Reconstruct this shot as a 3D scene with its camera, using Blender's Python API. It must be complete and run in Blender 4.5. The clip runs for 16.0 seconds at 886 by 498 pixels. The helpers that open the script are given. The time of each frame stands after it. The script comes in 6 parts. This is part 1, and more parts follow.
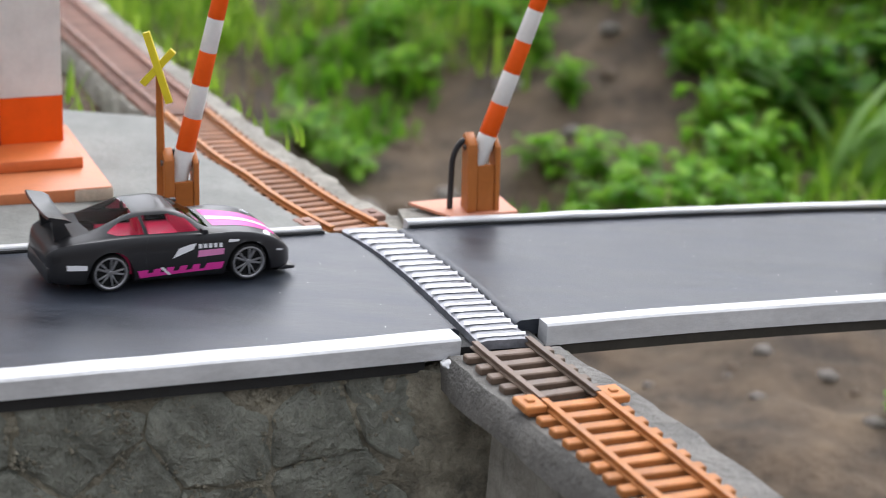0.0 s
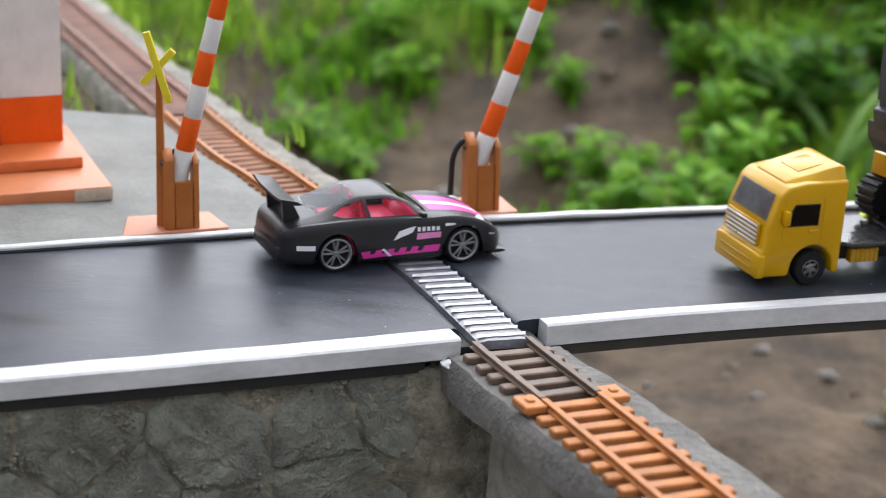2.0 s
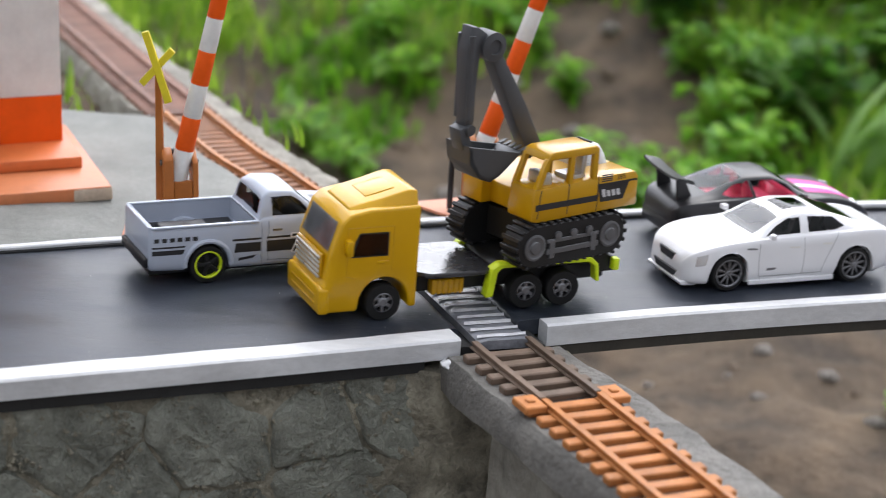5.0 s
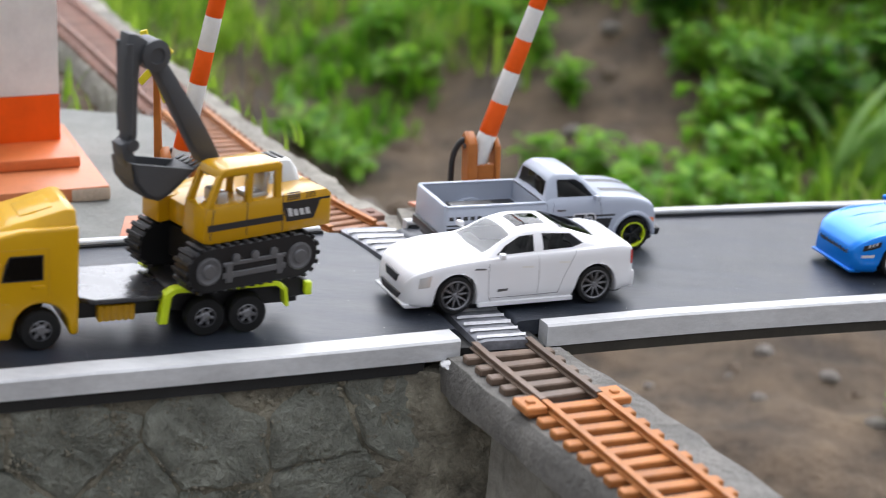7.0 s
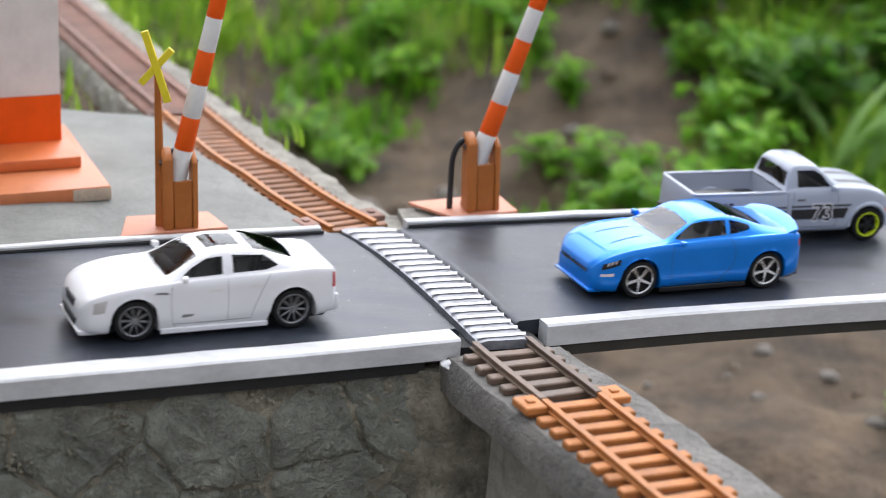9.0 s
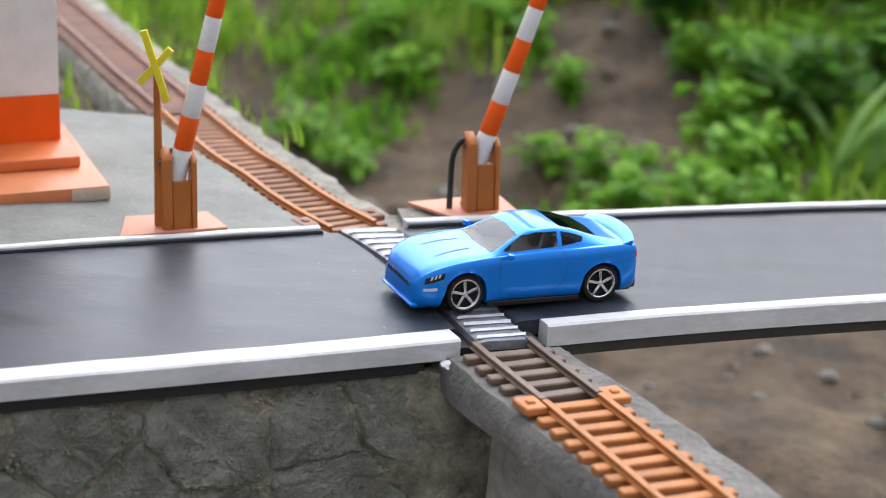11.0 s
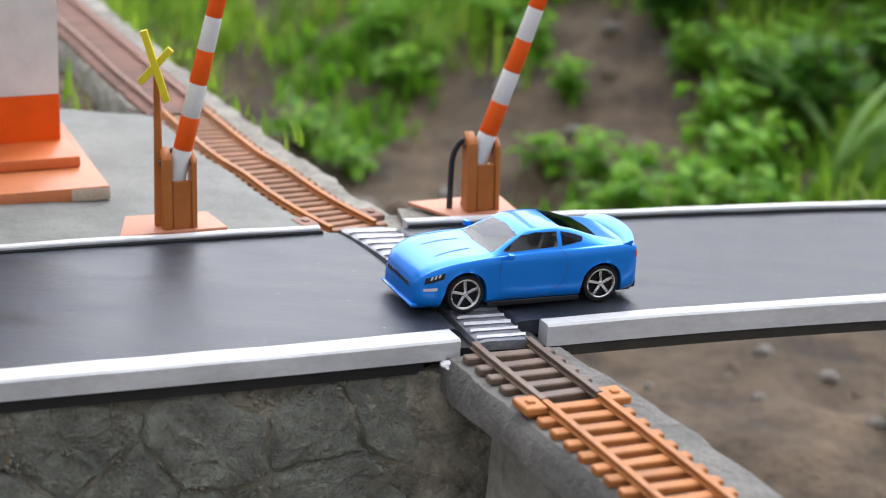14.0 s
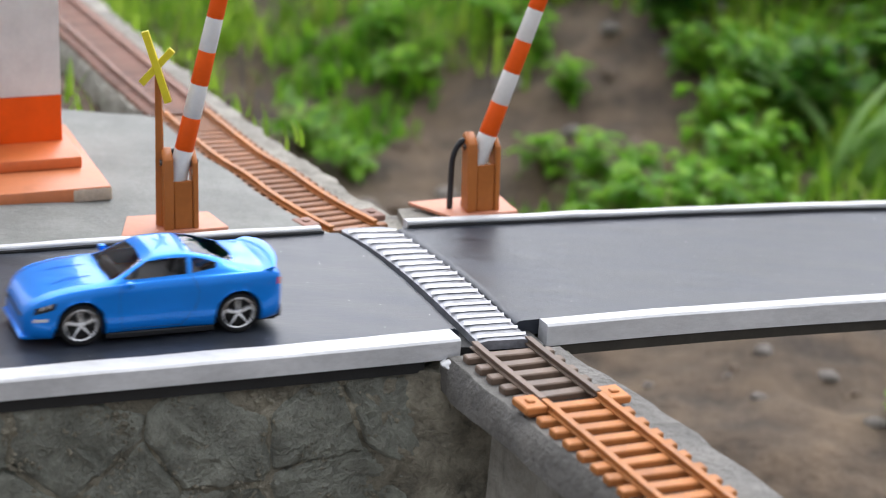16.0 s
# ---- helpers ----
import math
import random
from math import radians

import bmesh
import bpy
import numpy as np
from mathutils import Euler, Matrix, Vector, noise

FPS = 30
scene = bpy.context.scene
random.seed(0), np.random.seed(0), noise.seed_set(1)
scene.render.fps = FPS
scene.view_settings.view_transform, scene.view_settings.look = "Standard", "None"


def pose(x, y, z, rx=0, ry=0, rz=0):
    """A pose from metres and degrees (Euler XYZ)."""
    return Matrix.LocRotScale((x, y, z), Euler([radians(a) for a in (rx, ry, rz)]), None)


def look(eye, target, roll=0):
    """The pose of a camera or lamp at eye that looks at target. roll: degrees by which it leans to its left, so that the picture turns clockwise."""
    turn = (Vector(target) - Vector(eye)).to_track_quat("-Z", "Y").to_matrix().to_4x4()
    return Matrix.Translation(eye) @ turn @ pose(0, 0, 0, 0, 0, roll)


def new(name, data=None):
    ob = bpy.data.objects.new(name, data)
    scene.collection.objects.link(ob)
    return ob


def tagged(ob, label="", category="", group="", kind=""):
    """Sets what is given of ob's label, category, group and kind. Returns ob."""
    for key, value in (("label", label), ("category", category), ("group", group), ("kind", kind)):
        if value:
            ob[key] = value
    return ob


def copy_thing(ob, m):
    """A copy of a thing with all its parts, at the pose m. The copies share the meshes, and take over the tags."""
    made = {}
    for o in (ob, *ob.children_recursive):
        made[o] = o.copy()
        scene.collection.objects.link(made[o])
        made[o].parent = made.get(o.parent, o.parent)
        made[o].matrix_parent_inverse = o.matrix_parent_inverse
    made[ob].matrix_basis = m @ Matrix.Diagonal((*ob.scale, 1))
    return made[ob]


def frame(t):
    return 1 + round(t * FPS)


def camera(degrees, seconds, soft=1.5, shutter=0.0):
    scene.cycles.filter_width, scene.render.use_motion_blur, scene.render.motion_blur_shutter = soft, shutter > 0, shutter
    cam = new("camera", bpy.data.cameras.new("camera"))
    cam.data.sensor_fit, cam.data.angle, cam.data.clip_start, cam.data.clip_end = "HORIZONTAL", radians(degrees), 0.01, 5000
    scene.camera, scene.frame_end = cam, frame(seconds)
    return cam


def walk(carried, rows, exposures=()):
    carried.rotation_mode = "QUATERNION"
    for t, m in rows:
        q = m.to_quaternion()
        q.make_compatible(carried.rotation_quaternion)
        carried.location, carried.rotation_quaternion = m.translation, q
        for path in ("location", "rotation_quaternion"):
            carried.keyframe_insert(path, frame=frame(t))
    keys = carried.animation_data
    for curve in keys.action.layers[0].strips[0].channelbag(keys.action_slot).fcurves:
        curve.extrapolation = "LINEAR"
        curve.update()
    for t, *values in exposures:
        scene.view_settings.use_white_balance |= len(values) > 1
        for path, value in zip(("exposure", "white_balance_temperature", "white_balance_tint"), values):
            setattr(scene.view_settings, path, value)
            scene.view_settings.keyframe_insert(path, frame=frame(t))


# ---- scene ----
cam = camera(25.0, 16.0, soft=1.0, shutter=0.4)
EYE = Vector((0.0, 0.0, 0.2025))
TILT, ROLL = 18.8, 4.2
cam.data.dof.use_dof = True
cam.data.dof.focus_distance = 0.575
cam.data.dof.aperture_fstop = 14.5
AIM = Vector((0.025, 0.946, -0.322))          # the way along which the camera creeps forward


def eye_at(creep):
    p = EYE + AIM * creep
    return pose(p.x, p.y, p.z, 90 - TILT, 0, 0) @ Euler((0, 0, radians(ROLL))).to_matrix().to_4x4()


walk(cam, [(t, eye_at(c)) for t, c in (
    (0.0, 0.0), (2.0, 0.0004), (4.2, 0.0), (6.3, 0.0047), (8.7, 0.0043), (9.1, 0.0026), (11.3, 0.0047), (15.4, 0.0047), (16.0, 0.002))])

# ---- world and sun: an overcast day ----
world = bpy.data.worlds.new("overcast_sky")
scene.world = world
world.use_nodes = True
wn = world.node_tree.nodes
sky = wn.new("ShaderNodeTexSky")
sky.sky_type = 'NISHITA'
sky.sun_disc = False
sky.sun_elevation, sky.sun_rotation = radians(48), radians(14)
sky.air_density, sky.dust_density, sky.ozone_density = 1.0, 4.0, 0.6
# thick cloud, brighter towards the veiled sun beyond the hill and overhead
way = wn.new("ShaderNodeTexCoord")
lean = wn.new("ShaderNodeVectorMath")
lean.operation = 'DOT_PRODUCT'
lean.inputs[1].default_value = Vector((0.10, 0.86, 0.50)).normalized()
level = wn.new("ShaderNodeMapRange")
level.interpolation_type = 'SMOOTHSTEP'
level.inputs[1].default_value, level.inputs[2].default_value, level.inputs[3].default_value, level.inputs[4].default_value = 0.35, 1.0, 9.5, 56.0
cloud = wn.new("ShaderNodeCombineColor")
blend = wn.new("ShaderNodeMixRGB")
blend.inputs[0].default_value = 0.75
wl = world.node_tree.links
wl.new(way.outputs["Generated"], lean.inputs[0]), wl.new(lean.outputs["Value"], level.inputs[0])
height = wn.new("ShaderNodeSeparateXYZ")
dusk = wn.new("ShaderNodeMapRange")                # cloud is darker low down, as under any overcast sky among trees
dusk.inputs[1].default_value, dusk.inputs[2].default_value, dusk.inputs[3].default_value, dusk.inputs[4].default_value = 0.0, 0.85, 5.4, 14.5
wl.new(way.outputs["Generated"], height.inputs[0]), wl.new(height.outputs[2], dusk.inputs[0]), wl.new(dusk.outputs[0], level.inputs[3])
for k in range(3):
    wl.new(level.outputs[0], cloud.inputs[k])
cool = wn.new("ShaderNodeMixRGB")
cool.blend_type = 'MULTIPLY'
cool.inputs[0].default_value = 1.0
cool.inputs[2].default_value = (0.975, 1.0, 1.09, 1)
wl.new(cloud.outputs[0], cool.inputs[1])
wl.new(sky.outputs[0], blend.inputs[1]), wl.new(cool.outputs[0], blend.inputs[2]), wl.new(blend.outputs[0], wn["Background"].inputs[0])
wn["Background"].inputs[1].default_value = 0.10
sun = new("sun", bpy.data.lights.new("sun", 'SUN'))
sun.data.energy, sun.data.angle, sun.data.color = 0.7, radians(20), (1.0, 0.97, 0.92)
sun.matrix_basis = look((0.35, 1.2, 1.3), (0, 0.4, 0))
scene.view_settings.exposure = 0.02


# ---- materials ----
def mat(name, col, rough=0.5, metal=0.0, var=0.25, grain=400.0, blotch=40.0, bump=0.0, col2=None, coat=0.0, spec=0.5, rvar=0.15, stretch=(1, 1, 1), rand=0.0):
    """A painted, moulded or mineral surface: colour varied at two scales, uneven gloss, fine relief."""
    m = bpy.data.materials.new(name)
    m.use_nodes = True
    nt = m.node_tree
    n, l = nt.nodes, nt.links
    b = n["Principled BSDF"]
    tc = n.new("ShaderNodeTexCoord")
    mp = n.new("ShaderNodeMapping")
    mp.inputs["Scale"].default_value = stretch
    l.new(tc.outputs["Object"], mp.inputs[0])

    def noi(scale, detail=4.0, r=0.6):
        k = n.new("ShaderNodeTexNoise")
        k.inputs["Scale"].default_value, k.inputs["Detail"].default_value, k.inputs["Roughness"].default_value = scale, detail, r
        l.new(mp.outputs[0], k.inputs["Vector"])
        return k.outputs[0]
    big, fine = noi(blotch), noi(grain, 5.0, 0.7)
    add = n.new("ShaderNodeMath")
    add.operation = 'MULTIPLY_ADD'
    add.inputs[1].default_value = 0.45
    l.new(fine, add.inputs[0]), l.new(big, add.inputs[2])
    ramp = n.new("ShaderNodeValToRGB")
    c2 = col2 or tuple(c * (1 - var) for c in col)
    ramp.color_ramp.elements[0].position, ramp.color_ramp.elements[1].position = 0.5, 0.95
    ramp.color_ramp.elements[0].color, ramp.color_ramp.elements[1].color = (*c2, 1), (*col, 1)
    l.new(add.outputs[0], ramp.inputs[0])
    out = ramp.outputs[0]
    if rand:
        oi = n.new("ShaderNodeObjectInfo")
        hsv = n.new("ShaderNodeHueSaturation")
        mr = n.new("ShaderNodeMapRange")
        mr.inputs[3].default_value, mr.inputs[4].default_value = 1 - rand, 1 + rand
        l.new(oi.outputs["Random"], mr.inputs[0]), l.new(mr.outputs[0], hsv.inputs["Value"]), l.new(out, hsv.inputs["Color"])
        out = hsv.outputs[0]
    l.new(out, b.inputs["Base Color"])
    rr = n.new("ShaderNodeMapRange")
    rr.inputs[3].default_value, rr.inputs[4].default_value = max(0.02, rough - rvar), min(1, rough + rvar)
    l.new(big, rr.inputs[0]), l.new(rr.outputs[0], b.inputs["Roughness"])
    b.inputs["Metallic"].default_value = metal
    b.inputs["Specular IOR Level"].default_value = spec
    b.inputs["Coat Weight"].default_value = coat
    b.inputs["Coat Roughness"].default_value = 0.06
    if bump:
        bp = n.new("ShaderNodeBump")
        bp.inputs["Strength"].default_value, bp.inputs["Distance"].default_value = 0.8, bump
        l.new(add.outputs[0], bp.inputs["Height"]), l.new(bp.outputs[0], b.inputs["Normal"])
    return m


def glass_mat(name, tint, rough=0.03, ior=1.33):
    m = bpy.data.materials.new(name)
    m.use_nodes = True
    n, l = m.node_tree.nodes, m.node_tree.links
    tr, gl, mx, fr = n.new("ShaderNodeBsdfTransparent"), n.new("ShaderNodeBsdfGlossy"), n.new("ShaderNodeMixShader"), n.new("ShaderNodeFresnel")
    tr.inputs[0].default_value = (*tint, 1)
    gl.inputs["Roughness"].default_value = rough
    fr.inputs[0].default_value = ior
    l.new(fr.outputs[0], mx.inputs[0]), l.new(tr.outputs[0], mx.inputs[1]), l.new(gl.outputs[0], mx.inputs[2])
    l.new(mx.outputs[0], n["Material Output"].inputs[0])
    return m


M_ROAD = mat("road_paint", (0.042, 0.050, 0.066), 0.38, spec=0.40, var=0.0, col2=(0.010, 0.012, 0.017), grain=1100, blotch=70, bump=0.00028, rvar=0.22, stretch=(0.35, 1.3, 1))
M_KERB = mat("kerb_white", (0.66, 0.665, 0.67), 0.45, var=0.3, grain=500, blotch=55, bump=0.0004, stretch=(0.5, 1.0, 1.5))
M_BLACK = mat("black_edge", (0.02, 0.02, 0.02), 0.7, var=0.5, grain=1500, blotch=200, bump=0.0004)
M_STRIPE = mat("stripe_white", (0.72, 0.72, 0.75), 0.45, var=0.4, grain=1200, blotch=250)
# the plate's base grey is raised to hold the sky's sheen
M_PLATE = mat("crossing_plate_sheen", (0.27, 0.28, 0.31), 0.34, spec=0.6, var=0.6, grain=900, blotch=160, bump=0.0001)
M_CEMENT = mat("cement", (0.25, 0.255, 0.235), 0.75, var=0.45, grain=600, blotch=35, bump=0.0012)
M_BEAM = mat("damp_cement", (0.20, 0.19, 0.17), 0.7, var=0.6, grain=420, blotch=60, bump=0.0035)
M_TRACK_STRIP = mat("dark_brown_strip", (0.055, 0.042, 0.032), 0.9, var=0.6, grain=600, blotch=90, bump=0.0006)
M_CEMENT_ROUGH = mat("rough_cement", (0.40, 0.375, 0.32), 0.9, var=0.6, grain=420, blotch=70, bump=0.0035)
M_STONE = mat("stone_face", (0.44, 0.45, 0.375), 0.45, var=0.65, grain=850, blotch=60, bump=0.008, rand=0.08)
M_MORTAR = mat("mortar", (0.43, 0.395, 0.30), 0.7, var=0.75, grain=600, blotch=80, bump=0.0065)
M_RAIL = mat("rail_plastic", (0.47, 0.18, 0.05), 0.5, spec=0.3, var=0.35, grain=500, blotch=60, bump=0.0001)
M_TIE = mat("sleeper_plastic", (0.52, 0.20, 0.06), 0.55, spec=0.3, var=0.35, grain=700, blotch=90, bump=0.00015, rand=0.18)
M_TIE_GREY = mat("sleeper_grey", (0.18, 0.125, 0.09), 0.5, spec=0.35, var=0.4, grain=700, blotch=90, bump=0.00015, rand=0.15)
M_TIE_FAR = mat("sleeper_dusty", (0.30, 0.155, 0.11), 0.65, var=0.4, grain=700, blotch=90, bump=0.00015, rand=0.2)
M_TIE_MID = mat("sleeper_brown", (0.36, 0.175, 0.095), 0.6, spec=0.3, var=0.4, grain=700, blotch=90, bump=0.00015, rand=0.2)
M_ORANGE = mat("orange_paint", (0.85, 0.105, 0.003), 0.5, spec=0.25, var=0.2, grain=300, blotch=60, bump=0.0001)
M_WHITE = mat("white_paint", (0.74, 0.72, 0.68), 0.5, var=0.18, grain=500, blotch=80, bump=0.0001)
M_BROWN = mat("brown_paint", (0.47, 0.15, 0.03), 0.45, spec=0.3, var=0.3, grain=400, blotch=60, bump=0.00015)
M_PINKPLATE = mat("salmon_paint", (0.66, 0.27, 0.16), 0.5, var=0.25, grain=400, blotch=60, bump=0.0001)
M_YELLOWSIGN = mat("sign_yellow", (0.80, 0.66, 0.02), 0.45, var=0.2, grain=500, blotch=90)
M_CABLE = mat("cable_rubber", (0.018, 0.018, 0.02), 0.4, grain=500, blotch=100)
M_WORN = mat("bare_wood", (0.62, 0.50, 0.38), 0.8, var=0.4, grain=900, blotch=150, bump=0.0002)
M_SOIL = mat("soil", (0.145, 0.102, 0.064), 0.95, var=0.6, grain=110, blotch=26, bump=0.006, col2=(0.026, 0.018, 0.011))
M_TYRE = mat("tyre_black", (0.010, 0.010, 0.010), 0.6, spec=0.25, grain=2000, blotch=300, bump=0.00005)
M_CHROME = mat("wheel_chrome", (0.62, 0.62, 0.62), 0.25, metal=1.0, grain=1500, blotch=200)
M_GUNMETAL = mat("wheel_gunmetal", (0.22, 0.22, 0.23), 0.32, metal=0.9, grain=1500, blotch=200)
M_DARK = mat("dark_plastic", (0.012, 0.012, 0.013), 0.42, spec=0.35, grain=900, blotch=150)
M_LIME = mat("lime_paint", (0.62, 0.78, 0.01), 0.4, var=0.15, grain=900, blotch=150)


# ---- mesh helpers ----
def link(name, bm, material, parent=None, label="", smooth=False, kind=""):
    me = bpy.data.meshes.new(name)
    bm.to_mesh(me)
    bm.free()
    for mt in (material if isinstance(material, (list, tuple)) else [material]):
        me.materials.append(mt)
    if smooth:
        for p in me.polygons:
            p.use_smooth = True
        me.set_sharp_from_angle(angle=radians(38))
    ob = new(name, me)
    if parent:
        ob.parent = parent
    if label or kind:
        tagged(ob, label=label, kind=kind)
    return ob


def part(name, bm, material, parent, label="", smooth=True):
    return link(name, bm, material, parent, label, smooth)


def base(name, label, category, m=None, group=""):
    e = new(name)
    e.empty_display_size = 0.01
    tagged(e, label, category, group)
    if m is not None:
        e.matrix_basis = m
    return e


def box(bm, x0, x1, y0, y1, z0, z1, bevel=0.0, seg=2, m=None):
    vs = [bm.verts.new((x, y, z)) for x in (x0, x1) for y in (y0, y1) for z in (z0, z1)]
    fs = [bm.faces.new([vs[i] for i in f]) for f in ((0, 1, 3, 2), (4, 6, 7, 5), (0, 4, 5, 1), (2, 3, 7, 6), (0, 2, 6, 4), (1, 5, 7, 3))]
    if bevel:
        es = list({e for f in fs for e in f.edges})
        r = bmesh.ops.bevel(bm, geom=es, offset=bevel, segments=seg, affect='EDGES', profile=0.5)
        vs = list({v for f in r["faces"] for v in f.verts} | {v for v in vs if v.is_valid})
    if m is not None:
        bmesh.ops.transform(bm, matrix=m, verts=vs)
    return bm


def prism(bm, pts, axis, a, b, bevel=0.0, seg=2, m=None):
    """The outline pts (two coordinates each) drawn out along axis 'x', 'y' or 'z' from a to b."""
    def at(p, q):
        return {"x": (q, p[0], p[1]), "y": (p[0], q, p[1]), "z": (p[0], p[1], q)}[axis]
    lo, hi = [bm.verts.new(at(p, a)) for p in pts], [bm.verts.new(at(p, b)) for p in pts]
    fs = [bm.faces.new(lo), bm.faces.new(hi[::-1])]
    k = len(pts)
    fs += [bm.faces.new((lo[i], hi[i], hi[(i + 1) % k], lo[(i + 1) % k])) for i in range(k)]
    vs = lo + hi
    bmesh.ops.recalc_face_normals(bm, faces=fs)
    if bevel:
        r = bmesh.ops.bevel(bm, geom=list({e for f in fs for e in f.edges}), offset=bevel, segments=seg, affect='EDGES', profile=0.5)
        vs = list({v for f in r["faces"] for v in f.verts} | {v for v in vs if v.is_valid})
    if m is not None:
        bmesh.ops.transform(bm, matrix=m, verts=vs)
    return bm


def lathe(bm, prof, n=28, axis="y", m=None):
    """The profile (radius, height) turned about an axis."""
    rings = []
    for r, h in prof:
        ring = []
        for i in range(n):
            a = 2 * math.pi * i / n
            c, s = r * math.cos(a), r * math.sin(a)
            ring.append(bm.verts.new((c, h, s) if axis == "y" else (c, s, h) if axis == "z" else (h, c, s)))
        rings.append(ring)
    fs = []
    for a, b in zip(rings, rings[1:]):
        fs += [bm.faces.new((a[i], a[(i + 1) % n], b[(i + 1) % n], b[i])) for i in range(n)]
    for ring in (rings[0], rings[-1]):
        fs.append(bm.faces.new(ring))
    bmesh.ops.recalc_face_normals(bm, faces=fs)
    if m is not None:
        bmesh.ops.transform(bm, matrix=m, verts=[v for r in rings for v in r])
    return bm


def tube(bm, pts, r, n=8):
    pts = [Vector(p) for p in pts]
    rings = []
    for i, p in enumerate(pts):
        d = (pts[min(i + 1, len(pts) - 1)] - pts[max(i - 1, 0)]).normalized()
        s = d.cross(Vector((0.31, 0.2, 0.93))).normalized()
        u = d.cross(s)
        rr = r[i] if isinstance(r, (list, tuple)) else r
        rings.append([bm.verts.new(p + rr * (math.cos(2 * math.pi * k / n) * s + math.sin(2 * math.pi * k / n) * u)) for k in range(n)])
    fs = []
    for a, b in zip(rings, rings[1:]):
        fs += [bm.faces.new((a[k], a[(k + 1) % n], b[(k + 1) % n], b[k])) for k in range(n)]
    fs += [bm.faces.new(rings[0]), bm.faces.new(rings[-1])]
    bmesh.ops.recalc_face_normals(bm, faces=fs)
    return bm


def spline(P, n=12):
    P = [np.array(p, float) for p in P]
    Q = [2 * P[0] - P[1], *P, 2 * P[-1] - P[-2]]
    out = []
    for i in range(1, len(Q) - 2):
        a, b, c, d = Q[i - 1:i + 3]
        for u in np.linspace(0, 1, n, endpoint=False):
            out.append(0.5 * (2 * b + (c - a) * u + (2 * a - 5 * b + 4 * c - d) * u * u + (3 * b - a - 3 * c + d) * u ** 3))
    return np.array(out + [P[-1]])


# ---- the plan ----
NEAR_EDGE = spline([(-0.3449, 0.3698), (-0.2004, 0.4341), (-0.1114, 0.4740), (-0.0562, 0.4984), (0.0027, 0.5252), (0.0274, 0.5382), (0.0798, 0.5611), (0.1376, 0.5833), (0.2220, 0.6129), (0.4166, 0.6715)])
FAR_EDGE = spline([(-0.3109, 0.4778), (-0.2140, 0.5223), (-0.1319, 0.5601), (-0.0841, 0.5817), (-0.0363, 0.6022), (-0.0095, 0.6137), (0.0397, 0.6325), (0.0988, 0.6541), (0.1544, 0.6727), (0.2345, 0.6971), (0.3784, 0.7371)])
NEAR_LANE = spline([(-0.5064, 0.3060), (-0.4015, 0.3539), (-0.2983, 0.4009), (-0.1968, 0.4472), (-0.0999, 0.4918), (-0.0182, 0.5288), (0.0596, 0.5640), (0.1080, 0.5849), (0.1663, 0.6084), (0.2553, 0.6411), (0.3795, 0.6813), (0.5109, 0.7209)], 40)
FAR_LANE = spline([(-0.4823, 0.3455), (-0.3800, 0.3961), (-0.3103, 0.4303), (-0.2226, 0.4736), (-0.1466, 0.5110), (-0.0751, 0.5458), (-0.0220, 0.5721), (0.0579, 0.6065), (0.1385, 0.6362), (0.2201, 0.6636), (0.3383, 0.6985), (0.4860, 0.7397)], 40)
TRACK = spline([(0.1567, 0.2312), (0.1064, 0.3388), (0.0640, 0.4279), (0.0513, 0.4544), (0.0359, 0.4858), (0.0186, 0.5203), (0.0008, 0.5627), (-0.0137, 0.5905), (-0.0266, 0.6112), (-0.0398, 0.6299), (-0.0500, 0.6462), (-0.0641, 0.6712), (-0.0782, 0.6931), (-0.1078, 0.7524), (-0.1337, 0.8044), (-0.1500, 0.8389), (-0.2026, 0.9467), (-0.3035, 1.1535), (-0.4131, 1.3781)], 24)


def near_y(x):
    return float(np.interp(x, NEAR_EDGE[:, 0], NEAR_EDGE[:, 1]))


def far_y(x):
    return float(np.interp(x, FAR_EDGE[:, 0], FAR_EDGE[:, 1]))


def slab_z(y):
    """Level of the railway and the apron, all but flush with the road."""
    return -0.0012 * min(1.0, max(0.0, (y - 0.60) / 0.05))


T_LEN = np.concatenate([[0], np.cumsum(np.hypot(*np.diff(TRACK, axis=0).T))])


def track_at(s):
    """Point, heading and gauge of the railway at the length s."""
    x, y = np.interp(s, T_LEN, TRACK[:, 0]), np.interp(s, T_LEN, TRACK[:, 1])
    e = 0.008
    h = math.atan2(np.interp(s + e, T_LEN, TRACK[:, 1]) - np.interp(s - e, T_LEN, TRACK[:, 1]), np.interp(s + e, T_LEN, TRACK[:, 0]) - np.interp(s - e, T_LEN, TRACK[:, 0]))
    g = 0.0165
    return float(x), float(y), h, g


def track_point(s, side, z=0.0):
    x, y, h, g = track_at(s)
    return Vector((x - math.sin(h) * side, y + math.cos(h) * side, slab_z(y) + z))


def s_of_y(y):
    return float(np.interp(y, TRACK[:, 1], T_LEN))


# ---- ground ----
def hill_z(x, y):
    z = -0.16 + 0.05 * max(0.0, min(y, 1.2) - 0.75) + 0.14 * max(0.0, min(y, 5.0) - 1.2) + 0.20 * max(0.0, min(y, 2.0) - 1.1) * min(1.0, max(0.0, x * 5))
    z += 0.025 * noise.noise(Vector((x * 4, y * 4, 0))) + 0.014 * noise.noise(Vector((x * 13, y * 13, 3))) + 0.007 * noise.noise(Vector((x * 40, y * 40, 6)))
    return z


def track_side(x, y):
    """Distance to the left of the railway's middle (negative: to the right)."""
    return float(np.interp(y, TRACK[:, 1], TRACK[:, 0])) - x


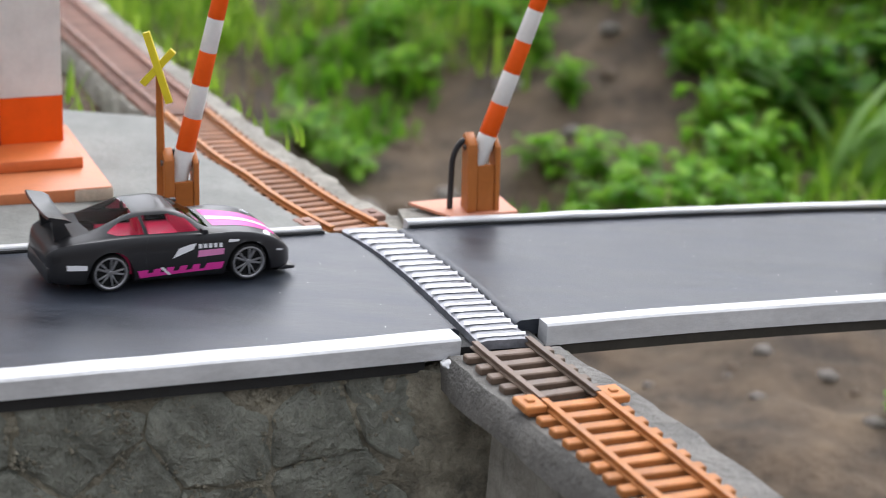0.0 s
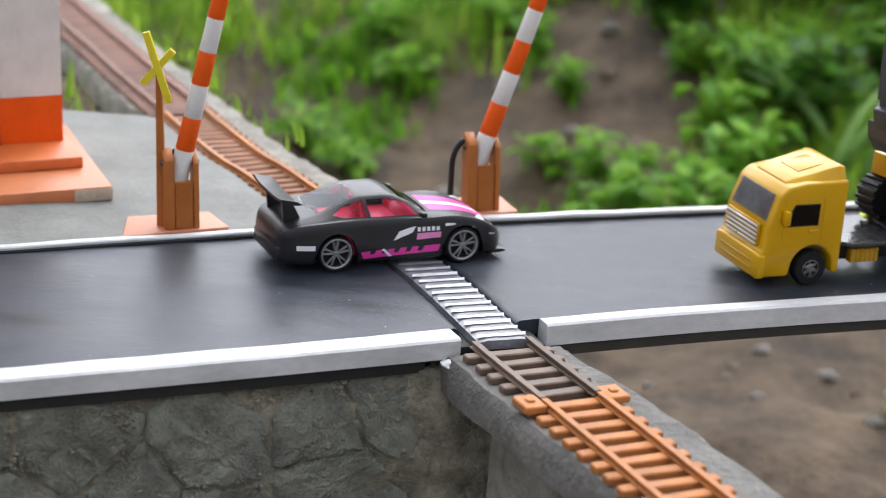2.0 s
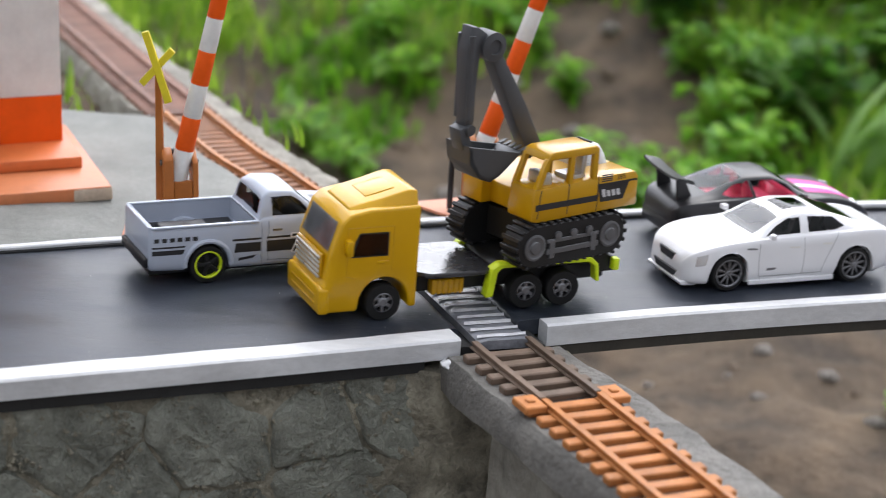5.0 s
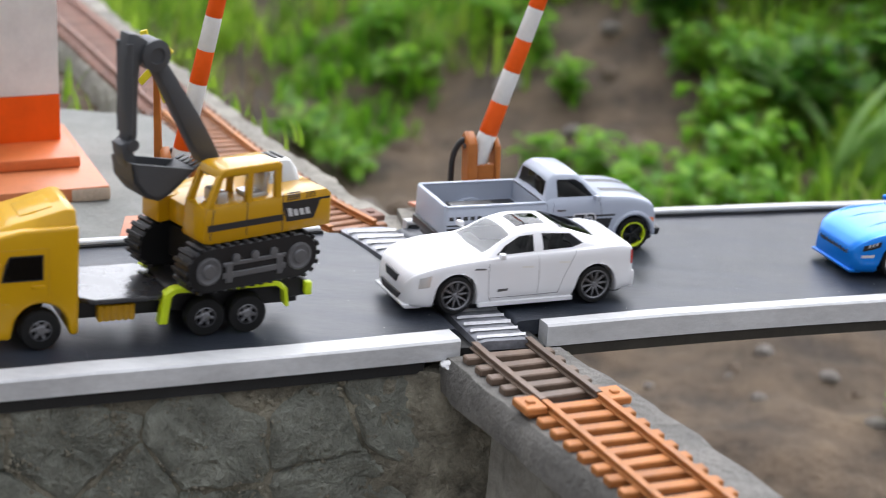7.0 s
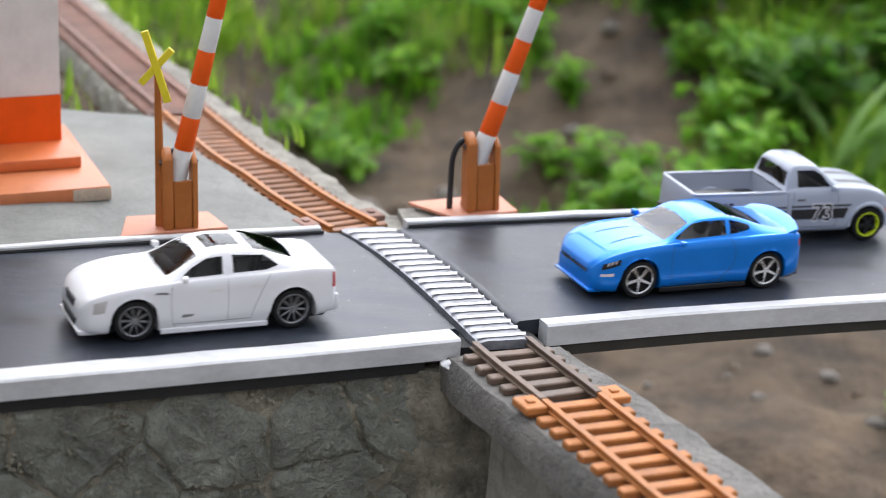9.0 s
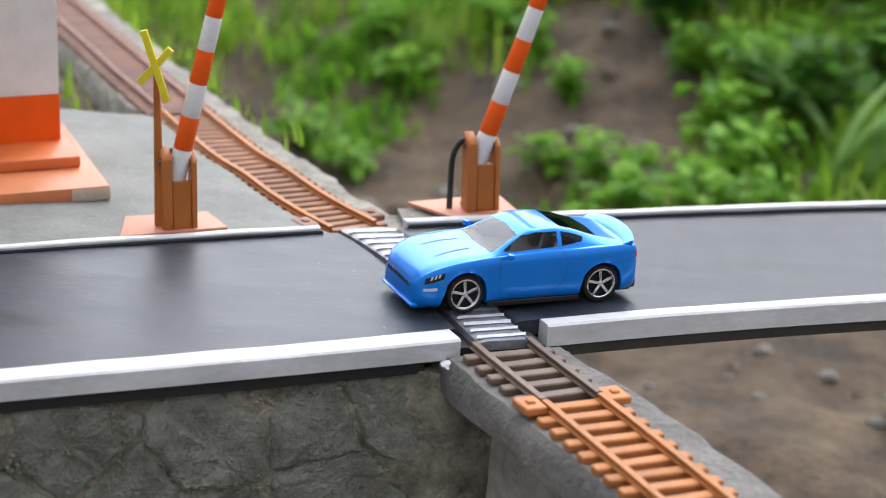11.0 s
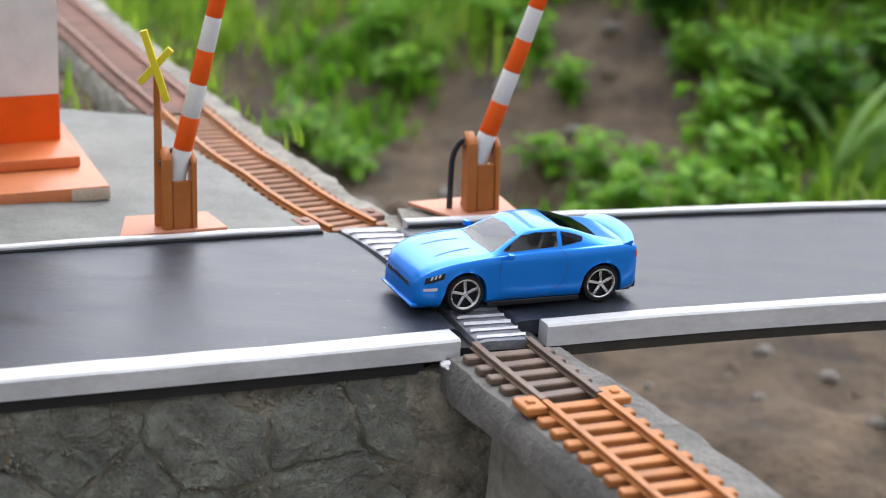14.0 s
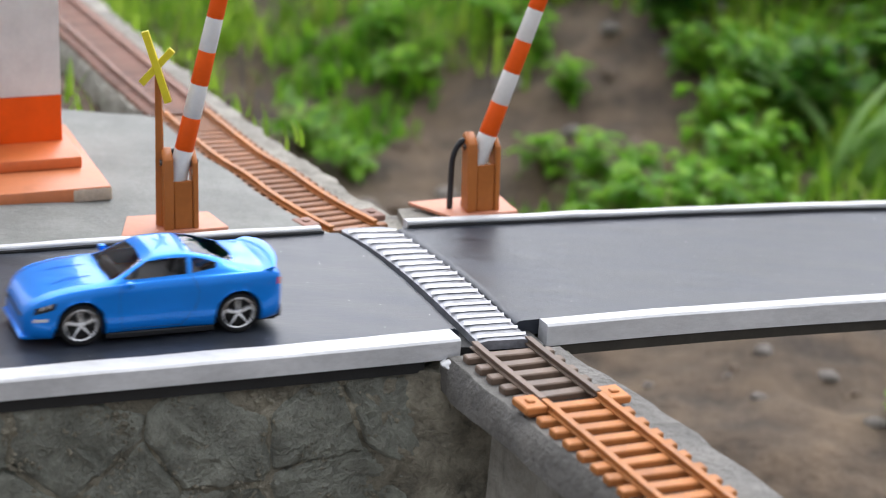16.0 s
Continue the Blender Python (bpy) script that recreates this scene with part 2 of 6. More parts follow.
def ground_z(x, y):
    z = hill_z(x, y)
    if 0.66 < y < 1.6:
        d = track_side(x, y)
        lift = -0.016 - (max(0.0, -d - 0.026) * 0.9 if d < 0 else max(0.0, d - 0.08) * 0.12)
        if d > 0.016 and y < 0.74:
            lift -= 0.05
        lift += 0.007 * noise.noise(Vector((x * 40, y * 40, 9)))
        z = max(z, lift - max(0.0, 0.70 - y) * 1.5)
    return z


def steps(*runs):
    out = []
    for a, b, n in runs:
        out += list(np.linspace(a, b, n, endpoint=False))
    return out + [runs[-1][1]]


def build_ground():
    xs = steps((-60, -4, 8), (-4, -1, 12), (-1, 1, 150), (1, 4, 12), (4, 60, 8))
    ys = steps((-40, -2, 6), (-2, 0.1, 10), (0.1, 2.4, 190), (2.4, 6, 20), (6, 80, 10))
    bm = bmesh.new()
    g = [[bm.verts.new((x, y, ground_z(x, y))) for x in xs] for y in ys]
    for a, b in zip(g, g[1:]):
        for i in range(len(xs) - 1):
            bm.faces.new((a[i], a[i + 1], b[i + 1], b[i]))
    tagged(link("ground", bm, M_SOIL, smooth=True), "bare brown garden soil sloping up behind the model road", "ground", kind="structure")


build_ground()


# ---- road ----
GROOVE_L = spline([(0.0114, 0.5144), (0.0106, 0.5193), (-0.0075, 0.5622), (-0.0218, 0.5904), (-0.0327, 0.6064), (-0.0337, 0.6086)])
GROOVE_R = spline([(0.0273, 0.5200), (0.0239, 0.5264), (0.0085, 0.5631), (-0.0056, 0.5903), (-0.0176, 0.6113), (-0.0186, 0.6138)])


def groove_x(curve, y):
    return float(np.interp(y, curve[:, 1], curve[:, 0]))


def row_cut(curve, v, off):
    x = 0.0
    for _ in range(12):
        y = near_y(x) * (1 - v) + far_y(x) * v
        x = groove_x(curve, y) + off
    return x


def deck(name, curve, off, outer, label):
    """One half of the road board, from the crossing outward; its upper edge at the crossing is rounded and uneven."""
    bm = bmesh.new()
    nv, nu = 40, 70
    top, low = [], []
    for j in range(nv + 1):
        v = j / nv
        xc = row_cut(curve, v, off + 0.0004 * noise.noise(Vector((v * 25, off * 900, 0))))
        a, b = [], []
        for i in range(nu + 1):
            u = (i / nu) ** 1.6
            x = xc + (outer - xc) * u
            y = near_y(x) * (1 - v) + far_y(x) * v
            z = 0.00012 * noise.noise(Vector((x * 60, y * 90, 0))) - 0.0012 * max(0.0, 1 - abs(x - xc) / 0.0014) ** 2
            a.append(bm.verts.new((x, y, z)))
            b.append(bm.verts.new((x, y, -0.0045)))
        top.append(a)
        low.append(b)
    fs = []
    for j in range(nv):
        for i in range(nu):
            fs.append(bm.faces.new((top[j][i], top[j][i + 1], top[j + 1][i + 1], top[j + 1][i])))
            fs.append(bm.faces.new((low[j][i], low[j + 1][i], low[j + 1][i + 1], low[j][i + 1])))
        for i in (0, nu):
            fs.append(bm.faces.new((top[j][i], low[j][i], low[j + 1][i], top[j + 1][i])))
    for j in (0, nv):
        for i in range(nu):
            fs.append(bm.faces.new((top[j][i], top[j][i + 1], low[j][i + 1], low[j][i])))
    bmesh.ops.recalc_face_normals(bm, faces=fs)
    return tagged(link(name, bm, M_ROAD, smooth=True), label, "road", kind="structure")


road_west = deck("road_west", GROOVE_L, -0.0013, -0.33, "black painted model road board with streaky wear")
road_east = deck("road_east", GROOVE_R, 0.0021, 0.38, "black painted model road board curving onto a bridge")


def strip(name, edge, x0, x1, o0, o1, z0, z1, material, label, n=60, category="kerb", rise=0.0):
    """A bar along a road edge between two offsets (positive: away from the road's middle) and two heights."""
    bm = bmesh.new()
    rows = []
    sgn = -1 if edge is NEAR_EDGE else 1
    for i in range(n + 1):
        x = x0 + (x1 - x0) * i / n
        y = float(np.interp(x, edge[:, 0], edge[:, 1]))
        d = float(np.interp(x + 0.003, edge[:, 0], edge[:, 1]) - np.interp(x - 0.003, edge[:, 0], edge[:, 1])) / 0.006
        nx, ny = -d / math.hypot(1, d) * sgn, 1 / math.hypot(1, d) * sgn
        w = 0.00025 * noise.noise(Vector((x * 60, o0 * 900, z0 * 900)))
        ring = []
        for o, z, c in ((o0, z0, 0), (o0, z1 - 0.0004, 0), (o0 + 0.0004, z1, 0), (o1 - 0.0007, z1, 1), (o1, z1 - 0.0006, 1), (o1, z0, 0)):
            ring.append(bm.verts.new((x + nx * (o + w * c), y + ny * (o + w * c), z + w * (z > z0) + rise)))
        rows.append(ring)
    fs = [bm.faces.new(rows[0]), bm.faces.new(rows[-1])]
    for a, b in zip(rows, rows[1:]):
        fs += [bm.faces.new((a[k], a[(k + 1) % 6], b[(k + 1) % 6], b[k])) for k in range(6)]
    bmesh.ops.recalc_face_normals(bm, faces=fs)
    return tagged(link(name, bm, material, smooth=True), label, category, kind="structure")


strip("kerb_near_west", NEAR_EDGE, -0.33, 0.0032, 0.0002, 0.0086, -0.0054, 0.0003, M_KERB, "white painted wooden kerb along the road, chipped at its end")
strip("kerb_near_east", NEAR_EDGE, 0.0290, 0.38, 0.0002, 0.0058, -0.0062, 0.0004, M_KERB, "white painted wooden kerb along the bridge")
strip("kerb_far_west", FAR_EDGE, -0.30, -0.0385, 0.0006, 0.0040, -0.002, 0.0018, M_KERB, "thin white kerb strip on the far road edge")
strip("kerb_far_east", FAR_EDGE, -0.0118, 0.37, 0.0006, 0.0046, -0.002, 0.0021, M_KERB, "thin white kerb strip on the far road edge")
strip("kerb_foot_far_west", FAR_EDGE, -0.30, -0.0380, -0.0005, 0.0005, -0.002, 0.0011, M_BLACK, "crumbly black edge along the kerb", n=220)
strip("kerb_foot_far_east", FAR_EDGE, -0.0113, 0.37, -0.0003, 0.0005, -0.002, 0.0011, M_BLACK, "crumbly black edge along the kerb", n=220)
strip("board_west", NEAR_EDGE, -0.33, -0.0058, -0.030, 0.0072, -0.0092, -0.0053, M_BLACK, "dark board under the road", category="board")
strip("bridge_beam", NEAR_EDGE, 0.0325, 0.38, -0.09, 0.0050, -0.0098, -0.0062, mat("dark_wood", (0.05, 0.045, 0.035), 0.7, var=0.5, grain=500, blotch=60, bump=0.0003), "dark wooden bridge board under the road", category="board")


# ---- crossing between the rails ----
def build_crossing():
    bm = bmesh.new()
    rows = []
    n = 50
    for i in range(n + 1):
        y = 0.5185 + (0.6090 - 0.5185) * i / n
        xl, xr = groove_x(GROOVE_L, y) + 0.0009, groove_x(GROOVE_R, y) - 0.0007
        row = []
        for k in range(7):
            u = k / 6
            row.append(bm.verts.new((xl + (xr - xl) * u, y + 0.0054 * u, -0.0003 - 0.0005 * (abs(u - 0.5) > 0.45))))
        rows.append(row)
    low = [[bm.verts.new((v.co.x, v.co.y, -0.003)) for v in (r[0], r[-1])] for r in rows]
    fs = []
    for a, b in zip(rows, rows[1:]):
        fs += [bm.faces.new((a[k], a[k + 1], b[k + 1], b[k])) for k in range(6)]
    for i in range(n):
        fs.append(bm.faces.new((rows[i][0], rows[i + 1][0], low[i + 1][0], low[i][0])))
        fs.append(bm.faces.new((rows[i][-1], low[i][1], low[i + 1][1], rows[i + 1][-1])))
    fs.append(bm.faces.new((*rows[0], low[0][1], low[0][0])))
    bmesh.ops.recalc_face_normals(bm, faces=fs)
    thing = tagged(link("level_crossing", bm, M_PLATE, smooth=True), "crossing panel with sky sheen in its grey and worn white stripes between the rails", "level crossing", kind="structure")
    rnd = random.Random(4)
    for i in range(19):
        y = 0.5216 + i * 0.00465
        b2 = bmesh.new()
        xl, xr = groove_x(GROOVE_L, y) + 0.0016, groove_x(GROOVE_R, y) - 0.0012
        w = 0.00105 + 0.0003 * rnd.random()
        lo, hi = [], []
        for k in range(9):
            u = k / 8
            x, yy = xl + (xr - xl) * u, y + 0.0054 * u
            j1, j2 = rnd.uniform(-2, 2) * 1e-4, rnd.uniform(-2, 2) * 1e-4
            lo.append(b2.verts.new((x, yy - w + j1, 0.0)))
            hi.append(b2.verts.new((x, yy + w + j2, 0.0)))
        for k in range(8):
            b2.faces.new((lo[k], lo[k + 1], hi[k + 1], hi[k]))
        part("stripe", b2, M_STRIPE, thing, smooth=False)


build_crossing()
bm = bmesh.new()
prism(bm, [(0.0064, 0.5201), (0.0308, 0.5266), (-0.009, 0.6182), (-0.0438, 0.6084)], "z", -0.012, -0.0031)
tagged(link("groove_bed", bm, M_BLACK), "black bed below the crossing grooves", "road bed", kind="structure")


# ---- cement of the railway and apron ----
def bed(name, s0, s1, left, right, drop, depth, material, label, rough=0.0006):
    bm = bmesh.new()
    rows = []
    n = int((s1 - s0) / 0.004)
    for i in range(n + 1):
        s = s0 + (s1 - s0) * i / n
        ring = []
        yy = track_at(s)[1]
        if name == "railway_bed_near":
            left, right = float(np.interp(yy, (0.4287, 0.4636, 0.5031), (0.0138, 0.0161, 0.0179))), float(np.interp(yy, (0.445, 0.488, 0.527), (0.027, 0.0243, 0.0189)))
        for side, z in ((left, -depth), (left, -drop - 0.003), (left - 0.002, -drop), (left * 0.5, -drop), (0, -drop), (-right * 0.5, -drop), (-right + 0.002, -drop), (-right, -drop - 0.004), (-right - 0.002, -depth)):
            p = track_point(s, side, z)
            k = rough * (1.0 if abs(side) > 0.012 else 0.3)
            p += Vector((noise.noise(p * 120) * k * 2, 0, noise.noise(p * 150 + Vector((5, 0, 0))) * k))
            ring.append(bm.verts.new(p))
        rows.append(ring)
    fs = [bm.faces.new(rows[0]), bm.faces.new(rows[-1])]
    for a, b in zip(rows, rows[1:]):
        fs += [bm.faces.new((a[k], a[k + 1], b[k + 1], b[k])) for k in range(8)]
    bmesh.ops.recalc_face_normals(bm, faces=fs)
    return tagged(link(name, bm, material, smooth=True), label, "railway bed", kind="structure")


bed("railway_bed_near", 0.0, s_of_y(0.5213), 0.0160, 0.0185, 0.0040, 0.014, M_BEAM, "grey cement beam under the railway")
bed("railway_pier", 0.0, s_of_y(0.5125), 0.0060, 0.0175, 0.0165, 0.16, M_CEMENT_ROUGH, "rough dark cement below the railway beam", 0.004)
bed("railway_bed_far", s_of_y(0.6120), s_of_y(1.34), 0.0160, 0.0255, 0.0038, 0.05, M_CEMENT_ROUGH, "rough weathered cement bed beside the railway", 0.0016)


def apron_z(x, y):
    return slab_z(y) - 0.0008


# thin dark brown sheet below the sleepers, darker than the cement bed
def dirt(s0, s1, label):
    bm = bmesh.new()
    n = int((s1 - s0) / 0.004)
    rows = [[bm.verts.new(track_point(s0 + (s1 - s0) * i / n, side * (1 + 0.12 * noise.noise(Vector((i * 0.7, side * 90, 0)))), -0.0036)) for side in (0.0098, 0.004, -0.004, -0.0098)] for i in range(n + 1)]
    for a, b in zip(rows, rows[1:]):
        for k in range(3):
            bm.faces.new((a[k], a[k + 1], b[k + 1], b[k]))
    tagged(link("track_dirt", bm, M_TRACK_STRIP), label, "dirt", kind="structure")


dirt(0.0, s_of_y(0.5205), "dark brown strip between the sleepers")
dirt(s_of_y(0.613), s_of_y(1.32), "dark brown strip between the sleepers")


def build_apron():
    bm = bmesh.new()
    rows = []
    for j in range(37):
        y = 0.50 + 0.232 * j / 36
        row = []
        for i in range(56):
            x0, x1 = -0.40, float(np.interp(max(y, 0.6), TRACK[:, 1], TRACK[:, 0])) - 0.0135
            x = x0 + (x1 - x0) * i / 55
            yy = max(y, far_y(x) + 0.003)
            row.append(bm.verts.new((x, yy, apron_z(x, yy) - 0.0006 * (i == 55) + 0.0004 * noise.noise(Vector((x * 50, yy * 50, 2))))))
        rows.append(row)
    back = [bm.verts.new((v.co.x, v.co.y + 0.001, v.co.z - 0.03)) for v in rows[-1]]
    fs = []
    for a, b in zip(rows + [], rows[1:] + [back]):
        fs += [bm.faces.new((a[k], a[k + 1], b[k + 1], b[k])) for k in range(55)]
    bmesh.ops.remove_doubles(bm, verts=bm.verts, dist=1e-6)
    tagged(link("apron", bm, M_CEMENT, smooth=True), "smooth grey cement apron beside the railway", "pavement", kind="structure")
    bm = bmesh.new()
    vs = []
    for z in (-0.0005, -0.06):
        vs.append([bm.verts.new((x, far_y(x) + 0.0050 + o, -0.0012 + z)) for x, o in ((-0.012, 0.0), (0.028, 0.0), (0.020, 0.022), (-0.016, 0.022))])
    fs = [bm.faces.new(vs[0]), bm.faces.new(vs[1])] + [bm.faces.new((vs[0][k], vs[0][(k + 1) % 4], vs[1][(k + 1) % 4], vs[1][k])) for k in range(4)]
    bmesh.ops.recalc_face_normals(bm, faces=fs)
    tagged(link("gate_footing", bm, M_CEMENT_ROUGH), "rough cement footing under the barrier post", "footing", kind="structure")


build_apron()


# ---- railway ----
RAIL_PROFILE = ((-0.0013, -0.0020), (-0.0013, -0.0016), (-0.0005, -0.0014), (-0.0005, -0.0007), (-0.0009, -0.0005), (-0.0009, 0.0), (0.0009, 0.0), (0.0009, -0.0005), (0.0005, -0.0007), (0.0005, -0.0014), (0.0013, -0.0016), (0.0013, -0.0020))


def rail(parent, s0, s1, hand, material, label=""):
    bm = bmesh.new()
    rows = []
    n = max(4, int((s1 - s0) / 0.005))
    for i in range(n + 1):
        s = s0 + (s1 - s0) * i / n
        g = track_at(s)[3] / 2
        rows.append([bm.verts.new(track_point(s, hand * g + o, z)) for o, z in RAIL_PROFILE])
    fs = [bm.faces.new(rows[0]), bm.faces.new(rows[-1])]
    for a, b in zip(rows, rows[1:]):
        fs += [bm.faces.new((a[k], a[(k + 1) % 12], b[(k + 1) % 12], b[k])) for k in range(12)]
    bmesh.ops.recalc_face_normals(bm, faces=fs)
    return part("rail", bm, material, parent, label)


def sleeper_mesh(name, length, width, height, material):
    bm = bmesh.new()
    box(bm, -width / 2, width / 2, -length / 2, length / 2, -height, 0, 0.00035, 1)
    me = bpy.data.meshes.new(name)
    bm.to_mesh(me)
    bm.free()
    me.materials.append(material)
    return me


def sleepers(parent, s0, s1, pitch, me, rnd):
    s = s0
    while s < s1:
        x, y, h, g = track_at(s)
        p = track_point(s, 0.0, -0.00185)
        ob = new("sleeper", me)
        ob.parent = parent
        up = math.atan2(slab_z(y + 0.01) - slab_z(y - 0.01), 0.02)
        ob.matrix_basis = Matrix.Translation(p) @ Euler((0, 0, h + rnd.uniform(-0.03, 0.03))).to_matrix().to_4x4() @ Euler((0, -up, 0)).to_matrix().to_4x4()
        s += pitch * rnd.uniform(0.97, 1.03)


def joint(parent, s, hand, material):
    x, y, h, g = track_at(s)
    bm = bmesh.new()
    box(bm, -0.0042, 0.0042, -0.0032, 0.0032, -0.0019, 0.0003, 0.0004, 1)
    box(bm, -0.0012, 0.0012, -0.0012, 0.0012, 0.0002, 0.0009, 0.0003, 1)
    ob = part("rail_joint", bm, material, parent, "block joining two rail lengths")
    ob.matrix_basis = Matrix.Translation(track_point(s, hand * (g / 2 + 0.0042), -0.0006)) @ Euler((0, 0, h)).to_matrix().to_4x4()


def build_railway():
    rnd = random.Random(11)
    a = base("railway_track", "orange-brown plastic model railway track on a cement beam", "railway track")
    sj = s_of_y(0.4845)
    for hand in (1, -1):
        rail(a, 0.0, sj, hand, M_RAIL)
        rail(a, sj + 0.0006, s_of_y(0.5213), hand, M_TIE_GREY, "dark worn rail next to the road")
        joint(a, sj, hand, M_TIE)
    sleepers(a, 0.003, sj + 0.001, 0.0071, sleeper_mesh("sleeper", 0.0274, 0.0036, 0.0022, M_TIE), rnd)
    sleepers(a, sj + 0.0069, s_of_y(0.5195), 0.0071, sleeper_mesh("sleeper", 0.0266, 0.0036, 0.0022, M_TIE_GREY), rnd)
    b = base("railway_track", "brown plastic model railway track climbing away from the road", "railway track")
    s1, s2, s3 = s_of_y(0.6151), s_of_y(0.7415), s_of_y(1.33)
    for hand in (1, -1):
        rail(b, s1, s2, hand, M_RAIL)
        rail(b, s2 + 0.0008, s3, hand, M_TIE_FAR)
        joint(b, s_of_y(0.6225), hand, M_TIE_FAR)
    sleepers(b, s1 + 0.002, s2, 0.0056, sleeper_mesh("sleeper", 0.0270, 0.0032, 0.0022, M_TIE_MID), rnd)
    sleepers(b, s2 + 0.004, s3, 0.0056, sleeper_mesh("sleeper", 0.0276, 0.0032, 0.0022, M_TIE_FAR), rnd)


build_railway()


# ---- stone retaining wall under the road ----
def wall_point(u, w, out):
    """u along the wall in metres from its end at the railway towards the west, w down, out towards the front."""
    x = 0.0054 - u * 0.906
    y = near_y(x) - 0.0054
    o = out + w * 0.10
    return Vector((x + 0.423 * o, y - 0.906 * o, -0.0085 - w))


def build_wall():
    bm = bmesh.new()
    rows = []
    for j in range(91):
        w = 0.16 * j / 90
        rows.append([])
        for i in range(221):
            u = -0.034 + 0.374 * i / 220
            k = 0.0012 * noise.noise(Vector((u * 90, w * 90, 0))) + 0.0013 * noise.noise(Vector((u * 230, w * 230, 4))) + 0.0010 * abs(noise.noise(Vector((u * 520, w * 520, 2))))
            bulge = 0.016 * max(0, 1 - (u + 0.034) / 0.068) ** 1.5
            rows[-1].append(bm.verts.new(wall_point(u, w, k + bulge - 0.0009 * min(1.0, max(0.0, (u - 0.004) * 120)))))
    for a, b in zip(rows, rows[1:]):
        for i in range(220):
            bm.faces.new((a[i], b[i], b[i + 1], a[i + 1]))
    top = [bm.verts.new(v.co + Vector((-0.01, 0.03, 0))) for v in rows[0]]
    for i in range(220):
        bm.faces.new((rows[0][i], rows[0][i + 1], top[i + 1], top[i]))
    wall = tagged(link("retaining_wall", bm, M_MORTAR, smooth=True), "dark grey cement wall with moulded irregular stones", "wall", kind="structure")
    rnd = random.Random(21)
    seeds = []
    for r in range(-1, 5):
        for c in range(-1, 11):
            seeds.append((0.012 + (c + 0.5 * (r % 2) + rnd.uniform(-0.33, 0.33)) * 0.033, 0.011 + (r + rnd.uniform(-0.30, 0.30)) * 0.0235))
    for k, (cu, cw) in enumerate(seeds):
        if not (0.004 < cu < 0.32 and 0.0 < cw < 0.10):
            continue
        poly = [(cu - 0.05, cw - 0.05), (cu + 0.05, cw - 0.05), (cu + 0.05, cw + 0.05), (cu - 0.05, cw + 0.05)]
        for q in seeds:
            if q == (cu, cw) or math.hypot(q[0] - cu, q[1] - cw) > 0.09:
                continue
            mx, my, nx, ny = (q[0] + cu) / 2, (q[1] + cw) / 2, q[0] - cu, q[1] - cw
            gap = rnd.uniform(0.0001, 0.0006) * math.hypot(nx, ny)
            side = [(p[0] - mx) * nx + (p[1] - my) * ny + gap for p in poly]
            cut = []
            for a in range(len(poly)):
                b = (a + 1) % len(poly)
                if side[a] <= 0:
                    cut.append(poly[a])
                if side[a] * side[b] < 0:
                    t = side[a] / (side[a] - side[b])
                    cut.append((poly[a][0] + (poly[b][0] - poly[a][0]) * t, poly[a][1] + (poly[b][1] - poly[a][1]) * t))
            poly = cut
        n = 56
        edge = np.array(poly + poly[:1])
        run = np.concatenate([[0], np.cumsum(np.hypot(*np.diff(edge, axis=0).T))])
        rim = [(float(np.interp(run[-1] * i / n, run, edge[:, 0])), float(np.interp(run[-1] * i / n, run, edge[:, 1]))) for i in range(n)]
        proud, tip_u, tip_w = rnd.uniform(-0.0003, 0.0007), rnd.uniform(-0.05, 0.05), rnd.uniform(-0.06, 0.06)
        b2 = bmesh.new()
        rings = []
        for q, o in ((1.01, -0.0020), (0.975, -0.0004), (0.90, 0.0003), (0.80, 0.0005), (0.68, 0.0005), (0.52, 0.0006), (0.36, 0.0006), (0.18, 0.0006)):
            ring = []
            for pu, pw in rim:
                uu, ww = cu + q * (pu - cu), cw + q * (pw - cw)
                uu += 0.0009 * noise.noise(Vector((pu * 160, pw * 160, 1 + k)))
                ww += 0.0009 * noise.noise(Vector((pu * 160, pw * 160, 50 + k)))
                rough = 0.0014 * noise.noise(Vector((uu * 110, ww * 110, 7))) + 0.0011 * noise.noise(Vector((uu * 300, ww * 300, 3))) + 0.0009 * noise.noise(Vector((uu * 700, ww * 700, 5)))
                ring.append(b2.verts.new(wall_point(uu, max(0.0, ww), o + proud + (uu - cu) * tip_u + (ww - cw) * tip_w + rough)))
            rings.append(ring)
        for a, b in zip(rings, rings[1:]):
            for i in range(n):
                b2.faces.new((a[i], a[(i + 1) % n], b[(i + 1) % n], b[i]))
        b2.faces.new(rings[-1])
        bmesh.ops.recalc_face_normals(b2, faces=b2.faces)
        part("stone", b2, M_STONE, wall)


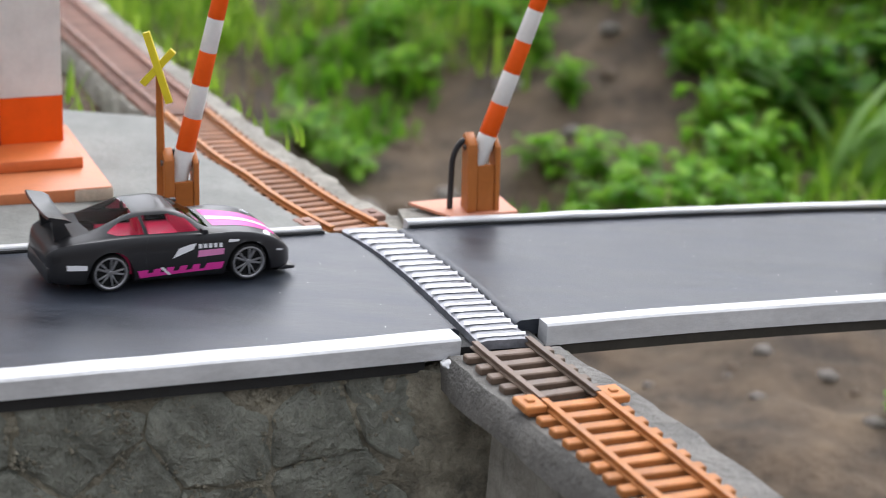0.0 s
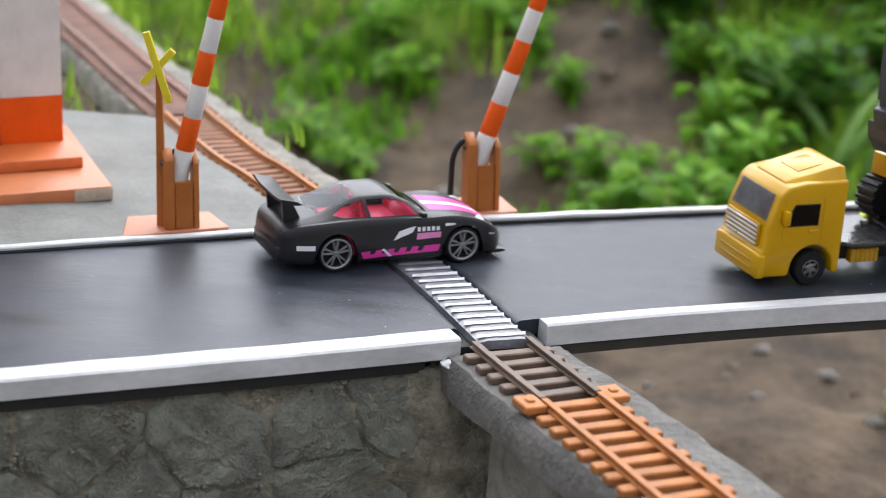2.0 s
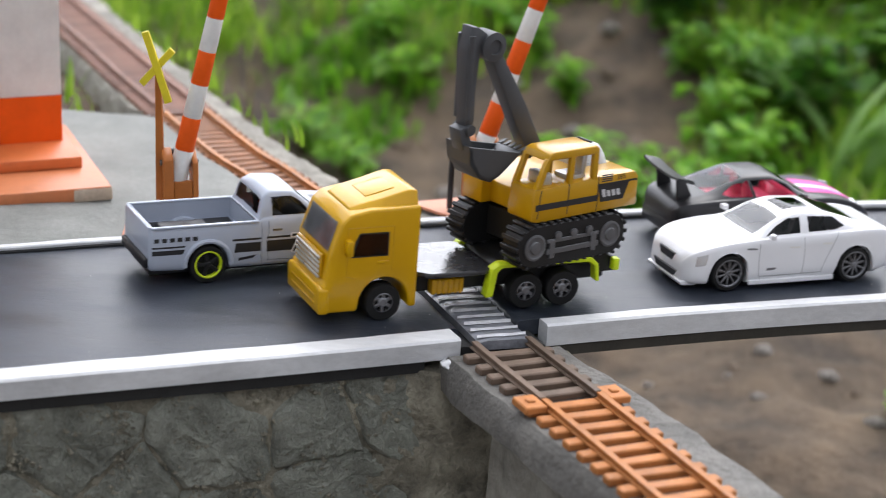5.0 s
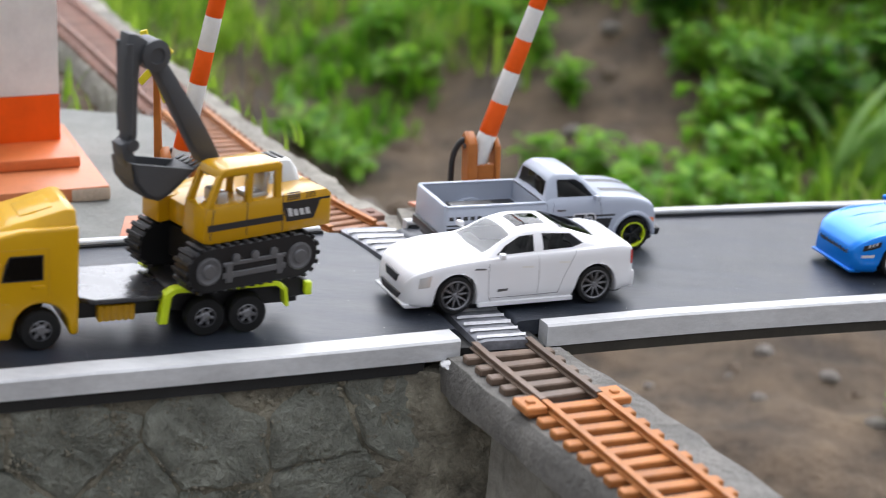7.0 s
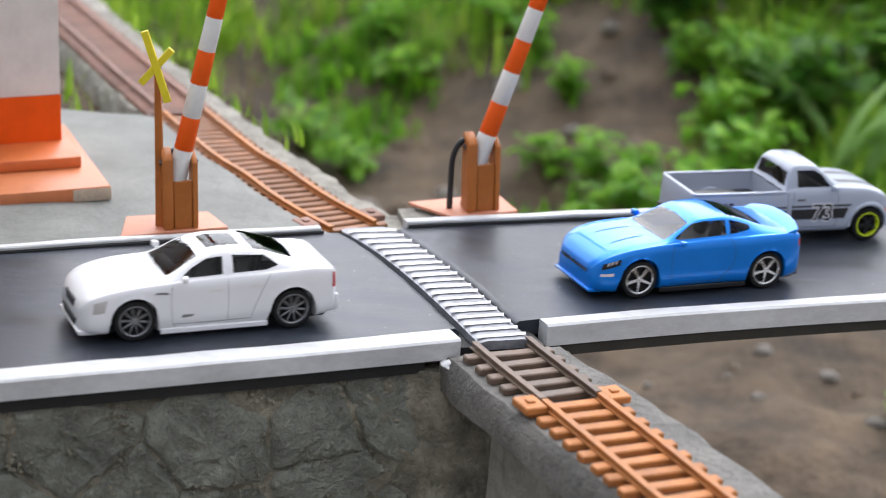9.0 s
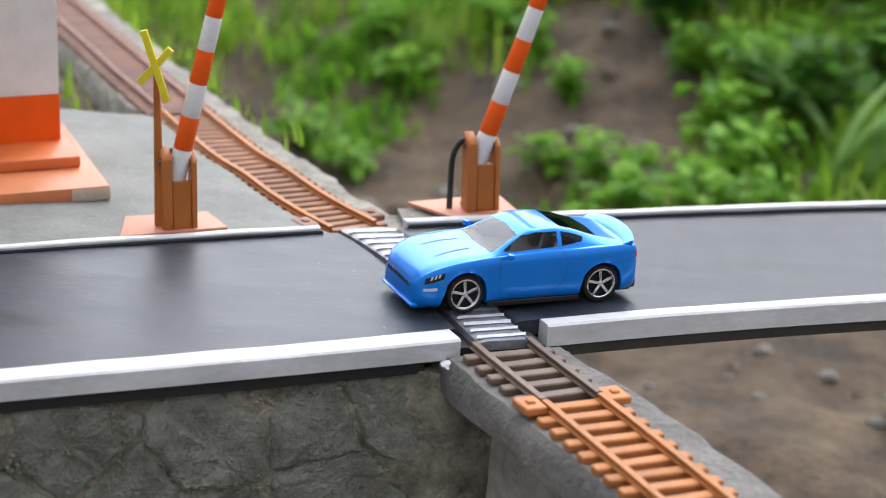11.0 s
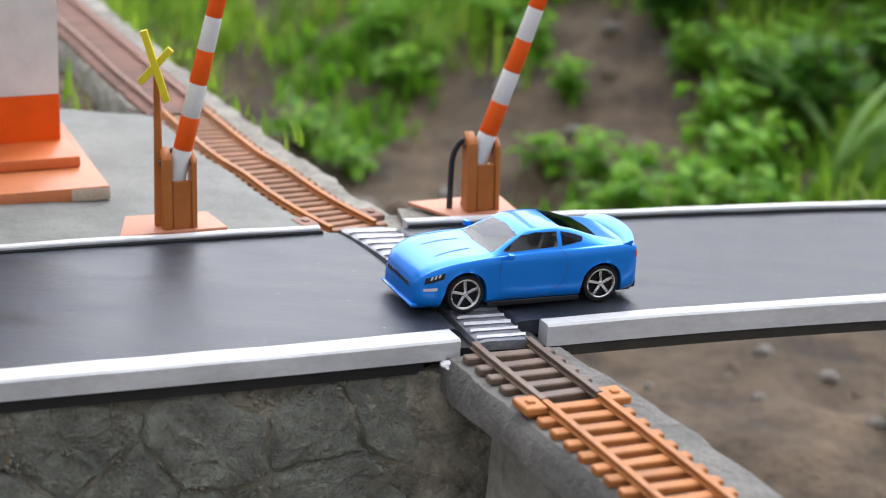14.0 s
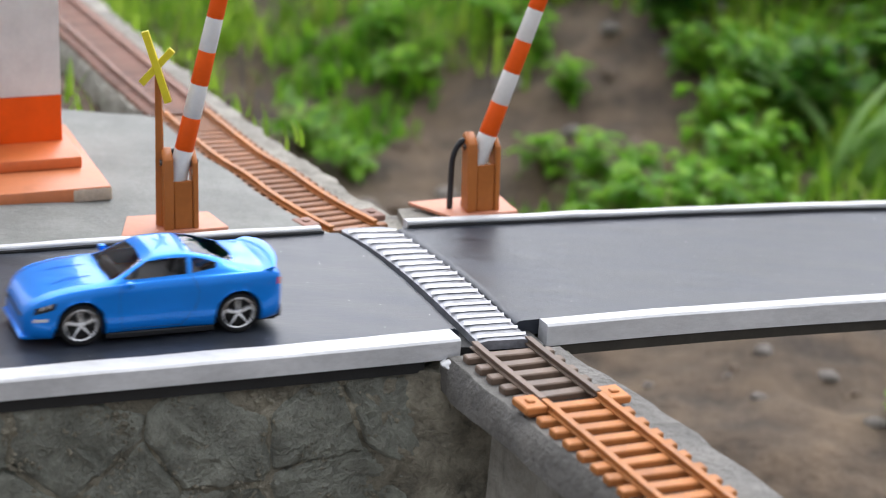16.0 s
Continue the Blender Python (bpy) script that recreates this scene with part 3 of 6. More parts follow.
def build_crumbs():
    """Crumbly mortar standing out from the wall between and on the stones."""
    rnd = random.Random(8)
    vs, fs = [], []
    for _ in range(14000):
        u, w = rnd.uniform(-0.02, 0.2), rnd.uniform(0.001, 0.07)
        if noise.noise(Vector((u * 120, w * 120, 12))) < -0.02:
            continue
        r = 0.00015 + 0.0009 * rnd.random() ** 3.5
        c = wall_point(u, w, 0.0002 + 0.0006 * rnd.random())
        i0 = len(vs)
        for p in ((1, 0, 0), (-1, 0, 0), (0, 1, 0), (0, -1, 0), (0, 0, 1), (0, 0, -1)):
            vs.append(tuple(c + Vector(p) * r * rnd.uniform(0.6, 1.3)))
        fs += [(i0 + a, i0 + b, i0 + d) for a, b, d in ((0, 2, 4), (2, 1, 4), (1, 3, 4), (3, 0, 4), (2, 0, 5), (1, 2, 5), (3, 1, 5), (0, 3, 5))]
    me = bpy.data.meshes.new("mortar_crumbs")
    me.from_pydata(vs, [], fs)
    me.materials.append(M_MORTAR)
    tagged(new("mortar_crumbs", me), "crumbly mortar grains on the stone wall", "mortar", kind="stuff")


build_wall()
build_crumbs()


# ---- gatehouse ----
def build_house():
    m = pose(-0.1092, 0.6230, -0.0006, 0, -2.0, 23)
    h = base("gatehouse", "small white gatehouse with an orange plinth band on stepped orange slabs", "model building", m)

    def slab(name, dims, mt, label=""):
        bm = bmesh.new()
        box(bm, *dims)
        part(name, bm, mt, h, label)
    slab("lower_slab", (-0.12, 0.0, 0.0, 0.075, -0.0004, 0.0044, 0.0004), mat("slab_brown", (0.62, 0.20, 0.075), 0.42, var=0.25, grain=400, blotch=60, bump=0.0001), "orange-brown slab with chipped edges")
    slab("upper_slab", (-0.115, -0.0049, 0.0217, 0.072, 0.0045, 0.0084, 0.0005), mat("slab_orange", (0.68, 0.17, 0.045), 0.42, var=0.25, grain=400, blotch=60, bump=0.0001))
    slab("worn_edge", (-0.0125, 0.0003, -0.0003, 0.004, -0.0004, 0.0040, 0.0006), M_WORN, "edge with the paint rubbed off to bare wood")
    x0, x1, y0, y1 = -0.105, -0.0075, 0.042, 0.068
    z1, z2, z3, zd, d0, d1 = 0.0085, 0.0245, 0.100, 0.0465, -0.052, -0.0288

    def wall_piece(name, dims, mt, label=""):
        bm = bmesh.new()
        box(bm, *dims)
        part(name, bm, mt, h, label)
    for a, b in ((d1, x1), (x0, d0)):
        wall_piece("plinth_band", (a, b, y0 - 0.0003, y0 + 0.003, z1, z2), M_ORANGE, "bright orange painted band")
        wall_piece("wall", (a, b, y0, y0 + 0.003, z2 + 0.0001, z3), M_WHITE, "white painted board wall")
    wall_piece("wall", (d0 + 0.0001, d1 - 0.0001, y0, y0 + 0.003, zd, z3), M_WHITE, "white painted board wall")
    wall_piece("wall", (x0, x0 + 0.003, y0 + 0.0032, y1, z1, z3), M_WHITE, "white painted board wall")
    wall_piece("wall", (x0 + 0.0032, x1 - 0.0032, y1 - 0.003, y1, z1, z3), M_WHITE, "white painted board wall")
    wall_piece("plinth_band", (x1 - 0.003, x1 + 0.0003, y0 + 0.0031, y1, z1, z2), M_ORANGE, "bright orange painted band")
    # the side wall's shade is put into this darker cream
    wall_piece("side_wall", (x1 - 0.003, x1, y0 + 0.0031, y1, z2 + 0.0001, z3), mat("cream_shaded", (0.62, 0.54, 0.40), 0.6, var=0.25, grain=400, blotch=60), "cream side wall with its shade put into the colour")
    wall_piece("door_frame", (d1 - 0.0016, d1 - 0.0002, y0 - 0.001, y0 + 0.004, z1, zd - 0.0002), mat("door_red", (0.45, 0.03, 0.015), 0.5), "dark red frame of the open doorway")
    wall_piece("inner_wall", (x0 + 0.004, x1 - 0.004, y0 + 0.014, y0 + 0.016, z1, z3 - 0.001), M_DARK, "dark inside of the gatehouse")
    bm = bmesh.new()
    prism(bm, [(y0 - 0.008, z3 + 0.0005), (y1 + 0.008, z3 + 0.0005), (y1 + 0.008, z3 + 0.003), ((y0 + y1) / 2, z3 + 0.028), (y0 - 0.008, z3 + 0.003)], "x", x0 - 0.006, x1 + 0.005)
    part("roof", bm, M_BROWN, h)


build_house()


# ---- barriers and warning cross ----
def barrier(name, m, lean, label, plate):
    b = base(name, label, "crossing barrier", m, "raised barriers at the crossing")
    bm = bmesh.new()
    prism(bm, plate, "z", 0.0, 0.0013, 0.0003, 2)
    part("base_plate", bm, M_PINKPLATE, b, "salmon-painted base plate")
    for x0, x1, top in ((-0.0065, -0.0028, 0.0315), (0.0042, 0.0062, 0.0300)):
        bm = bmesh.new()
        prism(bm, [(0.0, 0.0013), (0.0085, 0.0013), (0.0085, top - 0.002), (0.006, top), (0.0, top - 0.0035)], "x", x0, x1, 0.0003, 1)
        part("cheek", bm, M_BROWN, b, "chipped brown wooden cheek")
    bm = bmesh.new()
    box(bm, -0.0027, 0.0041, 0.0005, 0.0025, 0.0013, 0.0195, 0.0003, 1)
    part("web", bm, M_BROWN, b, "brown front board with drips")
    bm = bmesh.new()
    lathe(bm, [(0.0011, -0.0072), (0.0011, 0.0068)], 10, "x", Matrix.Translation((0, 0.004, 0.0262)))
    part("pivot_pin", bm, M_GUNMETAL, b)
    arm = base("arm", "", "")
    arm.parent = b
    for k in ("label", "category"):
        if k in arm:
            del arm[k]
    arm.matrix_basis = pose(0.0008, 0.0046, 0.0262, 0, lean, 0)
    z, k = -0.009, 0
    for dz, mt in ((0.0135, M_WHITE), (0.0125, M_ORANGE), (0.0125, M_WHITE), (0.0125, M_ORANGE), (0.0125, M_WHITE), (0.0125, M_ORANGE), (0.0125, M_WHITE), (0.0125, M_ORANGE), (0.0125, M_WHITE)):
        bm = bmesh.new()
        r = 0.0036 - 0.0001 * k
        lathe(bm, [(r * 0.96, z), (r, z + 0.0003), (r - 0.0001, z + dz - 0.0001), (r * 0.96, z + dz)], 20, "z")
        part("band", bm, mt, arm, "orange band" if mt is M_ORANGE else "white band")
        z += dz
        k += 1
    return b


def cable(pts, label):
    bm = bmesh.new()
    tube(bm, spline(pts, 8), 0.0010, 10)
    tagged(link("cable", bm, M_CABLE, smooth=True), label, "cable")


g1 = barrier("barrier", pose(-0.0815, 0.5925, -0.0002, 0, -2.5, 18) @ Matrix.Scale(0.85, 4), 13.8, "raised orange and white barrier with brown cheeks on salmon plate", [(-0.0228, -0.0026), (0.0172, -0.0003), (0.0130, 0.0190), (-0.0176, 0.0195)])
g2 = barrier("barrier", pose(0.0126, 0.6315, 0.0004, 0, -3, 18) @ Matrix.Scale(0.875, 4), 20.2, "raised orange and white barrier with looped black cable", [(-0.0130, -0.0030), (0.0132, -0.0015), (0.0120, 0.0200), (-0.0246, 0.0180)])
cable([(0.0012, 0.6345, -0.0006), (0.0010, 0.6345, 0.010), (0.0012, 0.6345, 0.0190), (0.0040, 0.6345, 0.0245), (0.0082, 0.6340, 0.0238), (0.0105, 0.6335, 0.0205)], "thick black cable looping from the plate to the barrier")
cable([(-0.0890, 0.6005, -0.002), (-0.0888, 0.6005, 0.018), (-0.0872, 0.6005, 0.0232), (-0.0835, 0.6000, 0.0236), (-0.0805, 0.5995, 0.0215)], "black cable looping behind the barrier")
bm = bmesh.new()
prism(bm, [(-0.0030, 0.0), (0.0020, 0.0), (0.0045, 0.014), (0.0020, 0.016)], "y", -0.0025, 0.0025, 0.0004, 1)
w = tagged(link("counterweight", bm, M_DARK, smooth=True), "black painted counterweight at the barrier's foot", "counterweight")
w.matrix_basis = pose(0.0068, 0.6400, -0.0004) @ Matrix.Scale(0.87, 4)


def warning_cross():
    s = base("warning_cross", "yellow crossbuck sign on a brown wooden post", "road sign", pose(-0.0888, 0.5955, 0.0008, 0, -2.5, 0) @ Matrix.Scale(0.85, 4))
    bm = bmesh.new()
    prism(bm, [(-0.0016, 0.0), (0.0019, 0.0), (0.0012, 0.0575), (-0.0009, 0.0575)], "y", -0.0012, 0.0012, 0.0002, 1)
    part("post", bm, M_BROWN, s, "brown wooden post")
    for ry, ln, y0 in ((-17.0, 0.0135, -0.0030), (42.0, 0.0085, -0.0024)):
        bm = bmesh.new()
        box(bm, -0.0013, 0.0013, -0.0009, 0.0009, -ln, ln, 0.0002, 1, Matrix.Translation((0.0002, y0, 0.0605)) @ Euler((0, radians(ry), 0)).to_matrix().to_4x4())
        part("cross_arm", bm, M_YELLOWSIGN, s, "yellow painted bar")


warning_cross()


# ---- lanes and timing ----
def lane_frame(lane, u):
    d = np.concatenate([[0], np.cumsum(np.hypot(*np.diff(lane, axis=0).T))])
    d = d - np.interp(0, lane[:, 0], d)
    x, y = np.interp(u, d, lane[:, 0]), np.interp(u, d, lane[:, 1])
    h = math.atan2(np.interp(u + 0.02, d, lane[:, 1]) - np.interp(u - 0.02, d, lane[:, 1]), np.interp(u + 0.02, d, lane[:, 0]) - np.interp(u - 0.02, d, lane[:, 0]))
    return float(x), float(y), h


# ---- die-cast cars ----
MM = 0.001
G_DARK = glass_mat("smoked_glass", (0.42, 0.42, 0.42))
G_CLEAR = glass_mat("clear_glass", (0.80, 0.80, 0.80))
G_SCREEN = glass_mat("reflecting_windscreen", (0.85, 0.86, 0.86), 0.04, 1.75)
G_PINK = glass_mat("pink_tinted_glass", (0.92, 0.72, 0.76))
M_SEAM = mat("seam_shadow", (0.03, 0.03, 0.035), 0.6, grain=900, blotch=200)
M_LAMP = mat("lamp_silver", (0.75, 0.76, 0.78), 0.2, metal=0.6, grain=900, blotch=200)
M_INNER = mat("interior_black", (0.015, 0.015, 0.017), 0.6, grain=900, blotch=150)
M_RED = mat("lamp_red", (0.55, 0.02, 0.015), 0.25, grain=900, blotch=150, coat=0.5)


class Shell:
    """A car body lofted through stations (x, half width, underside, shoulder, top, half width of the top), in millimetres."""

    def __init__(self, keys, axles, radius, arch, dx=0.8):
        self.k = np.array(keys, float)
        self.axles, self.radius, self.arch = axles, radius, arch
        self.xs = np.arange(self.k[0, 0], self.k[-1, 0] + 0.01, dx)

    def station(self, x):
        k = self.k
        i = int(np.clip(np.searchsorted(k[:, 0], x) - 1, 0, len(k) - 2))
        h = k[i + 1, 0] - k[i, 0]
        t = min(1.0, max(0.0, (x - k[i, 0]) / h))

        def slope(j):
            if j == 0 or j == len(k) - 1:
                a, b = (0, 1) if j == 0 else (len(k) - 2, len(k) - 1)
                return (k[b] - k[a]) / (k[b, 0] - k[a, 0])
            s1, s2 = (k[j] - k[j - 1]) / (k[j, 0] - k[j - 1, 0]), (k[j + 1] - k[j]) / (k[j + 1, 0] - k[j, 0])
            return np.where(s1 * s2 > 0, 2 * s1 * s2 / (s1 + s2 + 1e-12), 0.0)
        m0, m1 = slope(i) * h, slope(i + 1) * h
        return (2 * t ** 3 - 3 * t ** 2 + 1) * k[i] + (t ** 3 - 2 * t ** 2 + t) * m0 + (-2 * t ** 3 + 3 * t ** 2) * k[i + 1] + (t ** 3 - t ** 2) * m1

    def section(self, x):
        _, w, zb, zt, top, wt = self.station(x)
        h, dz = zt - zb, top - zt
        ax, az, bx, bz = 0.925 * w, zt, wt, top - 0.16 * dz
        pts = [(0, zb), (0.6 * w, zb), (0.93 * w, zb + 0.05 * h), (w, zb + 0.28 * h), (0.995 * w, zb + 0.60 * h), (0.968 * w, zb + 0.88 * h), (ax, az),
               (ax + (bx - ax) * 0.14 - 0.05 * w * 0.2, az + (bz - az) * 0.12), (ax + (bx - ax) * 0.5 + 0.012 * w, az + (bz - az) * 0.5), (bx, bz),
               (0.84 * wt, top - 0.055 * dz), (0.45 * wt, top - 0.012 * dz), (0, top)]
        s = spline(pts, 3)
        for xa in self.axles:
            if abs(x - xa) < self.arch:
                za = self.radius + math.sqrt(self.arch ** 2 - (x - xa) ** 2)
                lift = (s[:, 0] > 0.62 * w) & (s[:, 1] < za) & (s[:, 1] < zt)
                s[lift, 1] = za
        return s

    def side_y(self, x, z):
        s = self.section(x)[5:31]
        return float(np.interp(z, s[:, 1], s[:, 0]))

    def top_z(self, x, y):
        s = self.section(x)[18:][::-1]
        return float(np.interp(abs(y), s[:, 0], s[:, 1]))

    def mesh(self):
        bm = bmesh.new()
        rows = []
        for x in self.xs:
            s = self.section(x)
            ring = [bm.verts.new((x, -p[0], p[1])) for p in s] + [bm.verts.new((x, p[0], p[1])) for p in s[-2:0:-1]]
            rows.append(ring)
        n = len(rows[0])
        for a, b in zip(rows, rows[1:]):
            for k in range(n):
                bm.faces.new((a[k], a[(k + 1) % n], b[(k + 1) % n], b[k]))
        bm.faces.new(rows[0]), bm.faces.new(rows[-1])
        bmesh.ops.remove_doubles(bm, verts=bm.verts, dist=0.004)
        bmesh.ops.recalc_face_normals(bm, faces=bm.faces)
        return bm


def cut_out(bm, poly, plane, keep):
    """Cut the convex outline poly (drawn in 'xz' or 'xy') cleanly into bm and move the faces inside it to a new mesh."""
    cx, cy = sum(p[0] for p in poly) / len(poly), sum(p[1] for p in poly) / len(poly)
    ed = []
    for p, q in zip(poly, poly[1:] + poly[:1]):
        nx, ny = q[1] - p[1], p[0] - q[0]
        if nx * (cx - p[0]) + ny * (cy - p[1]) > 0:
            nx, ny = -nx, -ny
        ed.append((p, nx, ny))
        near = [f for f in bm.faces if keep(f.calc_center_median(), f.normal)]
        geo = near + list({e for f in near for e in f.edges}) + list({v for f in near for v in f.verts})
        co, no = ((p[0], 0, p[1]), (nx, 0, ny)) if plane == "xz" else ((p[0], p[1], 0), (nx, ny, 0))
        bmesh.ops.bisect_plane(bm, geom=geo, plane_co=co, plane_no=Vector(no).normalized(), dist=1e-5)

    def inside(c):
        a, b = (c.x, c.z) if plane == "xz" else (c.x, c.y)
        return all((a - p[0]) * nx + (b - p[1]) * ny < 1e-6 for p, nx, ny in ed)
    chosen = [f for f in bm.faces if keep(f.calc_center_median(), f.normal) and inside(f.calc_center_median())]
    out, seen = bmesh.new(), {}
    for f in chosen:
        vs = []
        for v in f.verts:
            if v not in seen:
                seen[v] = out.verts.new(v.co)
            vs.append(seen[v])
        out.faces.new(vs)
    bmesh.ops.delete(bm, geom=chosen, context='FACES')
    return out


def mm(bm):
    bmesh.ops.scale(bm, vec=(MM, MM, MM), verts=bm.verts)
    return bm


def mpart(name, bm, material, parent, label="", smooth=True, at=None):
    ob = part(name, mm(bm), material, parent, label, smooth)
    if at:
        ob.location = tuple(c * MM for c in at)
    return ob


def decal(sh, name, parent, lo, hi, material, label="", side=-1, lift=0.06, n=16, rows=3):
    """A printed patch on the body's side between two polylines (x, z)."""
    bm = bmesh.new()
    lo, hi = np.array(lo, float), np.array(hi, float)

    def walk_line(L, t):
        d = np.linspace(0, 1, len(L))
        return np.array((np.interp(t, d, L[:, 0]), np.interp(t, d, L[:, 1])))
    g = []
    for i in range(n + 1):
        a, b = walk_line(lo, i / n), walk_line(hi, i / n)
        col = []
        for j in range(rows + 1):
            p = a + (b - a) * j / rows
            col.append(bm.verts.new((p[0], side * (sh.side_y(p[0], p[1]) + lift), p[1])))
        g.append(col)
    for a, b in zip(g, g[1:]):
        for j in range(rows):
            bm.faces.new((a[j], b[j], b[j + 1], a[j + 1]))
    return mpart(name, bm, material, parent, label)


def top_decal(sh, name, parent, x0, x1, y0, y1, material, label="", lift=0.07, y2=None, y3=None):
    """A printed patch on the body's top, from y0..y1 at x0 to y2..y3 at x1."""
    y2, y3 = y0 if y2 is None else y2, y1 if y3 is None else y3
    bm = bmesh.new()
    g = []
    for i in range(15):
        t = i / 14
        x, a, b = x0 + (x1 - x0) * t, y0 + (y2 - y0) * t, y1 + (y3 - y1) * t
        g.append([bm.verts.new((x, a + (b - a) * j / 6, sh.top_z(x, a + (b - a) * j / 6) + lift)) for j in range(7)])
    for a, b in zip(g, g[1:]):
        for j in range(6):
            bm.faces.new((a[j], b[j], b[j + 1], a[j + 1]))
    return mpart(name, bm, material, parent, label)


def seam(sh, parent, pts, side=-1, r=0.055, name="panel_seam"):
    pts = spline(pts, 6)
    bm = bmesh.new()
    tube(bm, [(x, side * (sh.side_y(x, z) + 0.01), z) for x, z in pts], r, 5)
    return mpart(name, bm, M_SEAM, parent)


def text_on(sh, parent, body, size, x, z, material, name="lettering", side=-1, lift=0.1, bold=0.0):
    """Raised print on the side of a body; read from outside."""
    cu = bpy.data.curves.new(name, 'FONT')
    cu.body, cu.size, cu.offset = body, size, bold
    ob = bpy.data.objects.new(name, cu)
    scene.collection.objects.link(ob)
    me = bpy.data.meshes.new_from_object(ob.evaluated_get(bpy.context.evaluated_depsgraph_get()))
    bpy.data.objects.remove(ob)
    for v in me.vertices:
        xx, zz = x + v.co.x, z + v.co.y
        v.co = (xx * MM, side * (sh(xx, zz) + lift) * MM, zz * MM)
    me.materials.clear()
    me.materials.append(material)
    t = new(name, me)
    t.parent = parent
    return t


def wheel(parent, x, y, r, rim_r, width, rim_mat, spokes=5, twin=False, hub=0.9, ring_mat=None, spoke_w=0.75):
    """A wheel at its axle: the tyre, with the rim under it. The outer face looks to the sign of y."""
    o = 1 if y > 0 else -1
    bm = bmesh.new()
    h = width / 2
    lathe(bm, [(rim_r * 0.98, -h), (r * 0.93, -h), (r, -h * 0.72), (r * 1.004, 0), (r, h * 0.72), (r * 0.93, h), (rim_r * 0.98, h), (rim_r * 0.95, h * 0.35)], 40, "y")
    for v in bm.verts:
        v.co.y *= o
    for v in bm.verts:
        d = math.hypot(v.co.x, v.co.z)
        if d > r * 0.97 and round(math.atan2(v.co.z, v.co.x) / (2 * math.pi / 40)) % 2:
            v.co.x *= 0.982
            v.co.z *= 0.982
    bmesh.ops.recalc_face_normals(bm, faces=bm.faces)
    ty = mpart("wheel", bm, M_TYRE, parent, "black tyre on a spoked rim", at=(x, y, r))
    rb = bmesh.new()
    lathe(rb, [(rim_r * 0.86, h * 0.15), (rim_r * 0.86, h * 0.9), (rim_r * 0.92, h * 1.04), (rim_r, h * 1.0), (rim_r * 1.0, h * 0.5)], 36, "y")
    bmesh.ops.delete(rb, geom=[f for f in rb.faces if len(f.verts) > 4], context='FACES')
    if ring_mat:
        for v in rb.verts:
            v.co.y *= o
        bmesh.ops.recalc_face_normals(rb, faces=rb.faces)
        mpart("rim_ring", rb, ring_mat, ty, "bright coloured rim ring")
        rb = bmesh.new()
    for i in range(spokes):
        for off in ((-0.09, 0.09) if twin else (0.0,)):
            a = 2 * math.pi * i / spokes
            spread = off * 2.2
            box(rb, -spoke_w / 2, spoke_w / 2, h * 0.55, h * 0.9, hub * 0.6, rim_r * 0.9, 0.12, 1,
                Euler((0, a + spread, 0)).to_matrix().to_4x4())
    lathe(rb, [(hub, h * 0.3), (hub, h * 0.85), (hub * 0.7, h * 1.0), (hub * 0.3, h * 1.0)], 14, "y")
    for v in rb.verts:
        v.co.y *= o
    bmesh.ops.recalc_face_normals(rb, faces=rb.faces)
    mpart("rim", rb, rim_mat, ty, "metal-look spoked rim")
    bk = bmesh.new()
    lathe(bk, [(rim_r * 0.95, -h * 0.2), (rim_r * 0.95, h * 0.1), (0.2, h * 0.12)], 24, "y")
    for v in bk.verts:
        v.co.y *= o
    bmesh.ops.recalc_face_normals(bk, faces=bk.faces)
    mpart("rim_back", bk, M_DARK, ty)
    ty["roll"] = r * MM
    return ty


def glaze(sh, bm, car, sides, screen, rear, roof_glass, glass, wlimit):
    """Cut the windows out of the shell and give each its pane. sides: outlines in x, z; the others in x, y."""
    for poly in sides:
        for o in (-1, 1):
            g = cut_out(bm, list(poly), "xz", lambda c, nr, o=o: c.y * o > wlimit and c.z > min(p[1] for p in poly) - 1)
            mpart("side_window", g, glass, car, "tinted side window")
    for nm, poly in (("windscreen", screen), ("rear_window", rear), ("sunroof", roof_glass)):
        if poly:
            g = cut_out(bm, list(poly), "xy", lambda c, nr: nr.z > 0.15 and c.z > 11)
            mpart(nm, g, G_SCREEN if nm == "windscreen" else glass, car, "tinted glass pane")


def cabin(car, x0, x1, w, floor, belt, material, seats=((-9, 4.4), (-9, -4.4))):
    bm = bmesh.new()
    box(bm, x0, x1, -w, w, floor, belt - 3.5, 0.4, 1)
    prism(bm, [(x1 - 5, belt - 3.5), (x1, belt - 3.5), (x1, belt - 0.6), (x1 - 2.5, belt - 0.3)], "y", -w + 0.4, w - 0.4, 0.3, 1)
    for sx, sy in seats:
        prism(bm, [(sx, belt - 3.6), (sx + 2.2, belt - 3.6), (sx + 0.7, belt + 2.6), (sx - 1.2, belt + 2.6)], "y", sy - 2.3, sy + 2.3, 0.6, 2)
        prism(bm, [(sx - 0.7, belt + 2.4), (sx + 0.6, belt + 2.4), (sx + 0.2, belt + 4.2), (sx - 1.0, belt + 4.2)], "y", sy - 1.1, sy + 1.1, 0.4, 2)
    lathe(bm, [(1.7, -0.2), (1.9, 0), (1.7, 0.2), (1.5, 0)], 16, "x", Matrix.Translation((x1 - 6.5, 4.2, belt - 0.4)) @ Euler((0, radians(-20), 0)).to_matrix().to_4x4())
    bmesh.ops.recalc_face_normals(bm, faces=bm.faces)
    mpart("interior", bm, material, car, "moulded seats, dashboard and steering wheel")


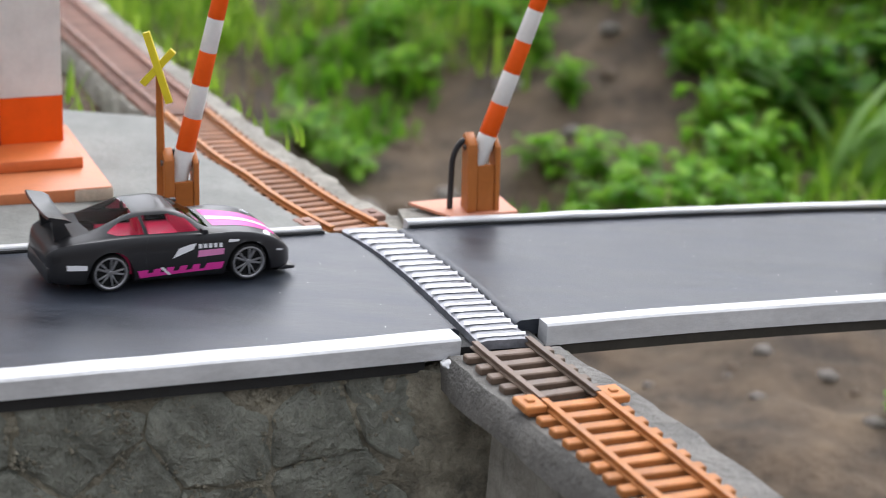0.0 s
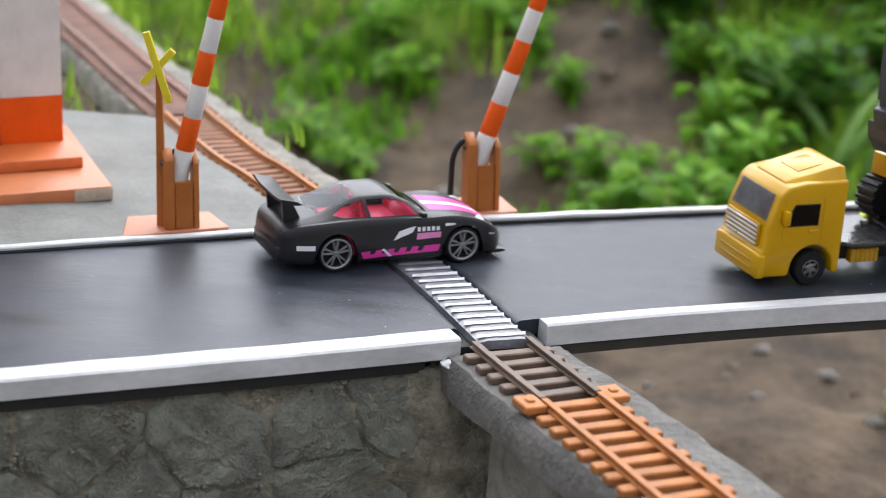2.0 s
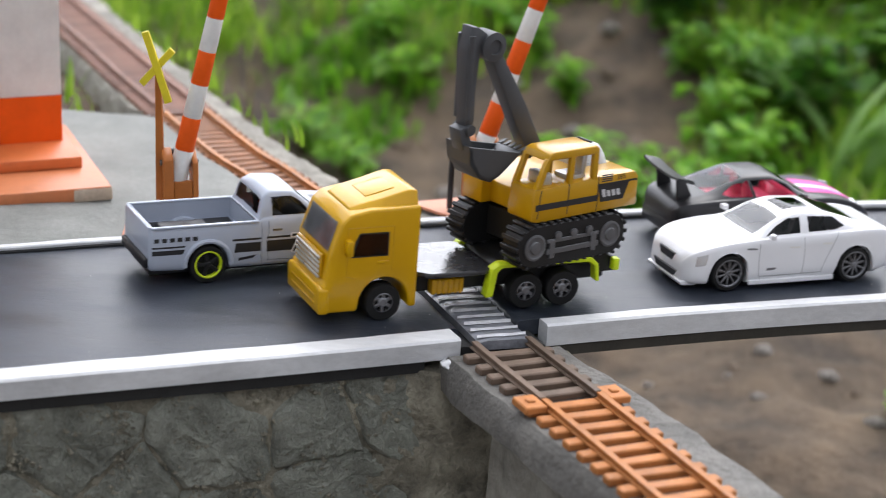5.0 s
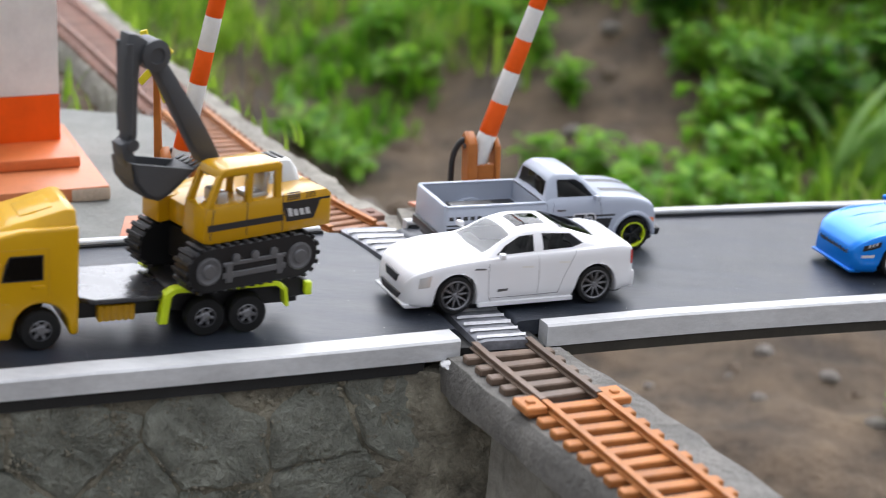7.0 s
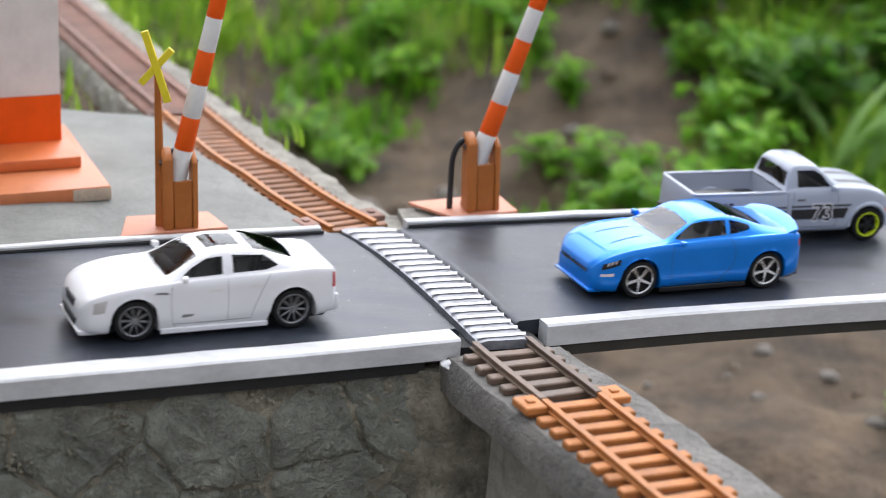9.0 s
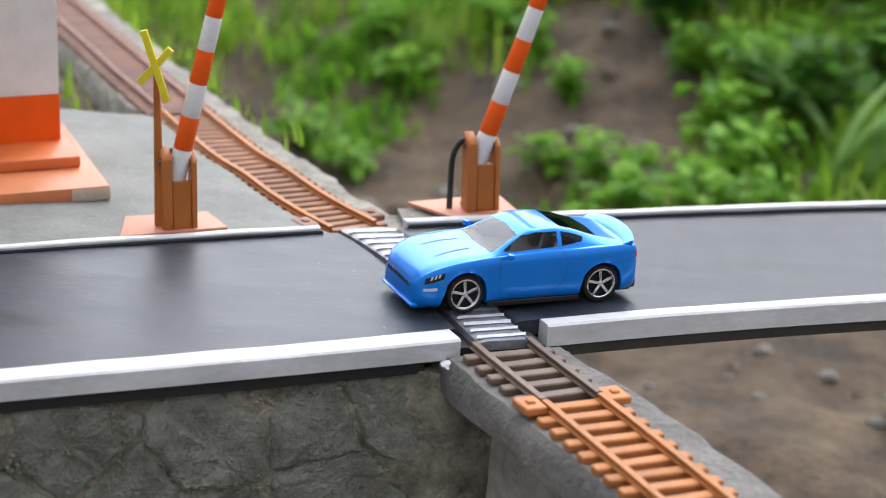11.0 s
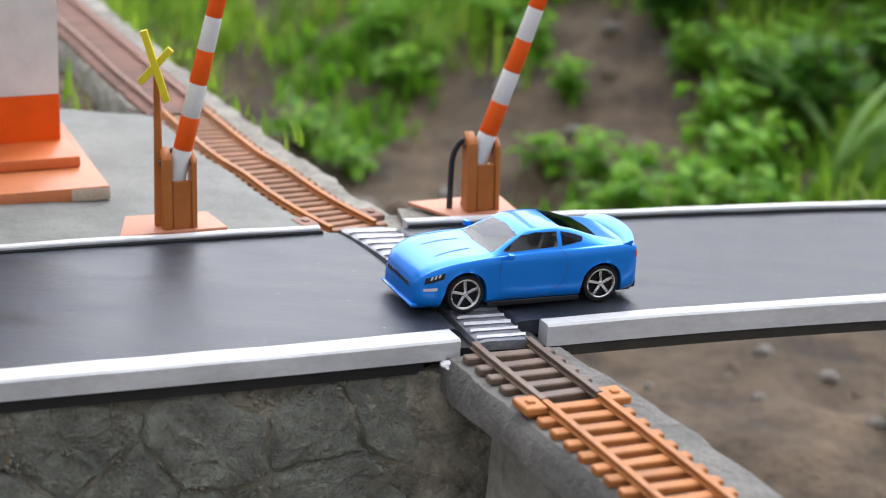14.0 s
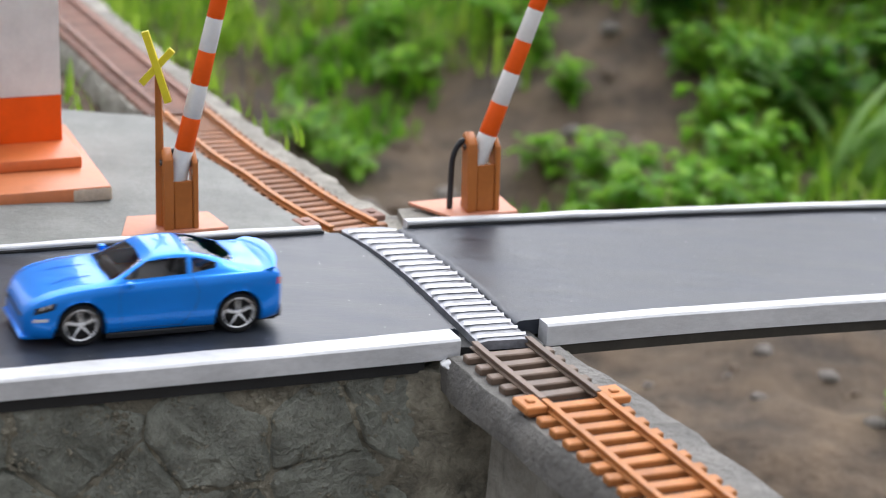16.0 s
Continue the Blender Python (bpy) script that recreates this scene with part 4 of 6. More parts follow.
def chassis(car, x0, x1, w, z0, z1):
    bm = bmesh.new()
    box(bm, x0, x1, -w, w, z0, z1, 0.4, 1)
    mpart("chassis", bm, M_DARK, car, "black plastic chassis")


def mirror(car, x, y, z, material):
    for o in (-1, 1):
        bm = bmesh.new()
        prism(bm, [(x - 0.8, o * y), (x + 1.0, o * y), (x + 1.4, o * (y + 2.2)), (x - 0.4, o * (y + 2.4))], "z", z - 0.7, z + 1.0, 0.45, 2)
        prism(bm, [(x - 0.3, o * (y - 1)), (x + 0.6, o * (y - 1)), (x + 0.6, o * (y + 0.5)), (x - 0.3, o * (y + 0.5))], "z", z - 0.8, z - 0.2, 0.1, 1)
        mpart("mirror", bm, material, car)


def build_muscle_car():
    paint = mat("blue_metallic", (0.0, 0.22, 0.80), 0.32, metal=0.45, spec=0.2, var=0.10, grain=2500, blotch=60, coat=0.6, rvar=0.05)
    car = base("sports_coupe", "glossy bright blue die-cast sports coupe with five-spoke chrome wheels", "toy car")
    sh = Shell([(-34.8, 11, 6, 14.2, 15.0, 8.5), (-33.4, 13.4, 3.2, 16.2, 16.8, 10.2), (-27, 14.9, 2.4, 17.0, 17.9, 10.4), (-21, 15.3, 2.2, 17.0, 19.2, 10), (-13, 14.9, 2.0, 16.6, 21.8, 9.5), (-6, 14.4, 1.9, 16.4, 22.8, 9.6), (0, 14.3, 1.8, 16.2, 22.5, 9.8), (5, 14.3, 1.8, 16.0, 20.6, 10.2), (13.5, 14.5, 1.8, 15.8, 16.6, 11.2),
                (22, 14.9, 1.8, 15.2, 15.9, 11), (29.5, 14.5, 1.9, 13.8, 14.4, 10.4), (34, 13, 2.0, 11.6, 12.2, 9.6), (36.4, 10.4, 2.4, 8.4, 9.2, 8)], (21.7, -21.7), 5.9, 6.7)
    bm = sh.mesh()
    glaze(sh, bm, car, [[(9.8, 17.2), (8.6, 16.9), (-7.4, 17.6), (-7.9, 21.4), (-1, 21.5), (3.2, 20.9)], [(-8.8, 17.7), (-15.6, 18.6), (-16.2, 19.6), (-12.5, 20.7), (-9.2, 21.3)]],
          [(13.0, -10.6), (13.6, 0), (13.0, 10.6), (4.2, 8.6), (3.6, 0), (4.2, -8.6)], [(-9.6, -8.0), (-9.2, 0), (-9.6, 8.0), (-21.5, 9.0), (-22.5, 0), (-21.5, -9.0)], None, G_CLEAR, 5)
    mpart("body", bm, paint, car, "glossy blue body shell")
    cabin(car, -16, 11, 12.6, 4, 16.4, M_INNER)
    chassis(car, -34, 33, 10.5, 1.6, 3.4)
    for o in (-1, 1):
        bm = bmesh.new()
        box(bm, -14.8, 14.6, o * 14.0 - 0.6, o * 14.0 + 0.6, 1.5, 3.0, 0.2, 1)
        mpart("side_skirt", bm, M_DARK, car, "black lower sill")
        seam(sh, car, [(10.6, 15.8), (11.2, 12), (11.0, 7), (10.4, 3.2)], o)
        seam(sh, car, [(-8.2, 17.2), (-10.2, 14), (-9.6, 9), (-6.2, 4.8), (-5, 3.2)], o)
        seam(sh, car, [(10.4, 3.9), (2, 3.8), (-6, 3.9)], o, 0.06)
        decal(sh, "headlight", car, [(28.6, 11.0), (34.0, 9.2)], [(28.2, 12.7), (33.6, 11.0)], M_DARK, "dark headlight with white light bars", o)
        for q in range(3):
            decal(sh, "light_bar", car, [(29.8 + q * 1.1, 11.4 - q * 0.4), (30.3 + q * 1.1, 11.3 - q * 0.4)], [(29.4 + q * 1.1, 12.4 - q * 0.4), (29.9 + q * 1.1, 12.3 - q * 0.4)], M_KERB, "", o, 0.1, 3, 2)
        decal(sh, "fog_light", car, [(30.5, 7.6), (34.2, 7.2)], [(30.5, 8.5), (34.2, 8.0)], M_KERB, "white fog light strip", o, 0.08)
        decal(sh, "tail_light", car, [(-34.2, 13.0), (-32.8, 13.0)], [(-34.2, 14.8), (-32.8, 15.0)], M_RED, "", o)
        top_decal(sh, "hood_crease", car, 17, 28, o * 4.0, o * 4.8, paint, "", 0.16, o * 5.0, o * 5.6)
    mirror(car, 8.6, 14.6, 16.6, paint)
    bm = bmesh.new()
    prism(bm, [(34.2, 10.8), (36.1, 8.9), (36.7, 7.2), (35.0, 8.0)], "y", -8.2, 8.2, 0.2, 1)
    mpart("grille", bm, M_DARK, car, "black honeycomb grille")
    bm = bmesh.new()
    for k in range(9):
        box(bm, 34.8, 36.75, -8 + k * 2 - 0.14, -8 + k * 2 + 0.14, 7.6, 8.6)
    mpart("grille_bars", bm, M_GUNMETAL, car)
    bm = bmesh.new()
    rows = []
    for i in range(25):
        y = -13.2 + 26.4 * i / 24
        d = (abs(y) / 13.2) ** 2.4
        up = 2.6 - 1.5 * d
        rows.append([bm.verts.new(p) for p in ((-29.6 + 1.0 * d, y, 17.2), (-33.8 + 2.6 * d, y, 17.0 + up), (-34.6 + 2.6 * d, y, 16.9 + up), (-33.4 + 2 * d, y, 16.2))])
    for a, b in zip(rows, rows[1:]):
        for k in range(4):
            bm.faces.new((a[k], b[k], b[(k + 1) % 4], a[(k + 1) % 4]))
    bm.faces.new(rows[0]), bm.faces.new(rows[-1])
    bmesh.ops.recalc_face_normals(bm, faces=bm.faces)
    mpart("spoiler", bm, paint, car, "curved blue duck-tail spoiler")
    bm = bmesh.new()
    prism(bm, [(32, 1.6), (37.0, 2.0), (37.4, 3.0), (34, 3.2)], "y", -11.5, 11.5, 0.4, 2)
    mpart("front_lip", bm, paint, car, "blue front splitter")
    bm = bmesh.new()
    box(bm, -35.0, -32, -11.5, 11.5, 2.6, 6.4, 0.6, 2)
    mpart("diffuser", bm, M_DARK, car, "black rear valance")
    for x in (21.7, -21.7):
        for y in (-12.4, 12.4):
            wheel(car, x, y, 5.9, 4.6, 4.4, M_CHROME, 5, spoke_w=0.95)
    return car


def build_saloon():
    paint = mat("white_enamel", (0.76, 0.76, 0.775), 0.35, spec=0.4, var=0.05, grain=2500, blotch=60, coat=0.7, rvar=0.08)
    car = base("saloon_car", "white die-cast saloon car with dark multi-spoke wheels", "toy car")
    sh = Shell([(-35.6, 11, 5.0, 13.6, 14.4, 8.5), (-34.4, 13.0, 3.4, 16.0, 16.6, 9.8), (-28, 14.2, 2.4, 16.8, 17.6, 9.8), (-20, 14.4, 2.2, 16.6, 20.2, 9.2), (-12, 14.3, 2.0, 16.2, 22.4, 9.2), (-3, 14.2, 1.9, 16.0, 22.8, 9.4), (4, 14.2, 1.8, 15.8, 21.2, 9.8), (13.5, 14.3, 1.8, 15.4, 16.6, 10.6),
                (22, 14.4, 1.9, 14.8, 15.8, 10.2), (30, 13.8, 2.0, 13.4, 14.2, 9.6), (34.4, 12.2, 2.2, 11.4, 12.2, 8.6), (36.6, 9.6, 3.0, 8.4, 9.4, 7)], (22.2, -22.2), 5.8, 6.6)
    bm = sh.mesh()
    glaze(sh, bm, car, [[(9.6, 16.4), (-2.2, 16.9), (-2.6, 21.2), (1.6, 20.9), (6.2, 18.8)], [(-5.2, 17.0), (-14.6, 17.3), (-18.2, 18.2), (-14.6, 20.7), (-5.4, 21.3)]],
          [(13.2, -9.6), (13.8, 0), (13.2, 9.6), (4.0, 8.2), (3.6, 0), (4.0, -8.2)], [(-11.8, -8.0), (-11.4, 0), (-11.8, 8.0), (-23.0, 8.6), (-24.0, 0), (-23.0, -8.6)],
          [(0.6, -5.2), (0.6, 5.2), (-9.0, 5.0), (-9.0, -5.0)], G_DARK, 5)
    mpart("body", bm, paint, car, "white body shell")
    cabin(car, -18, 10, 12.2, 4, 16.0, M_INNER, ((-7, 4.2), (-7, -4.2), (-16, 0)))
    chassis(car, -33, 33, 10.2, 1.6, 3.4)
    for o in (-1, 1):
        seam(sh, car, [(12.2, 14.6), (12.4, 10), (12.0, 5), (11.0, 3.0)], o)
        seam(sh, car, [(-3.4, 16.4), (-3.6, 11), (-3.4, 4.2)], o)
        seam(sh, car, [(-15.6, 16.6), (-13.6, 13), (-11.2, 8), (-10.0, 4.2)], o)
        seam(sh, car, [(11.6, 4.3), (0, 4.2), (-10, 4.4)], o, 0.07)
        decal(sh, "door_handle", car, [(-1.8, 12.6), (2.0, 12.8)], [(-1.8, 13.2), (2.0, 13.3)], M_WHITE, "", o, 0.25, 4, 1)
        decal(sh, "door_handle", car, [(-13.4, 13.2), (-9.8, 13.3)], [(-13.4, 13.8), (-9.8, 13.9)], M_WHITE, "", o, 0.25, 4, 1)
        decal(sh, "fender_vent", car, [(13.0, 12.8), (17.0, 13.0)], [(13.4, 13.3), (16.4, 13.5)], M_GUNMETAL, "dark fender vent", o, 0.08, 4, 1)
        decal(sh, "badge", car, [(6.4, 6.2), (9.6, 6.0)], [(6.0, 6.9), (9.2, 6.9)], M_GUNMETAL, "small dark badge", o, 0.08, 4, 1)
        decal(sh, "headlight", car, [(30.4, 8.8), (33.4, 8.2)], [(29.6, 12.2), (33.0, 11.2)], M_LAMP, "clear headlight", o, 0.08, 6, 4)
        decal(sh, "tail_light", car, [(-35.2, 11.2), (-33.8, 11.2)], [(-34.6, 15.2), (-33.8, 15.4)], M_RED, "red tail light", o, 0.10)
    mirror(car, 8.8, 14.2, 17.0, paint)
    for z0, z1, w, x in ((7.6, 10.2, 5.0, 36.2), (3.2, 5.4, 7.5, 36.4)):
        bm = bmesh.new()
        prism(bm, [(-w, z1), (-w * 0.72, z0), (w * 0.72, z0), (w, z1)], "x", x - 1.5, x + 0.5, 0.2, 1)
        mpart("grille", bm, M_DARK, car, "dark mesh grille")
    bm = bmesh.new()
    prism(bm, [(31, 1.5), (36.6, 1.8), (37.2, 3.0), (34, 3.4)], "y", -11, 11, 0.4, 2)
    mpart("front_bumper", bm, paint, car)
    bm = bmesh.new()
    box(bm, -36.4, -33.5, -12, 12, 3.4, 8.6, 0.9, 2)
    mpart("rear_bumper", bm, paint, car)
    for o in (-1, 1):
        bm = bmesh.new()
        box(bm, -15, 15.2, o * 13.8 - 0.6, o * 13.8 + 0.6, 1.6, 3.2, 0.3, 1)
        mpart("side_skirt", bm, paint, car)
    for x in (22.2, -22.2):
        for y in (-12.0, 12.0):
            wheel(car, x, y, 5.8, 4.5, 4.2, M_GUNMETAL, 10, spoke_w=0.6)
    return car


def build_rear_engine():
    paint = mat("matt_black", (0.012, 0.012, 0.014), 0.42, spec=0.4, var=0.2, grain=2500, blotch=60, coat=0.15, rvar=0.1)
    pink = mat("magenta_print", (0.72, 0.04, 0.33), 0.4, var=0.1, grain=900, blotch=150)
    white = mat("white_print", (0.80, 0.80, 0.82), 0.45, var=0.08, grain=900, blotch=150)
    rose = mat("pink_plastic", (0.85, 0.03, 0.15), 0.35, var=0.15, grain=900, blotch=150)
    car = base("racing_coupe", "matt black die-cast racing coupe with magenta stripes and pink interior", "toy car")
    sh = Shell([(-38.4, 10, 5.6, 10.8, 11.4, 8), (-37, 12.8, 3.2, 13.0, 13.6, 9.6), (-32, 14.6, 2.4, 14.6, 15.6, 10.2), (-25, 15.0, 2.0, 15.2, 17.2, 9.8), (-18, 14.8, 1.8, 15.4, 20.0, 9), (-11.5, 14.3, 1.7, 15.3, 22.0, 8.8), (-4, 14.0, 1.6, 15.1, 22.2, 9.0), (2, 13.9, 1.6, 15.0, 20.4, 9.4), (10, 14.0, 1.6, 14.8, 15.8, 10.2),
                (16, 14.3, 1.6, 15.0, 15.2, 9.6), (22, 14.4, 1.7, 14.4, 14.4, 9.2), (29, 13.6, 1.9, 12.2, 12.2, 8.4), (33, 11.8, 2.0, 9.4, 9.8, 7.4), (35.4, 8.8, 2.6, 6.8, 7.4, 6)], (20.75, -20.75), 5.7, 6.5)
    bm = sh.mesh()
    glaze(sh, bm, car, [[(5.8, 15.8), (-9.4, 16.0), (-10.8, 20.7), (-3, 20.8), (2.2, 19.2)], [(-10.6, 16.1), (-18.6, 16.3), (-21.4, 17.0), (-17.2, 19.3), (-11.8, 20.6)]],
          [(9.6, -9.4), (10.2, 0), (9.6, 9.4), (0.6, 7.6), (0.0, 0), (0.6, -7.6)], [(-13.4, -7.4), (-13.0, 0), (-13.4, 7.4), (-25.6, 8.2), (-26.4, 0), (-25.6, -8.2)], None, G_PINK, 5)
    mpart("body", bm, paint, car, "matt black body shell")
    cabin(car, -19, 8, 12.0, 4, 15.4, rose)
    chassis(car, -35, 32, 10.0, 1.5, 3.2)
    for o in (-1, 1):
        decal(sh, "lower_stripe", car, [(-12, 3.4), (12.4, 4.4)], [(-13, 5.8), (13.2, 6.6)], pink, "magenta sill stripe", o, 0.07, 20)
        decal(sh, "stripe_bar", car, [(-3.6, 3.6), (-2.6, 3.7)], [(-6.2, 6.2), (-5.2, 6.3)], white, "", o, 0.12, 3)
        for q in range(5):
            decal(sh, "stripe_mark", car, [(-10 + q * 3.9, 4.8), (-8.4 + q * 3.9, 4.9)], [(-9.4 + q * 3.9, 6.9), (-7.6 + q * 3.9, 6.6)], paint, "", o, 0.10, 3)
        decal(sh, "flag_mark", car, [(-2.4, 8.6), (1.6, 10.0), (3.8, 10.8)], [(-0.6, 11.4), (3.0, 12.4), (4.8, 12.6)], white, "white slanted emblem", o, 0.07)
        for q in range(5):
            decal(sh, "print_bar", car, [(5.4 + q * 1.55, 11.0), (6.4 + q * 1.55, 11.0)], [(5.4 + q * 1.55, 12.3), (6.4 + q * 1.55, 12.3)], white, "", o, 0.07, 3)
        decal(sh, "print_panel", car, [(5.2, 8.4), (13.0, 8.8)], [(5.4, 10.4), (13.2, 10.6)], mat("pink_print", (0.75, 0.25, 0.50), 0.4), "pink printed panel", o, 0.07)
        decal(sh, "print_bar", car, [(-33.6, 7.6), (-27.8, 7.4)], [(-33.6, 9.2), (-27.8, 8.9)], white, "white printed mark", o, 0.07)
        decal(sh, "fender_mark", car, [(14.4, 12.2), (17.6, 12.4)], [(14.6, 13.2), (17.8, 13.0)], white, "", o, 0.07)
        seam(sh, car, [(6.8, 14.2), (7.6, 9), (7.0, 4.0)], o)
        seam(sh, car, [(-9.8, 15.2), (-10.6, 10), (-9.6, 4.2)], o)
        bm = bmesh.new()
        lathe(bm, [(1.9, 0), (1.8, 0.5), (1.2, 0.9), (0.4, 1.0)], 18, "z", Matrix.Translation((27.6, o * 10.4, 12.2)) @ Euler((radians(-o * 20), radians(38), 0)).to_matrix().to_4x4())
        mpart("headlight", bm, M_LAMP, car, "round headlight")
        decal(sh, "side_lamp", car, [(29.6, 8.4), (32.0, 8.0)], [(29.6, 9.0), (32.0, 8.5)], M_LAMP, "", o)
        decal(sh, "tail_light", car, [(-37.4, 9.4), (-35.0, 10.0)], [(-37.2, 11.2), (-35.0, 11.8)], M_DARK, "", o)
    top_decal(sh, "hood_stripe", car, 11.5, 32, -7.6, -2.0, pink, "magenta bonnet stripe", 0.07, -6.2, -1.6)
    top_decal(sh, "hood_stripe", car, 11.5, 32, 2.0, 7.6, pink, "magenta bonnet stripe", 0.07, 1.6, 6.2)
    top_decal(sh, "hood_stripe", car, 11.5, 32.5, -1.6, 1.6, white, "white bonnet stripe", 0.07, -1.2, 1.2)
    mirror(car, 6.2, 13.6, 16.4, paint)
    bm = bmesh.new()
    rows = []
    for i in range(21):
        y = -13.4 + 26.8 * i / 20
        up = 0.9 * (abs(y) / 13.4) ** 3
        rows.append([bm.verts.new(p) for p in ((-31.8, y, 20.6 + up), (-33.6, y, 21.6 + up), (-38.6, y, 22.6 + up), (-38.8, y, 21.9 + up), (-34, y, 20.5 + up))])
    for a, b in zip(rows, rows[1:]):
        for k in range(5):
            bm.faces.new((a[k], b[k], b[(k + 1) % 5], a[(k + 1) % 5]))
    bm.faces.new(rows[0]), bm.faces.new(rows[-1])
    bmesh.ops.recalc_face_normals(bm, faces=bm.faces)
    mpart("rear_wing", bm, paint, car, "large black rear wing")
    for o in (-1, 1):
        bm = bmesh.new()
        prism(bm, [(-30, 14.6), (-35.5, 13.4), (-36.6, 22.0), (-33.4, 21.2)], "y", o * 7.6 - 0.5, o * 7.6 + 0.5, 0.2, 1)
        mpart("wing_post", bm, paint, car)
    bm = bmesh.new()
    prism(bm, [(30, 1.4), (36.2, 1.6), (36.6, 2.6), (33, 3.0)], "y", -11.8, 11.8, 0.4, 2)
    mpart("front_lip", bm, paint, car)
    bm = bmesh.new()
    box(bm, -38.6, -35, -11.5, 11.5, 3.0, 8.0, 0.9, 2)
    mpart("rear_bumper", bm, paint, car)
    for x in (20.75, -20.75):
        for y in (-12.2, 12.2):
            wheel(car, x, y, 5.7, 4.9, 4.4, mat("rim_grey", (0.33, 0.33, 0.34), 0.35, metal=0.7), 5, True, spoke_w=0.55)
    return car


muscle_car = build_muscle_car()
saloon_car = build_saloon()
racing_coupe = build_rear_engine()


def build_pickup():
    paint = mat("grey_enamel", (0.42, 0.46, 0.54), 0.38, spec=0.35, var=0.08, grain=2500, blotch=60, coat=0.4, rvar=0.08)
    black = mat("black_print", (0.018, 0.018, 0.02), 0.4)
    white = mat("white_outline", (0.80, 0.80, 0.82), 0.45)
    car = base("pickup_truck", "pale grey die-cast pickup with black side stripes and lime rims", "toy car")
    sh = Shell([(-41, 12.0, 5, 16.6, 17.2, 11.0), (-39.8, 12.8, 4, 17, 17.4, 11.6), (-30, 13, 3.6, 17, 17.4, 11.8), (-10, 13, 3.2, 17.2, 17.6, 11.8), (-7.8, 13, 3.2, 17.2, 17.9, 11.4), (-6.4, 13, 3.2, 17.6, 24.2, 9.8), (-3, 13, 3.2, 17.8, 26.2, 9.6), (3, 13, 3.2, 17.8, 25.9, 9.8), (6, 13, 3.2, 17.8, 23.9, 10.2), (12.6, 13, 3.2, 17.6, 18.6, 11),
                (22, 13, 3.2, 17.2, 18.0, 10.5), (28, 12.8, 3.4, 15.8, 16.6, 10), (30.6, 12.2, 4.2, 14.2, 15.0, 9.4), (31.8, 11.2, 5, 11.6, 12.4, 8.8)], (23.3, -23.3), 5.7, 6.8, 0.6)
    bm = sh.mesh()
    glaze(sh, bm, car, [[(8.8, 18.7), (-3.4, 18.7), (-3.6, 24.0), (2.6, 24.0), (5.2, 22.6)]], [(11.6, -9.6), (12.2, 0), (11.6, 9.6), (4.6, 8.6), (4.2, 0), (4.6, -8.6)], None, None, G_DARK, 5)
    g = cut_out(bm, [(-6.5, -9.0), (-6.5, 9.0), (-7.5, 9.4), (-7.5, -9.4)], "xy", lambda c, nr: c.z > 18.6)
    mpart("rear_window", g, G_CLEAR, car, "clear rear window of the cab")
    cut_out(bm, [(-39.6, -11.6), (-39.6, 11.6), (-8.4, 11.6), (-8.4, -11.6)], "xy", lambda c, nr: nr.z > 0.3 and c.z > 15).free()
    mpart("body", bm, paint, car, "pale grey body shell")
    bm = bmesh.new()
    x0, x1, w, zf, zt = -39.6, -8.4, 11.6, 11.4, 17.3
    q = [bm.verts.new(p) for p in ((x0, -w, zf), (x1, -w, zf), (x1, w, zf), (x0, w, zf), (x0, -w, zt), (x1, -w, zt), (x1, w, zt), (x0, w, zt))]
    for f in ((0, 1, 2, 3), (0, 4, 5, 1), (1, 5, 6, 2), (2, 6, 7, 3), (3, 7, 4, 0)):
        bm.faces.new([q[i] for i in f])
    mpart("load_bed", bm, paint, car, "open grey load bed", smooth=False)
    bm = bmesh.new()
    box(bm, -38, -9.5, -10.2, 10.2, 11.5, 11.8, 0.1, 1)
    mpart("bed_mat", bm, M_DARK, car, "black bed liner")
    bm = bmesh.new()
    box(bm, -35, -20, -6.5, 2.5, 11.9, 14.6, 0.9, 3)
    mpart("tool_box", bm, M_DARK, car, "rounded black box in the bed")
    for o in (-1, 1):
        bm = bmesh.new()
        box(bm, -40.4, -7.6, o * 12.0 - 0.7, o * 12.0 + 0.7, 17.1, 17.8, 0.3, 2)
        mpart("bed_rail", bm, paint, car)
    bm = bmesh.new()
    box(bm, -41.2, -39.6, -11.6, 11.6, 10, 17.8, 0.5, 2)
    mpart("tailgate", bm, paint, car)
    cabin(car, -6, 10, 11.4, 5, 17.6, M_INNER, ((-2.5, 4.4), (-2.5, -4.4)))
    chassis(car, -40, 32, 9.5, 2.4, 5)
    for o in (-1, 1):
        decal(sh, "side_stripe", car, [(-15.4, 8.6), (-7.2, 8.6)], [(-15.0, 11.4), (-7.2, 11.4)], black, "black side stripe", o, 0.06)
        decal(sh, "side_stripe", car, [(-5.4, 8.2), (14.4, 8.2)], [(-5.4, 11.6), (15.6, 11.6)], black, "black side stripe", o, 0.06, 24)
        decal(sh, "pin_stripe", car, [(-16, 12.1), (-7.2, 12.1)], [(-16, 12.7), (-7.2, 12.7)], black, "", o, 0.06)
        decal(sh, "pin_stripe", car, [(-5.4, 12.2), (16.4, 12.2)], [(-5.4, 12.8), (16.8, 12.8)], black, "", o, 0.06, 24)
        decal(sh, "side_stripe", car, [(-40.2, 9.4), (-31.0, 9.4)], [(-40.2, 10.8), (-30.4, 10.8)], black, "", o, 0.06)
        decal(sh, "pin_stripe", car, [(-40.2, 11.4), (-30.4, 11.4)], [(-40.2, 11.9), (-30.2, 11.9)], black, "", o, 0.06)
